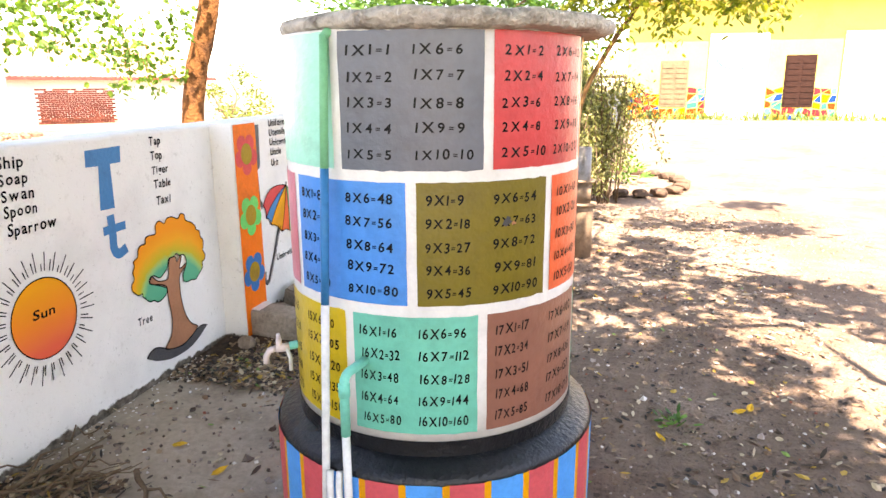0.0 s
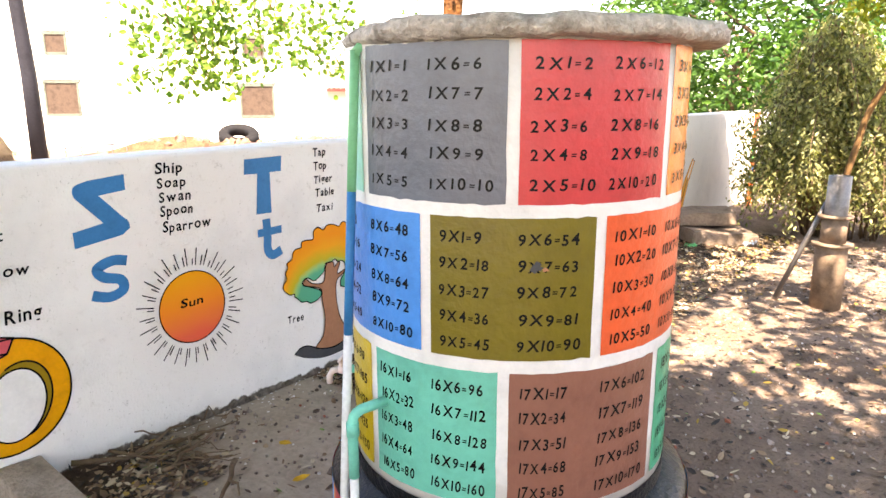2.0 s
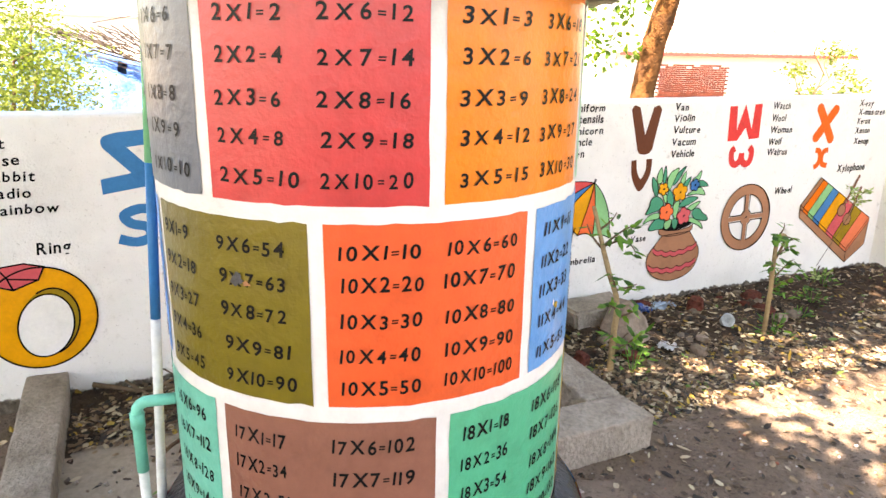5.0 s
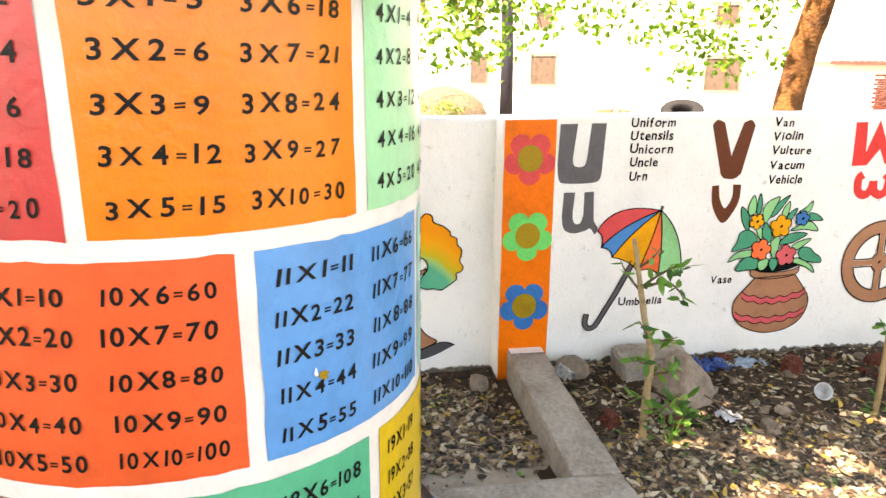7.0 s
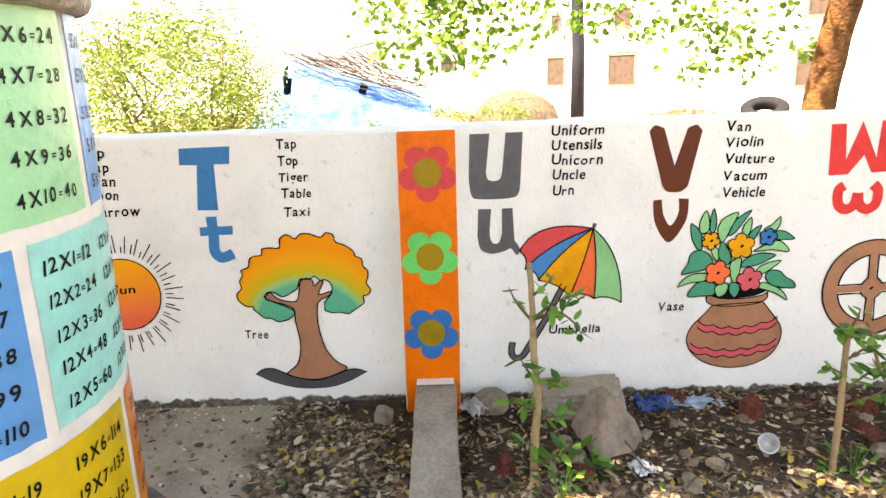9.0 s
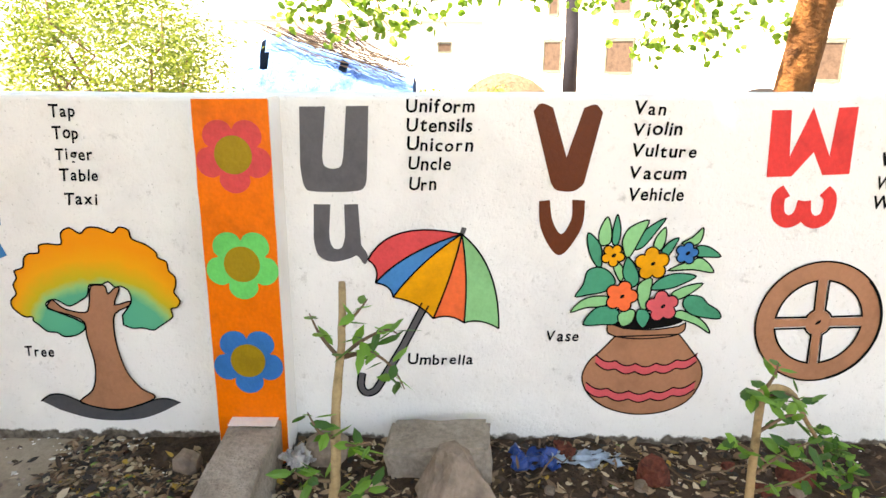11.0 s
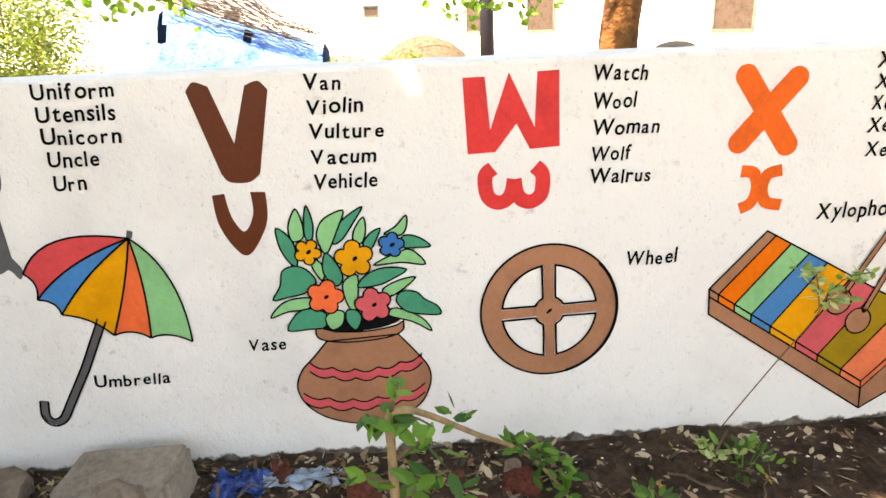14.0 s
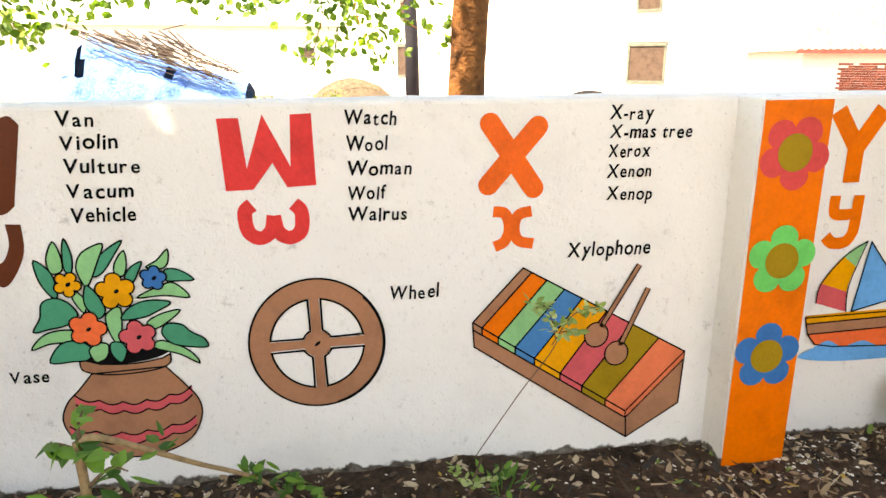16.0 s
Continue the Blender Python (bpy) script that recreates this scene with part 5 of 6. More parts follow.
def shrub(name, at, size, count, leaf_len, material, label, seed, stems=7, category="shrub", width=0.5):
    r = random.Random(seed)
    root = thing(name, at, label, category)
    for k in range(stems):
        bm = bmesh.new()
        a = r.uniform(0, 6.28)
        limb(bm, (r.gauss(0, 0.1), r.gauss(0, 0.1), -0.1), (size[0] * 0.7 * math.cos(a), size[1] * 0.7 * math.sin(a), size[2] * r.uniform(0.6, 0.95)), 0.03 * size[2] / 2, 0.008, r, 0.5)
        part("stem", bm, M_TWIG, root, "", True)
    bm = bmesh.new()
    clumps = max(12, count // 70)
    for _ in range(clumps):
        d = any_way(r, 1.0)
        q = r.uniform(0.35, 1.0) ** 0.6
        c = Vector((d.x * size[0] * q, d.y * size[1] * q, size[2] * 0.55 + d.z * size[2] * 0.45 * q))
        s = 0.085 * (size[0] + size[1] + size[2]) / 3
        leaves(bm, c, (s * 1.3, s * 1.3, s), count // clumps, leaf_len, r, width)
    part("crown", bm, material, root)
    return root


shrub("shrub", (-8.4, 0.1, 0), (1.25, 1.3, 2.45), 15000, 0.062, M_BUSH, "bright sunlit green shrub behind the wall", 21)
shrub("shrub", (-9.6, 2.9, 0), (0.7, 0.9, 0.95), 900, 0.07, M_BUSH, "low sunlit weeds beside the blue tarpaulin", 22)
shrub("shrub", (-16.0, 4.6, 0), (0.8, 1.3, 0.85), 900, 0.09, M_BUSH, "yellowish weeds at the foot of the haystack", 23)
shrub("tree", (-3.7, 15.6, 0.1), (3.1, 2.4, 5.6), 16000, 0.17, M_TREE, "large green leafy tree beyond the brushwood", 24, 9, "tree")
shrub("tree", (-9.5, 15.6, 0), (0.8, 0.8, 2.4), 900, 0.10, M_BUSH, "small green tree behind the wall", 27, 4, "tree")


def brushwood():
    r = random.Random(31)
    root = thing("brushwood_heap", (-0.58, 9.0, 0), "tall heap of cut branches with drying olive leaves", "brushwood")
    bm = bmesh.new()
    lf = bmesh.new()
    # arching branches thrown over one another, thick on the wall's side and thin towards the gate
    for k in range(230):
        side = k % 7 == 0
        a = r.uniform(0, 2 * math.pi)
        reach = r.uniform(0.25, 1.0) ** 0.7
        cx = r.uniform(-0.15, 0.55) if side else -0.38
        x, y = cx + (0.35 if side else 0.46) * reach * math.cos(a), 0.80 * reach * math.sin(a)
        h = (r.uniform(1.0, 2.1) if side else r.choice((1.05, 1.55, 2.15, 2.38))) * r.uniform(0.82, 1.05) * (1.08 - 0.3 * reach)
        out = Vector((x - cx, y, 0)) * r.uniform(0.35, 0.95)
        end = Vector((x, y, h * r.uniform(0.35, 0.8))) + out + Vector((r.gauss(0, 0.1), r.gauss(0, 0.12), 0))
        pts = spline([(cx + 0.3 * (x - cx), y * 0.3, 0.0), (cx + 0.75 * (x - cx), y * 0.75, h * 0.75), (x, y, h), tuple(Vector((x, y, h)).lerp(end, 0.55) + Vector((0, 0, 0.08))), tuple(end)], 5)
        tube(bm, pts, (0.011, 0.003), 5)
        for n, p in enumerate(pts[7:]):
            leaves(lf, p, (0.055, 0.055, 0.075), 7 if side else 15, 0.058, r, 0.5, 0.9)
            if n % 4 == 1:
                q = Vector(p) + Vector((r.gauss(0, 0.1), r.gauss(0, 0.1), -r.uniform(0.05, 0.28)))
                tube(bm, [tuple(p), tuple(q)], 0.003, 4)
                leaves(lf, (Vector(p) + q) / 2, (0.045, 0.045, 0.10), 9, 0.052, r, 0.5, 0.9)
    part("brushwood", bm, M_TWIG, root, "grey-brown cut branches", True)
    part("leaves", lf, M_BRUSH, root, "drying olive leaves")


brushwood()

# ---- saplings in the bed ----
def sapling(at, stem, shoots, label, seed, leaf_len=0.075, thick=(0.016, 0.011), green=None):
    r = random.Random(seed)
    root = thing("sapling", at, label, "sapling", "saplings along the wall")
    bm = bmesh.new()
    tube(bm, spline(stem, 5), thick, 10)
    for v in bm.verts:
        v.co += noise.noise_vector(v.co * 25) * 0.2 * thick[0]
    part("stem", bm, M_TWIG if seed == 43 else M_STEM, root, "cut stem", True)
    for pts, count in shoots:
        bm = bmesh.new()
        line = spline(pts, 5)
        tube(bm, line, (thick[0] * 0.4, 0.0015), 6)
        part("shoot", bm, M_TWIG, root, "", True)
        bm = bmesh.new()
        total = int(count * (1.1 if seed == 42 else 1.6))
        for k in range(total):
            p = Vector(line[min(len(line) - 1, int(len(line) * (0.2 + 0.8 * k / total)))]) + any_way(r) * 0.012
            w = any_way(r, 0.5) - Vector((0, 0, 0.15))
            leaf(bm, p, w, w.cross(Vector((0, 0, 1)) + any_way(r) * 0.6), leaf_len * 0.72 * r.uniform(0.6, 1.2), leaf_len * (0.135 if seed == 41 else 0.2), 0.2)
        part("foliage", bm, green or M_SAP, root)


sapling((-1.51, 3.82, 0), [(0, 0, -0.05), (0.01, -0.006, 0.2), (0.0, 0.006, 0.38), (-0.075, 0.0, 0.52), (-0.16, 0.006, 0.66), (-0.23, 0.002, 0.81)], [
    ([(-0.15, 0.005, 0.62), (-0.12, 0.06, 0.68), (-0.11, 0.13, 0.72), (-0.11, 0.16, 0.71)], 9), ([(-0.15, 0.005, 0.62), (-0.10, 0.09, 0.66), (-0.09, 0.15, 0.62), (-0.09, 0.18, 0.56)], 8), ([(-0.15, 0.0, 0.62), (-0.16, -0.05, 0.68), (-0.17, -0.08, 0.74)], 4),
    ([(-0.18, 0.006, 0.70), (-0.15, 0.05, 0.75), (-0.15, 0.08, 0.79)], 4), ([(-0.03, 0.004, 0.45), (0.01, -0.03, 0.49), (0.0, -0.06, 0.54)], 6), ([(-0.03, 0.004, 0.43), (0.02, 0.06, 0.46), (0.02, 0.10, 0.47)], 5),
    ([(0.0, 0.006, 0.34), (0.05, -0.05, 0.38), (0.05, -0.09, 0.40)], 7), ([(0.0, 0.0, 0.30), (0.05, 0.06, 0.34), (0.04, 0.10, 0.36)], 6), ([(0.01, 0.0, 0.12), (0.06, 0.08, 0.2), (0.05, 0.14, 0.22)], 9), ([(0.01, 0.0, 0.2), (0.04, -0.06, 0.24)], 5)],
    "young sapling with a cut pale stem and green shoots", 41, 0.105, (0.017, 0.010))
sapling((-1.54, 4.915, 0), [(0, 0.005, -0.05), (0.004, 0.0, 0.3), (0.0, -0.006, 0.60)], [
    ([(0, -0.01, 0.58), (0.02, -0.04, 0.61), (0.02, -0.07, 0.60)], 8), ([(0, 0.0, 0.60), (0.02, 0.01, 0.65), (0.01, 0.02, 0.68)], 5), ([(0, 0, 0.58), (0.02, 0.05, 0.60), (0.03, 0.09, 0.58)], 8), ([(0, 0, 0.48), (0.02, 0.06, 0.54), (0.02, 0.10, 0.53)], 9),
    ([(0, 0, 0.35), (0.03, 0.06, 0.44), (0.03, 0.12, 0.47)], 10), ([(0, 0, 0.30), (0.05, 0.09, 0.37), (0.04, 0.16, 0.42)], 10), ([(0, 0, 0.42), (0.03, -0.05, 0.46), (0.02, -0.08, 0.47)], 6)],
    "cut sapling stump with fresh green shoots", 42, 0.088, (0.0135, 0.0105))
bend = thing("broken_branch", (-1.54, 4.915, 0), "pale broken branch with leaves, bent over from the stump", "branch")
bm = bmesh.new()
tube(bm, spline([(0, -0.004, 0.596), (0.005, 0.03, 0.612), (-0.02, 0.09, 0.575), (-0.14, 0.20, 0.44), (-0.28, 0.335, 0.285), (-0.34, 0.44, 0.14), (-0.36, 0.50, 0.04)], 4), (0.0095, 0.004), 8)
part("wood", bm, M_STEM, bend, "", True)
br = random.Random(44)
bm = bmesh.new()
for at, spread, count in (((-0.26, 0.32, 0.32), 0.05, 16), ((-0.30, 0.40, 0.24), 0.06, 22), ((-0.33, 0.47, 0.15), 0.06, 20), ((-0.08, 0.14, 0.53), 0.03, 7)):
    for k in range(count):
        w_ = any_way(br, 0.5)
        leaf(bm, Vector(at) + any_way(br, 1.0) * spread * br.random(), w_, w_.cross(Vector((0, 0, 1)) + any_way(br) * 0.6), br.uniform(0.035, 0.06), br.uniform(0.010, 0.015), 0.2)
part("foliage", bm, M_SAP, bend)
sapling((-1.98, 5.86, 0), [(0, 0.0, -0.02), (0, 0.02, 0.10), (0.01, 0.05, 0.2)], [([(0, 0.03, 0.2), (0.02, 0.16, 0.42), (0.02, 0.26, 0.56), (0.02, 0.29, 0.64)], 0), ([(0.02, 0.26, 0.58), (0.03, 0.32, 0.68), (0.03, 0.40, 0.70)], 24), ([(0.02, 0.27, 0.60), (0.03, 0.24, 0.70), (0.03, 0.19, 0.72)], 20), ([(0.02, 0.28, 0.62), (0.06, 0.32, 0.64)], 14), ([(0, 0.02, 0.1), (0.05, -0.05, 0.2)], 10), ([(0, 0.02, 0.1), (0.05, 0.1, 0.16)], 10)],
    "thin seedling with feathery pale leaves against the wall", 43, 0.050, (0.0045, 0.004), M_PALELEAF)

# ---- loose stones ----
def boulder(at, size, seed, label, material=None, turn=0.0, name="stone", flat=1.0, rough=0.3):
    ob = link(name, stone(size, seed, flat, rough), material or M_STONE)
    ob.matrix_basis = pose(*at, 0, 0, turn)
    return tagged(ob, label, "stone", "stones in the bed")


bm = stone((0.19, 0.18, 0.20), 3, 1.0, 0.35, 3)
for v in bm.verts:
    q = 1.0 - 0.62 * smooth_step(-0.10, 0.16, v.co.z)
    v.co.x, v.co.y = v.co.x * q - 0.04 * (1 - q), v.co.y * q
    v.co += noise.noise_vector(v.co * 14) * 0.010
ob = link("stone", bm, M_STONE)
ob.matrix_basis = pose(-1.80, 4.15, 0.08, 0, 0, 20)
tagged(ob, "large angular grey-brown stone in the bed", "stone", "stones in the bed")
boulder((-2.0, 3.23, 0.06), (0.05, 0.05, 0.06), 4, "small grey stone beside the kerb", rough=0.5)
boulder((-2.06, 3.70, 0.09), (0.10, 0.09, 0.06), 5, "brown earthy stone at the wall foot", M_STONE)
boulder((-1.95, 4.80, 0.08), (0.06, 0.055, 0.065), 6, "broken piece of red brick in the bed", M_BRICK, 30, "brick_piece", rough=0.7)
boulder((-1.96, 5.28, 0.07), (0.075, 0.06, 0.05), 7, "broken piece of red brick in the bed", M_BRICK, 70, "brick_piece", rough=0.7)
boulder((-1.62, 3.72, 0.05), (0.05, 0.04, 0.05), 8, "dark red brick lump beside the sapling", M_BRICK, 10, "brick_piece", rough=0.7)
boulder((-1.78, 5.20, 0.04), (0.08, 0.05, 0.05), 9, "half brick lying in the litter", M_BRICK, 15, "brick_piece", rough=0.7)
sr = random.Random(63)
for k in range(22):
    q = sr.uniform(0.018, 0.045)
    x, y = sr.uniform(-2.12, -1.35), sr.uniform(3.62, 5.3)
    boulder((x, y, ground_z(x, y) + q * 0.45), (q * sr.uniform(1.0, 1.5), q, q * 0.8), 500 + k, "small earthy stone half sunk in the leaf litter", M_BRICK if k % 4 == 0 else M_STONE, sr.uniform(0, 180), rough=0.7)
bm = bmesh.new()
box(bm, -0.10, 0.10, -0.175, 0.175, 0, 0.155, 0.015)
bmesh.ops.subdivide_edges(bm, edges=bm.edges[:], cuts=3, use_grid_fill=True)
for v in bm.verts:
    v.co += noise.noise_vector(v.co * 8) * 0.018
block = tagged(link("concrete_block", bm, M_CONCRETE), "broken grey concrete block against the wall foot", "concrete block")
block.matrix_basis = pose(-2.03, 4.095, 0.02, 3, 4, -4)
for at, size, tilt, turn, lab in (((-1.90, 7.82, 0.25), (0.20, 0.37, 0.07), 3, -56, "long stone slab lying on another slab"), ((-1.66, 7.72, 0.09), (0.22, 0.36, 0.07), -3, -46, "reddish stone slab on the ground")):
    bm = bmesh.new()
    box(bm, -size[0], size[0], -size[1], size[1], -size[2], size[2], 0.015)
    bmesh.ops.subdivide_edges(bm, edges=bm.edges[:], cuts=3, use_grid_fill=True)
    for v in bm.verts:
        v.co += noise.noise_vector(v.co * 4 + Vector((turn, 0, 0))) * 0.03
    s = tagged(link("stone_slab", bm, M_STONE), lab, "stone slab", "stone slabs by the wall")
    s.matrix_basis = pose(*at, tilt, 2, turn)

# plain unseen wall opposite the painted one, added to cut skylight on the tank
bm = bmesh.new()
box(bm, 6.5, 6.75, -9.0, 8.6, -0.3, 1.9, 0.01)
tagged(link("unseen_dimming_wall", bm, surface("dimming_wall_cement", (0.46, 0.42, 0.36), 0.9, 1.5, 0.2, 30, 0.4)), "plain dull cement wall, unseen, added to dim the tank's east side", "wall", kind="structure")

# ---- hand pump ----
pump = thing("hand_pump", (-0.32, 6.0, 0), "dusty cast-iron hand pump standing in the yard", "hand pump")
bm = bmesh.new()
turned(bm, [(0.105, -0.05), (0.105, 0.44), (0.102, 0.46)], 28)
part("lower_casing", bm, M_CASING, pump, "", True)
for z, r_ in ((0.46, 0.135), (0.66, 0.115)):
    bm = bmesh.new()
    turned(bm, [(r_, z), (r_, z + 0.022)], 28)
    part("flange", bm, M_CASING, pump, "", True)
bm = bmesh.new()
turned(bm, [(0.085, 0.48), (0.085, 0.66)], 28)
part("neck", bm, M_CASING, pump, "", True)
bm = bmesh.new()
turned(bm, [(0.075, 0.68), (0.075, 0.96), (0.062, 0.962), (0.06, 0.8)], 28, caps=False)
part("head", bm, M_METAL, pump, "open metal head", True)
bm = bmesh.new()
tube(bm, [(-0.06, 0.02, 0.78), (-0.17, 0.0, 0.48), (-0.33, -0.04, 0.02)], 0.018, 10)
part("handle", bm, M_METAL, pump, "long grey metal lever", True)

# young leaning tree
lean = thing("young_tree", (-0.62, 7.8, 0), "young tree with a bare leaning stem and yellow-green leaves", "tree")
bm = bmesh.new()
tube(bm, spline([(-0.02, 0.0, -0.05), (0.04, 0, 0.6), (0.12, 0, 1.05), (0.20, 0, 1.42), (0.44, 0, 1.88), (0.72, 0, 2.32), (1.2, 0.0, 3.1), (1.9, 0.1, 4.0)], 5), (0.032, 0.022), 10)
part("stem", bm, surface("brown_young_bark", (0.17, 0.095, 0.04), 0.85, 14, 0.25, 60, 0.4), lean, "", True)
nr = random.Random(88)
bm, tw = bmesh.new(), bmesh.new()
for k in range(64):
    p0 = (nr.uniform(-0.1, 2.2), nr.gauss(0, 0.35), nr.uniform(2.45, 3.3))
    dz = nr.uniform(0.25, 0.75)
    line = spline([p0, (p0[0] + nr.uniform(-.1, .1), p0[1], p0[2] - dz * 0.5), (p0[0] + nr.uniform(-.25, .25), p0[1] + nr.uniform(-.2, .2), p0[2] - dz)], 5)
    tube(tw, line, (0.006, 0.002), 5)
    for q in line:
        leaves(bm, q, (0.10, 0.10, 0.08), 11, 0.078, nr, 0.55, 0.7)
tagged(part("twig", tw, M_BARK, lean), kind="stuff")
part("crown", bm, foliage("yellow_green_leaves", (0.07, 0.10, 0.010), (0.30, 0.30, 0.030), trans=0.4), lean)

# ---- metal gate at the yard's end ----
gate = thing("metal_gate", (-1.25, 15.5, 0.12), "grey sheet-metal gate between posts", "gate")
for x in (0.02, 0.62):
    bm = bmesh.new()
    box(bm, x, x + 0.58, -0.02, 0.02, 0.08, 1.22, 0.006)
    part("leaf_panel", bm, surface("grey_gate_paint", (0.10, 0.115, 0.13), 0.6, 4, 0.2, 30, 0.2), gate)
for x in (-0.06, 1.22):
    bm = bmesh.new()
    box(bm, x, x + 0.07, -0.04, 0.04, -0.05, 1.5, 0.008)
    part("post", bm, M_SHUTTER, gate)
bm = bmesh.new()
box(bm, -0.06, 1.29, -0.03, 0.03, 1.5, 1.56, 0.006)
part("lintel", bm, M_SHUTTER, gate)

# ---- school building at the yard's end ----
SY = 27.2
M_YELLOW = surface("pale_yellow_wall_paint", (0.70, 0.60, 0.16), 0.85, 1.2, 0.10, 15, 0.2)
M_OFFWHITE = surface("offwhite_wall_paint", (0.82, 0.81, 0.76), 0.85, 1.2, 0.06, 15, 0.2)
school = thing("school_building", (0.14, SY, 0.20), "single-storey school building in yellow and white with a painted mosaic foot", "building")
bm = bmesh.new()
box(bm, -0.1, 16, 0, 0.3, -0.4, 4.2)
part("wall", bm, M_YELLOW, school)
bm = bmesh.new()
box(bm, -0.4, 16.4, -0.7, 0.5, 4.2, 4.4, 0.02)
part("roof_slab", bm, M_OFFWHITE, school)
for x0, x1 in ((2.77, 4.74), (7.17, 16.0)):
    bm = bmesh.new()
    box(bm, x0, x1, -0.06, 0.02, 0.02, 3.05)
    part("painted_panel", bm, M_OFFWHITE, school, "white painted wall panel")
for x0, x1, z0, z1, m, lab in ((5.36, 6.36, 0.46, 2.28, surface("dark_door", (0.030, 0.012, 0.008), 0.7, 5, 0.2, 25, 0.2), "dark brown louvred double door"), (1.13, 2.10, 0.46, 2.13, surface("faded_door", (0.17, 0.130, 0.080), 0.8, 4, 0.15, 20, 0.2), "faded tan double door")):
    bm = bmesh.new()
    box(bm, x0, x1, -0.03, 0.01, z0, z1, 0.01)
    d = part("door", bm, m, school, lab)
    for k in range(2):
        for j in range(8):
            bm = bmesh.new()
            w = (x1 - x0) / 2
            zz = z0 + 0.12 + (z1 - z0 - 0.2) * j / 8
            box(bm, x0 + w * k + 0.06, x0 + w * (k + 1) - 0.05, -0.045, -0.025, zz, zz + (z1 - z0) / 14)
            part("slat", bm, m, d)
r = random.Random(77)
MOSAIC = [surface("mosaic_" + k, tuple(v ** 1.9 for v in PAL[k]), 0.7, 6, 0.15, 30, 0.1) for k in ("coral", "royal", "green", "gold", "rose", "mint")]
for x0, x1, zt in ((0.0, 1.13, 1.0), (1.13, 2.10, 0.44), (2.10, 2.74, 1.15), (4.78, 5.36, 1.15), (6.36, 7.12, 1.15), (5.36, 6.36, 0.44)):
    nx, nz = max(2, round((x1 - x0) / 0.27)), max(2, round((zt + 0.1) / 0.24))
    knot = {(a, b): (x0 + (x1 - x0) * a / nx + (r.uniform(-0.09, 0.09) if 0 < a < nx else 0), -0.1 + (zt + 0.1) * b / nz + r.uniform(-0.08, 0.08) * (b > 0)) for a in range(nx + 1) for b in range(nz + 1)}
    for a in range(nx):
        for b in range(nz):
            quad = [knot[a, b], knot[a + 1, b], knot[a + 1, b + 1], knot[a, b + 1]]
            for shape in ((quad,) if r.random() < 0.55 else (quad[:3], [quad[0], quad[2], quad[3]])):
                mx, mz = sum(p[0] for p in shape) / len(shape), sum(p[1] for p in shape) / len(shape)
                bm = bmesh.new()
                bm.faces.new([bm.verts.new((mx + (p[0] - mx) * 0.86, -0.008, mz + (p[1] - mz) * 0.86)) for p in shape])
                part("mosaic_piece", bm, MOSAIC[r.randrange(6)], school)
for pts, w in (([(2.85, 2.6), (2.85, 0.30), (4.6, 0.30)], 0.05), ([(3.72 + 0.70 * math.cos(a), 2.25 + 0.45 * math.sin(a)) for a in (math.pi + math.pi * k / 14 for k in range(15))], 0.07)):
    for (ax, az), (bx, bz) in zip(pts, pts[1:]):
        bm = bmesh.new()
        d = Vector((bx - ax, bz - az)).normalized() * w / 2
        bm.faces.new([bm.verts.new((x, -0.066, z)) for x, z in ((ax - d.y, az + d.x), (bx - d.y, bz + d.x), (bx + d.y, bz - d.x), (ax + d.y, az - d.x))])
        part("painted_line", bm, MOSAIC[5], school, "teal painted line")
bm = bmesh.new()
for k in range(900):
    x = rng.uniform(-1, 16)
    leaf(bm, Vector((x, SY - 0.3 - abs(rng.gauss(0, 0.35)), 0.20)), Vector((rng.gauss(0, 0.4), rng.gauss(0, 0.4), 1)), any_way(rng, 0.1), rng.uniform(0.15, 0.45), 0.03)
tagged(link("grass_strip", bm, M_BUSH), "strip of green grass and weeds along the building", "grass", kind="stuff")

# ---- houses beyond the wall ----
house = thing("village_house", (-20.3, 9.45, 0), "white two-storey village house with shuttered windows", "house", turn=-47.9)
bm = bmesh.new()
box(bm, -1.8, 0, -6.2, 6.9, -0.3, 7.0)
part("wall", bm, M_PLASTER, house)


def window(host, y0, y1, z0, z1, x=0.0):
    bm = bmesh.new()
    box(bm, x - 0.03, x + 0.02, y0, y1, z0, z1)
    w = part("window", bm, M_SHUTTER, host, "brown wooden shuttered window")
    for a, b, c, d in ((y0 - 0.06, y0, z0 - 0.06, z1 + 0.06), (y1, y1 + 0.05, z0 - 0.06, z1 + 0.06), (y0, y1, z1, z1 + 0.06), (y0, y1, z0 - 0.06, z0)):
        bm = bmesh.new()
        box(bm, x - 0.01, x + 0.045, a, b, c, d)
        part("window_frame", bm, M_FRAME, w)
    bm = bmesh.new()
    box(bm, x - 0.01, x + 0.07, y0 - 0.15, y1 + 0.15, z1 + 0.10, z1 + 0.16, 0.01)
    part("sunshade", bm, M_PLASTER, w)


for y0, y1, z0, z1 in ((-3.33, -2.68, 1.07, 1.93), (-0.92, -0.04, 1.07, 1.93), (4.63, 5.52, 1.01, 1.83)):
    window(house, y0, y1, z0, z1)
    window(house, y0 + 0.15, y1 - 0.20, z1 + 0.86, z1 + 1.34)
pole = thing("power_pole", (-17.5, 7.14, 0), "dark leaning power pole in front of the house", "pole")
bm = bmesh.new()
tube(bm, [(0, 0.02, -0.2), (0.02, 0.0, 2.0), (0.05, -0.12, 4.5), (0.08, -0.25, 7.0)], (0.19, 0.12), 14)
part("shaft", bm, M_POLE, pole, "", True)
bm = bmesh.new()
tube(bm, spline([(0.05, -0.1, 4.2), (1.0, -4.0, 3.3), (2.5, -9.0, 3.0)], 8), 0.014, 5)
part("wire", bm, M_POLE, pole)
bm = bmesh.new()
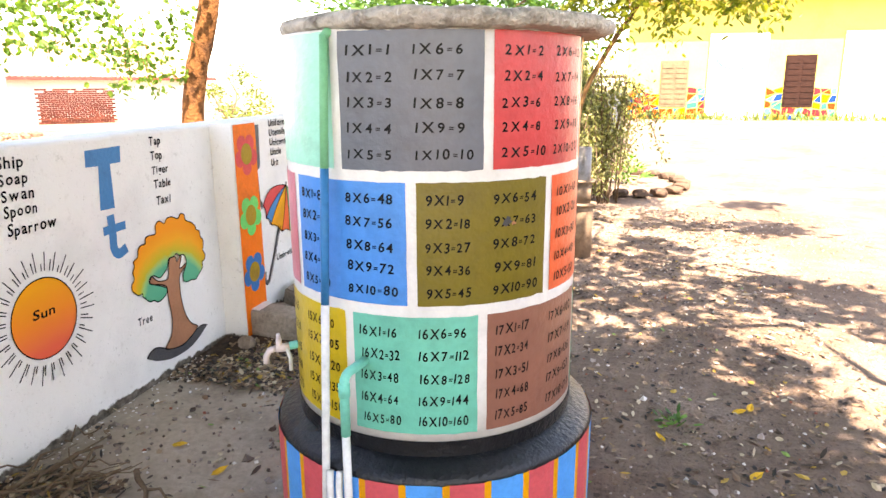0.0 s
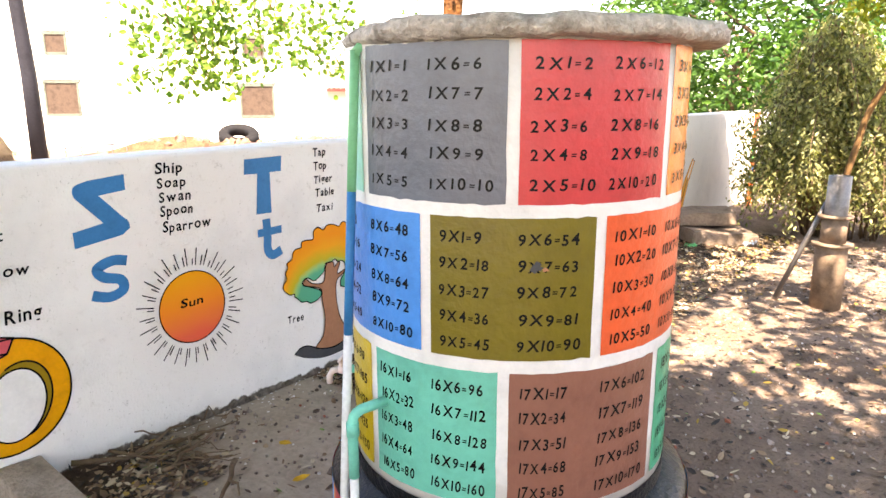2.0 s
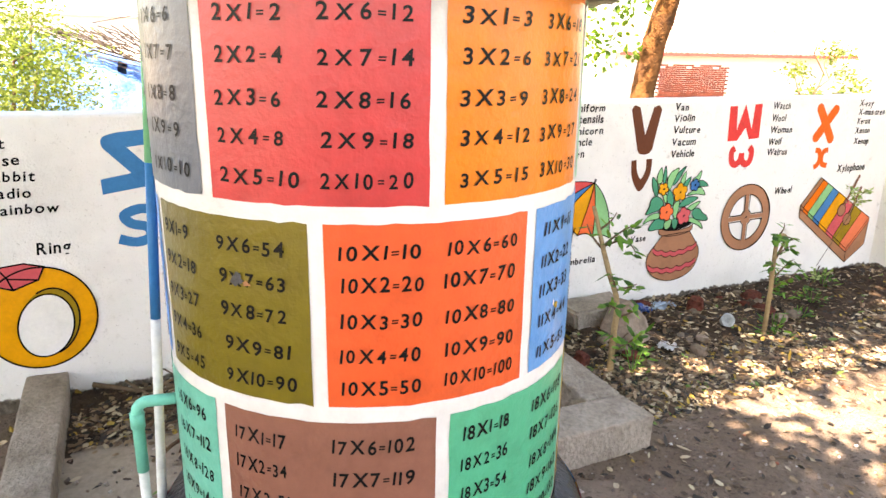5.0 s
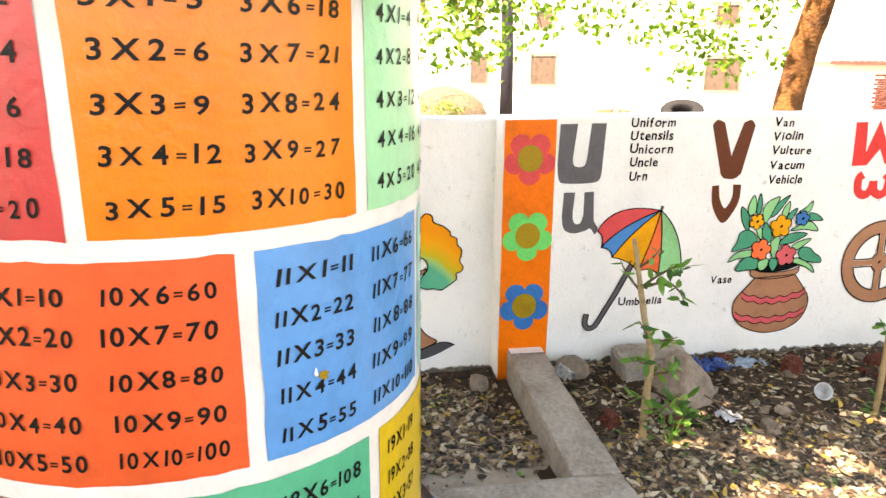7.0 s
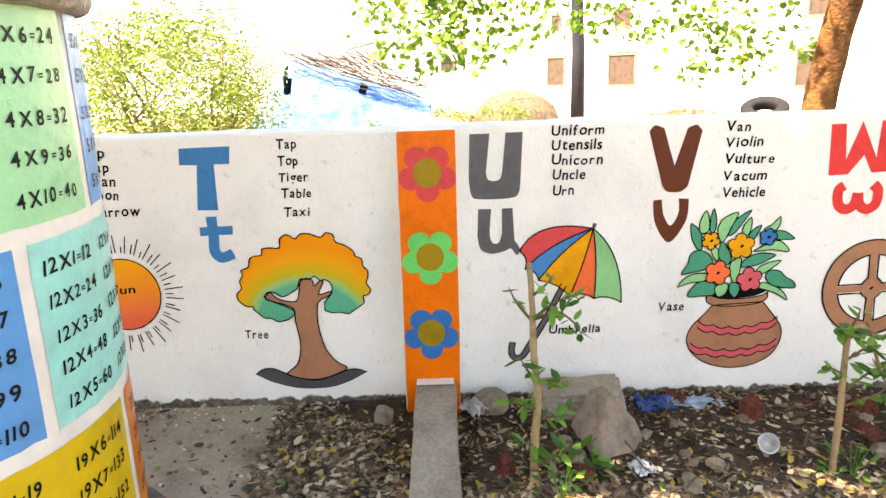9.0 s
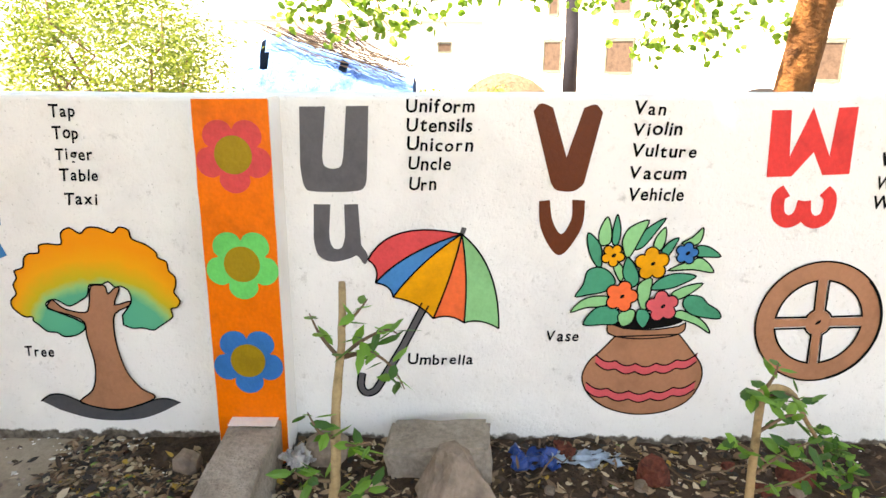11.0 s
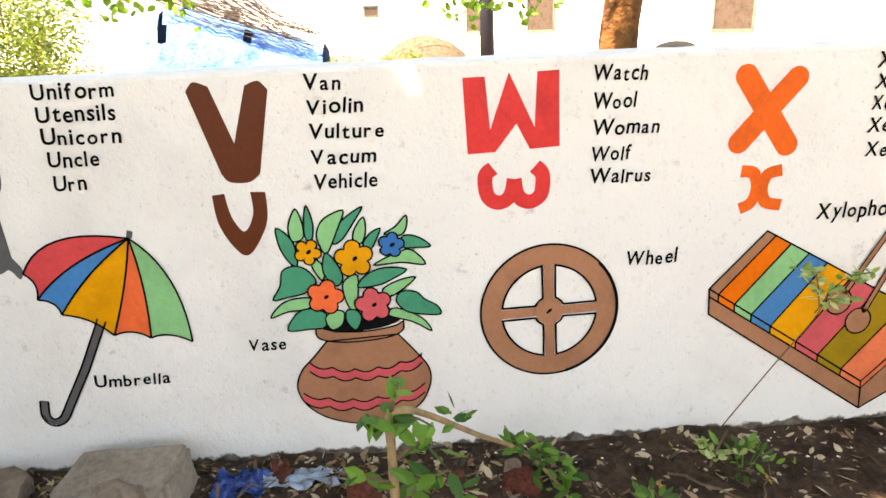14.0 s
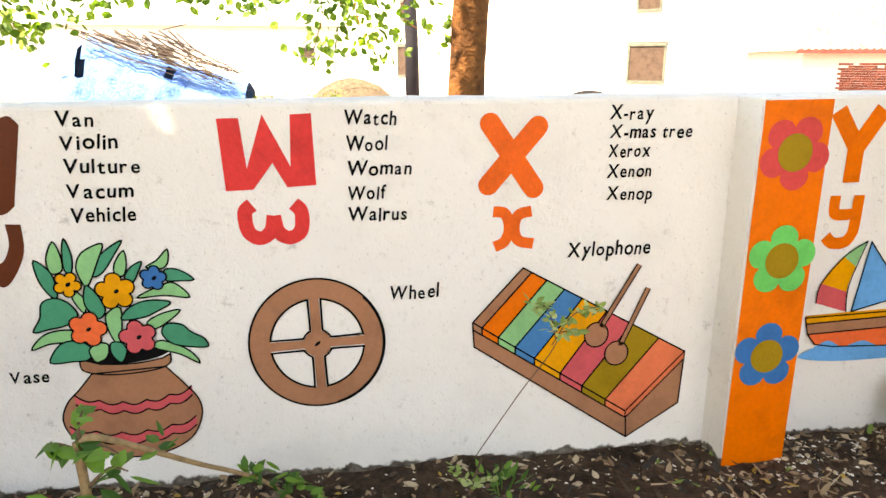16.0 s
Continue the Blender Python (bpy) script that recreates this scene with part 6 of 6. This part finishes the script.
tube(bm, spline([(0.05, -0.1, 3.9), (0.0, -2.5, 3.0), (-0.5, -6, 2.2)], 8), 0.014, 5)
part("wire", bm, M_POLE, pole)

tiled = thing("tiled_house", (-27.5, 25.0, -0.65), "pale house with a red tiled roof", "house", turn=-12)
tiled.scale = (1.45, 1.45, 1.45)
bm = bmesh.new()
box(bm, -5, 0, -0.2, 8.5, -0.3, 1.86)
part("wall", bm, M_PLASTER, tiled)
bm = bmesh.new()
vs = [bm.verts.new(p) for p in ((0.55, -0.6, 1.80), (0.55, 8.9, 1.80), (-2.5, 8.9, 3.30), (-2.5, 2.0, 3.30), (-5.5, -0.6, 1.80), (-5.5, 8.9, 1.80))]
bm.faces.new((vs[0], vs[1], vs[2], vs[3])), bm.faces.new((vs[3], vs[2], vs[5], vs[4])), bm.faces.new((vs[0], vs[3], vs[4])), bm.faces.new((vs[1], vs[5], vs[2])), bm.faces.new((vs[0], vs[4], vs[5], vs[1]))
roof = part("roof", bm, M_TILE, tiled, "red clay tiled roof")
for j in range(13):
    bm = bmesh.new()
    x = 0.56 - 0.235 * j
    z = 1.80 + (0.55 - x) * 0.4918 + 0.02
    for k in range(48):
        y = -0.6 + 0.198 * k
        if y < -0.7 + 0.208 * j:
            continue
        tube(bm, [(x, y + 0.1, z), (x - 0.26, y + 0.1, z + 0.128)], 0.055, 6)
    part("tile_course", bm, M_TILE, roof, "course of red clay roof tiles")
bm = bmesh.new()
box(bm, 0.50, 0.58, -0.6, 8.9, 1.72, 1.82, 0.01)
part("eaves_board", bm, surface("red_eaves_paint", (0.32, 0.06, 0.05), 0.8, 4, 0.2, 30, 0.2), roof)

stack = thing("haystack", (-18.6, 5.65, 0), "rounded stack of dry straw", "haystack")
bm = bmesh.new()
turned(bm, [(1.25, -0.1), (1.2, 0.25), (1.0, 0.6), (0.7, 0.85), (0.34, 1.0), (0.05, 1.06)], 48, 0.10)
part("straw", bm, M_THATCH, stack, "", True)
bm = bmesh.new()
for k in range(1500):
    a, q = rng.uniform(0, 6.28), rng.random() ** 0.5
    z = 1.04 - 0.8 * q ** 2.0
    p = Vector((1.2 * q * math.cos(a), 1.2 * q * math.sin(a), z + 0.02))
    leaf(bm, p, Vector((math.cos(a), math.sin(a), -0.5)) + any_way(rng) * 0.6, any_way(rng, 0.1), 0.22, 0.008)
part("loose_straw", bm, M_THATCH, stack)

# rubble heap with the tyre
rub = tagged(link("rubble_mound", turned(bmesh.new(), [(2.4, -0.1), (1.9, 0.18), (1.2, 0.36), (0.5, 0.44), (0.1, 0.46)], 40, 0.25), surface("orange_rubble", (0.17, 0.080, 0.045), 0.95, 5, 0.3, 20, 1.0, depth=0.05)), "heap of orange stony rubble", "rubble")
rub.matrix_basis = pose(-14.1, 10.3, 0)
rub2 = tagged(link("rubble_mound", turned(bmesh.new(), [(1.7, -0.1), (1.3, 0.32), (0.7, 0.54), (0.25, 0.62), (0.05, 0.63)], 40, 0.25), surface("orange_earth", (0.17, 0.078, 0.042), 0.95, 5, 0.3, 20, 1.0, depth=0.05)), "heap of orange earth", "rubble")
rub2.matrix_basis = pose(-14.4, 8.95, 0)
bm = bmesh.new()
rr = random.Random(61)
for k in range(150):
    at, size = (-13.4 + rr.gauss(0, 0.5), rr.uniform(7.8, 14.5)), rr.uniform(0.05, 0.14)
    top = max(0.66 * smooth_step(1.7, 0.2, math.hypot(at[0] + 14.4, at[1] - 8.95)), 0.44 * smooth_step(2.4, 0.4, math.hypot(at[0] + 14.1, at[1] - 10.3)), 0.40 * smooth_step(2.2, 0.3, abs(at[1] - 12.6)))
    made = bmesh.ops.create_icosphere(bm, subdivisions=1, radius=size)["verts"]
    for v in made:
        v.co = v.co * (1 + 0.35 * noise.noise(v.co * 14 + Vector((k, 0, 0)))) + Vector((at[0], at[1], top))
tagged(link("rubble", bm, surface("broken_brick_stone", (0.22, 0.13, 0.09), 0.95, 6, 0.4, 30, 0.6)), "broken brick and stone rubble behind the wall", "rubble", kind="stuff")
bank = tagged(link("rubble_mound", turned(bmesh.new(), [(2.6, -0.1), (1.9, 0.16), (1.0, 0.36), (0.2, 0.42)], 40, 0.25, seed=4), surface("grey_rubble", (0.24, 0.16, 0.12), 0.95, 5, 0.3, 20, 1.0, depth=0.05)), "low bank of grey stony rubble", "rubble")
bank.matrix_basis = pose(-13.8, 12.7, 0)
tyre = thing("tyre", (-14.2, 10.55, 0.565), "old black truck tyre lying on the rubble", "tyre")
bm = bmesh.new()
R0, r0 = 0.36, 0.13
ringv = [[bm.verts.new(((R0 + r0 * max(-1, min(1, 1.2 * math.cos(b)))) * math.cos(a), (R0 + r0 * max(-1, min(1, 1.2 * math.cos(b)))) * math.sin(a), r0 * max(-0.9, min(0.9, 1.3 * math.sin(b))))) for b in (2 * math.pi * j / 14 for j in range(14))] for a in (2 * math.pi * i / 40 for i in range(40))]
for i in range(40):
    for j in range(14):
        bm.faces.new((ringv[i][j], ringv[(i + 1) % 40][j], ringv[(i + 1) % 40][(j + 1) % 14], ringv[i][(j + 1) % 14]))
bmesh.ops.rotate(bm, verts=bm.verts, matrix=Euler((radians(12), radians(22), 0)).to_matrix())
part("casing", bm, M_RUBBER, tyre, "", True)

# brick remnant and stones behind the wall
ruin = thing("brick_ruin", (-22.35, 24.25, 0), "broken remnant of an old red brick wall", "wall", turn=-47.9)
brick_me = None
for j in range(17):
    for k in range(13):
        if j > 14 and (k * 7 + j) % 5 == 0:
            continue
        y = -1.43 + 0.22 * k + (0.11 if j % 2 else 0)
        if brick_me is None:
            bm = bmesh.new()
            box(bm, -0.11, 0.11, 0.006, 0.214, 0.005, 0.080)
            brick = part("brick", bm, surface("old_dark_brick", (0.085, 0.024, 0.016), 0.95, 9, 0.25, 50, 0.5, per_object=0.35), ruin)
            brick_me = brick.data
        else:
            brick = new("brick", brick_me)
            brick.parent = ruin
        brick.matrix_basis = pose(rng.uniform(-0.012, 0.012), y, 0.085 * j, 0, 0, rng.uniform(-3, 3))
heap = thing("stone_heap", (-4.9, 6.0, 0), "heap of pale broken stones behind the wall", "stones", kind="stuff")
bm = bmesh.new()
for k in range(220):
    s = rng.uniform(0.03, 0.075)
    p = Vector((rng.gauss(-0.5, 0.35), rng.gauss(-0.1, 0.75), 0))
    p.z = max(0.1, 0.97 - 0.5 * abs(p.x + 0.5) - 0.12 * abs(p.y)) * rng.uniform(0.85, 1.03)
    sb = stone((s, s, s * 0.8), k, 1, 0.5, 1)
    vmap = {v: bm.verts.new(v.co + p) for v in sb.verts}
    for f in sb.faces:
        bm.faces.new([vmap[v] for v in f.verts])
    sb.free()
turned(bm, [(1.1, -0.1), (0.8, 0.5), (0.45, 0.85), (0.1, 0.9)], 24, 0.1, (-0.5, -0.1))
part("stones", bm, surface("pale_pink_stone", (0.50, 0.36, 0.31), 0.9, 6, 0.25, 40, 0.5), heap)

# blue tarpaulin hut
hut = thing("tarpaulin_hut", (-16.6, 1.10, 0), "low hut covered with a torn blue tarpaulin and sticks", "hut")
bm = bmesh.new()
cols = []
for i in range(49):
    y = -2.3 + 4.5 * i / 48
    top = 1.96 - 0.285 * (y + 1.2) if y > -1.2 else 1.96 - 1.5 * (-1.2 - y)
    prof = [(1.05, 0.0), (0.98, 0.35 * top), (0.88, 0.60 * top), (0.70, 0.78 * top), (0.45, 0.92 * top), (0.0, top), (-0.9, 0.8 * top), (-1.3, 0.0)]
    cols.append([bm.verts.new((a + 0.10 * noise.noise(Vector((i * 0.45, b * 3, 0))), y + 0.06 * noise.noise(Vector((i, b * 5, 3))), b + 0.10 * noise.noise(Vector((i * 0.4, b * 2, 9))) + 0.05 * noise.noise(Vector((i * 1.7, b * 6, 2))))) for a, b in prof])
for i, (a, b) in enumerate(zip(cols, cols[1:])):
    for k in range(7):
        if (i, k) in ((11, 2), (11, 3), (12, 2), (30, 3), (31, 3)):
            continue
        bm.faces.new((a[k], b[k], b[k + 1], a[k + 1]))
part("tarpaulin", bm, M_TARP, hut, "torn blue tarpaulin", True)
M_STICK = surface("weathered_stick", (0.075, 0.06, 0.05), 0.9, 9, 0.4, 40, 0.4, second=(0.02, 0.016, 0.014))
for k in range(36):
    bm = bmesh.new()
    f = k / 35
    y0, z0 = -1.25 + 2.1 * f + rng.uniform(-.1, .1), 2.04 + rng.uniform(-.12, .12) - 0.06 * f
    y1, z1 = 2.15 + rng.uniform(-.7, .35), 1.02 + rng.uniform(-.15, .30)
    bow = rng.uniform(0.02, 0.22) * (1 if k % 4 else -0.4)
    tube(bm, spline([(0.55 + rng.uniform(-.25, .25), y0, z0), (0.75 + rng.uniform(-.2, .2), y0 + (y1 - y0) * 0.4, z0 + (z1 - z0) * 0.4 - bow), (0.95, y1, z1)], 4), (rng.uniform(0.009, 0.020), 0.006), 6)
    part("stick", bm, M_STICK, hut, "bent grey stick laid on the roof", True)

# ---- litter ----
M_LITTER = litter_mat("dry_leaf_litter", [(0.0, (0.065, 0.040, 0.025)), (0.2, (0.17, 0.105, 0.060)), (0.42, (0.29, 0.20, 0.12)), (0.58, (0.028, 0.021, 0.016)), (0.78, (0.46, 0.37, 0.25)), (0.94, (0.42, 0.27, 0.05)), (0.985, (0.14, 0.24, 0.05))])
bm = bmesh.new()
lr = random.Random(50)
count = 0
while count < 33000:
    x, y = lr.uniform(-2.18, 1.3), lr.uniform(0.9, 8.5)
    bed = x < -1.05 and y > 3.55
    corner = x < -1.35 and 2.75 < y < 3.37 or (x < -1.7 and 1.4 < y < 1.9)
    if math.hypot(x - TX, y - TY) < 0.6 or lr.random() > ((0.42 if 5.25 < y < 6.65 else 1.0) if bed else 0.8 if corner else 0.012 if (x < -1.0 and y < 3.4) else 0.05):
        continue
    z = max(ground_z(x, y), 0.036 if (x < -1.0 and 1.42 < y < 3.36) else -1) + 0.006
    w = any_way(lr, 0.18)
    leaf(bm, Vector((x, y, z)), w, w.cross(Vector((0, 0, 1)) + any_way(lr) * 0.5), lr.uniform(0.016, 0.050) * (1.55 if lr.random() < 0.22 else 1.0), lr.uniform(0.006, 0.016), lr.uniform(-0.4, 0.5))
    count += 1
tagged(link("leaf_litter", bm, M_LITTER), "scattered dry brown leaves on the soil", "leaves", kind="stuff")
M_GRIT = litter_mat("grit", [(0.0, (0.12, 0.085, 0.065)), (0.35, (0.22, 0.17, 0.14)), (0.7, (0.36, 0.30, 0.26)), (0.9, (0.6, 0.57, 0.52)), (0.96, (0.28, 0.09, 0.05))])
bm = bmesh.new()
for k in range(9000):
    x, y = lr.uniform(-2.15, 2.4), lr.uniform(1.0, 8.5)
    if math.hypot(x - TX, y - TY) < 0.6:
        continue
    s = lr.uniform(0.004, 0.012) * (2.2 if lr.random() < 0.04 else 1)
    z = max(ground_z(x, y), 0.034 if (x < -1.0 and 1.42 < y < 3.36) else -1)
    q = Euler((lr.random() * 6, lr.random() * 6, lr.random() * 6)).to_matrix()
    vs = [bm.verts.new(Vector((x, y, z)) + q @ Vector(c) * s) for c in ((1, 0, 0), (-1, 0.2, 0), (0, 1, 0), (0.1, -1, 0), (0, 0, 0.8), (0, 0.1, -0.8))]
    for a, b, c in ((0, 2, 4), (2, 1, 4), (1, 3, 4), (3, 0, 4), (2, 0, 5), (1, 2, 5), (3, 1, 5), (0, 3, 5)):
        bm.faces.new((vs[a], vs[b], vs[c]))
tagged(link("grit", bm, M_GRIT), "small pebbles and crumbs of brick on the soil", "pebbles", kind="stuff")


def twig(at, turn, length, r0, seed):
    r = random.Random(seed)
    bm = bmesh.new()
    pts = [(length * (k / 6 - 0.5), r.gauss(0, 0.02) * length, 0.012 + r0 + abs(r.gauss(0, 0.02))) for k in range(7)]
    tube(bm, pts, (r0, r0 * 0.5), 7)
    if length > 0.3:
        k = pts[3]
        tube(bm, [k, (k[0] + length * 0.15, k[1] + length * 0.12, k[2] + 0.02), (k[0] + length * 0.3, k[1] + length * 0.16, k[2])], (r0 * 0.6, r0 * 0.3), 6)
    ob = link("fallen_twig", bm, M_TWIG, smooth=True)
    ob.matrix_basis = pose(*at, 0, 0, turn)
    return tagged(ob, "dry brown fallen twig", "twig", "twigs by the wall")


twig((-2.06, 1.78, 0.04), 74, 0.60, 0.012, 1)
twig((-1.90, 1.86, 0.05), 118, 0.34, 0.011, 2)
twig((-1.93, 1.76, 0.06), 35, 0.46, 0.007, 3)
twig((-1.60, 1.83, 0.03), -44, 0.34, 0.012, 4)
twig((-2.02, 1.95, 0.03), 95, 0.45, 0.006, 5)
for k in range(14):
    twig((-1.95 + lr.gauss(0, 0.12), 1.82 + lr.gauss(0, 0.12), 0.03 + lr.random() * 0.03), lr.uniform(0, 180), lr.uniform(0.12, 0.30), lr.uniform(0.003, 0.006), 60 + k)
for k in range(18):
    twig((lr.uniform(-2.05, -1.2), lr.uniform(3.7, 6.5), 0.06), lr.uniform(0, 180), lr.uniform(0.1, 0.3), 0.004, 90 + k)


def plastic(at, size, colour, seed, label, turn=0):
    bm = bmesh.new()
    n = 22
    g = [[bm.verts.new((size[0] * (i / n - 0.5) + 0.012 * noise.noise(Vector((i * 0.4, j * 0.4, seed))), size[1] * (j / n - 0.5) + 0.02 * noise.noise(Vector((j * 0.4, seed, i * 0.4))), size[2] * (0.45 + 0.8 * noise.noise(Vector((i * 0.22 + seed * 5, j * 0.22, 0))) + 0.25 * noise.noise(Vector((i * 0.7, j * 0.7, seed)))))) for j in range(n + 1)] for i in range(n + 1)]
    for a, b in zip(g, g[1:]):
        for j in range(n):
            bm.faces.new((a[j], b[j], b[j + 1], a[j + 1]))
    ob = link("plastic_scrap", bm, surface(f"plastic_{seed}", colour, 0.3, 9, 0.2, 30, 0.3, shine=0.5), smooth=True)
    ob.matrix_basis = pose(*at, 0, 0, turn)
    return tagged(ob, label, "litter")


plastic((-2.04, 4.42, 0.05), (0.11, 0.16, 0.05), (0.012, 0.06, 0.26), 1, "crumpled blue plastic bag at the wall foot")
plastic((-2.06, 4.60, 0.05), (0.08, 0.24, 0.035), (0.28, 0.36, 0.44), 2, "crumpled clear plastic sheet at the wall foot")
plastic((-1.55, 4.22, 0.06), (0.09, 0.07, 0.03), (0.6, 0.6, 0.62), 3, "crumpled silver wrapper in the litter", 20)
plastic((-1.95, 3.62, 0.10), (0.10, 0.08, 0.05), (0.5, 0.48, 0.46), 4, "crumpled foil wrapper on the stones", 50)
plastic((-1.75, 7.25, 0.03), (0.10, 0.08, 0.05), (0.1, 0.55, 0.2), 5, "green plastic scrap on the soil", 50)
plastic((-1.35, 7.75, 0.03), (0.14, 0.12, 0.06), (0.6, 0.68, 0.78), 6, "pale plastic bag on the soil", 50)

# splashes of white paint along the wall foot
bm = bmesh.new()
for k in range(1300):
    y = lr.uniform(1.4, 8.0) if k < 620 else lr.gauss(7.15, 0.28)
    x = WALL_X + 0.01 + abs(lr.gauss(0, 0.10 if k < 420 else 0.16))
    if 3.28 < y < 3.55 or 1.24 < y < 1.42:
        continue
    s = lr.uniform(0.002, 0.007) * (1.8 if lr.random() < 0.08 else 1)
    z = max(ground_z(x, y), 0.036 if (x < -1.0 and 1.42 < y < 3.36) else -1) + 0.009
    vs = [bm.verts.new((x + s * math.cos(a) * lr.uniform(0.6, 1.3), y + s * math.sin(a) * lr.uniform(0.6, 1.3), z)) for a in (6.283 * i / 7 for i in range(7))]
    bm.faces.new(vs)
tagged(link("paint_splashes", bm, M_WHITE), "specks of spilt white paint on the soil", "paint", kind="stuff")

# ---- weeds and fresh leaves ----
def weed(at, size, count, seed, label, leaf_len=0.05):
    r = random.Random(seed)
    root = thing("weed", at, label, "weed", "weeds in the bed")
    bm = bmesh.new()
    for k in range(count):
        a = r.uniform(0, 6.28)
        q = r.random()
        p = Vector((size[0] * q * math.cos(a), size[0] * q * math.sin(a), size[1] * r.uniform(0.1, 1.0) * (1 - 0.5 * q)))
        w = Vector((math.cos(a), math.sin(a), r.uniform(-0.2, 0.9)))
        leaf(bm, p, w, w.cross(Vector((0, 0, 1)) + any_way(r) * 0.5), leaf_len * r.uniform(0.6, 1.2), leaf_len * 0.2, 0.2)
    for k in range(6):
        a = r.uniform(0, 6.28)
        tube(bm, [(0, 0, -0.02), (size[0] * 0.5 * math.cos(a), size[0] * 0.5 * math.sin(a), size[1] * 0.8)], (0.003, 0.0015), 5)
    part("foliage", bm, M_SAP, root)


weed((-1.62, 5.32, 0.03), (0.06, 0.10), 16, 1, "dark green leafy weed in the bed")
weed((-1.78, 5.62, 0.03), (0.10, 0.12), 40, 2, "small green weed near the wall")
weed((-1.98, 5.98, 0.03), (0.10, 0.14), 36, 3, "small green weed against the wall foot")
weed((-1.60, 4.06, 0.03), (0.08, 0.06), 26, 4, "grassy tuft beside the large stone", 0.06)
weed((-1.52, 4.98, 0.03), (0.08, 0.14), 26, 5, "green weed at the foot of the stump")
weed((-1.44, 3.90, 0.03), (0.09, 0.16), 30, 6, "green weed at the foot of the sapling")
weed((0.30, 2.95, 0.0), (0.085, 0.04), 26, 7, "fallen green leafy sprig on the soil", 0.055)
weed((-1.19, 2.30, 0.0), (0.07, 0.10), 14, 8, "green blades of grass beside the plinth", 0.08)
M_YLEAF = surface("yellow_dead_leaf", (0.55, 0.33, 0.03), 0.7, 20, 0.2, 60, 0.2)
for x, y, a in ((0.556, 3.114, 20), (0.631, 3.133, 70), (0.245, 2.772, 120), (0.54, 2.54, 40), (-1.74, 2.18, 10), (-1.45, 2.02, 60)):
    bm = bmesh.new()
    leaf(bm, Vector((0, 0, 0.008)), Vector((1, 0, 0.15)), Vector((0, 1, 0.2)), 0.075, 0.018, 0.5)
    ob = tagged(link("fallen_leaf", bm, M_YLEAF), "yellow fallen leaf on the soil", "leaf", "yellow leaves on the soil")
    ob.matrix_basis = pose(x, y, max(ground_z(x, y), 0.034 if x < -1 else -1), 0, 0, a)

# stone border of a planting ring by the brushwood
M_RINGSTONE = surface("dark_earthy_stone", (0.11, 0.075, 0.055), 0.95, 7, 0.3, 40, 0.5)
for k in range(18):
    a = 2 * math.pi * k / 18
    boulder((0.15 + 0.75 * math.cos(a), 10.6 + 1.2 * math.sin(a), 0.05 + ground_z(0.2, 10.6)), (0.15, 0.12, 0.065), 300 + k, "dark stone bordering a planting ring", M_RINGSTONE, 20 * k)
weed((0.1, 10.6, 0.02), (0.35, 0.5), 160, 9, "green plant inside the stone ring", 0.12)

# pale house far behind the tarpaulin
far_house = thing("far_house", (-30.0, 0.0, 0), "pale plastered house in the distance", "house")
bm = bmesh.new()
box(bm, -5, 0, -14, 7.5, -0.3, 2.9)
part("wall", bm, M_PLASTER, far_house)
bm = bmesh.new()
box(bm, -5.4, 0.4, -14.4, 7.9, 2.9, 3.1, 0.02)
part("roof", bm, M_PLASTER, far_house)
for y in (3.67, -2.0):
    window(far_house, y, y + 0.5, 1.7, 2.0)

# iron railing in front of the village house
rail = thing("iron_railing", (-13.0, 5.67, 0), "low grey iron railing before the house", "railing")
for z in (0.36, 0.60):
    bm = bmesh.new()
    tube(bm, [(0, 0, z - 0.02), (0, 1.45, z + 0.03)], 0.014, 6)
    part("rail", bm, M_METAL, rail)
for k in range(6):
    bm = bmesh.new()
    tube(bm, [(0, 0.29 * k, -0.1), (0, 0.29 * k, 0.62)], 0.012, 6)
    part("post", bm, M_METAL, rail)

# crushed disposable cup lying in the litter
cup = thing("plastic_cup", (-1.67, 4.74, 0.085), "crushed pale plastic cup lying in the leaf litter", "cup", turn=25)
bm = bmesh.new()
turned(bm, [(0.024, 0.0), (0.030, 0.03), (0.036, 0.062), (0.039, 0.066), (0.036, 0.066), (0.028, 0.03), (0.022, 0.004)], 20, 0.003)
bmesh.ops.rotate(bm, verts=bm.verts, matrix=Euler((radians(62), 0, radians(40))).to_matrix())
part("wall", bm, surface("dirty_clear_plastic", (0.52, 0.53, 0.52), 0.3, 20, 0.2, 40, 0.2, shine=0.5), cup, "", True)
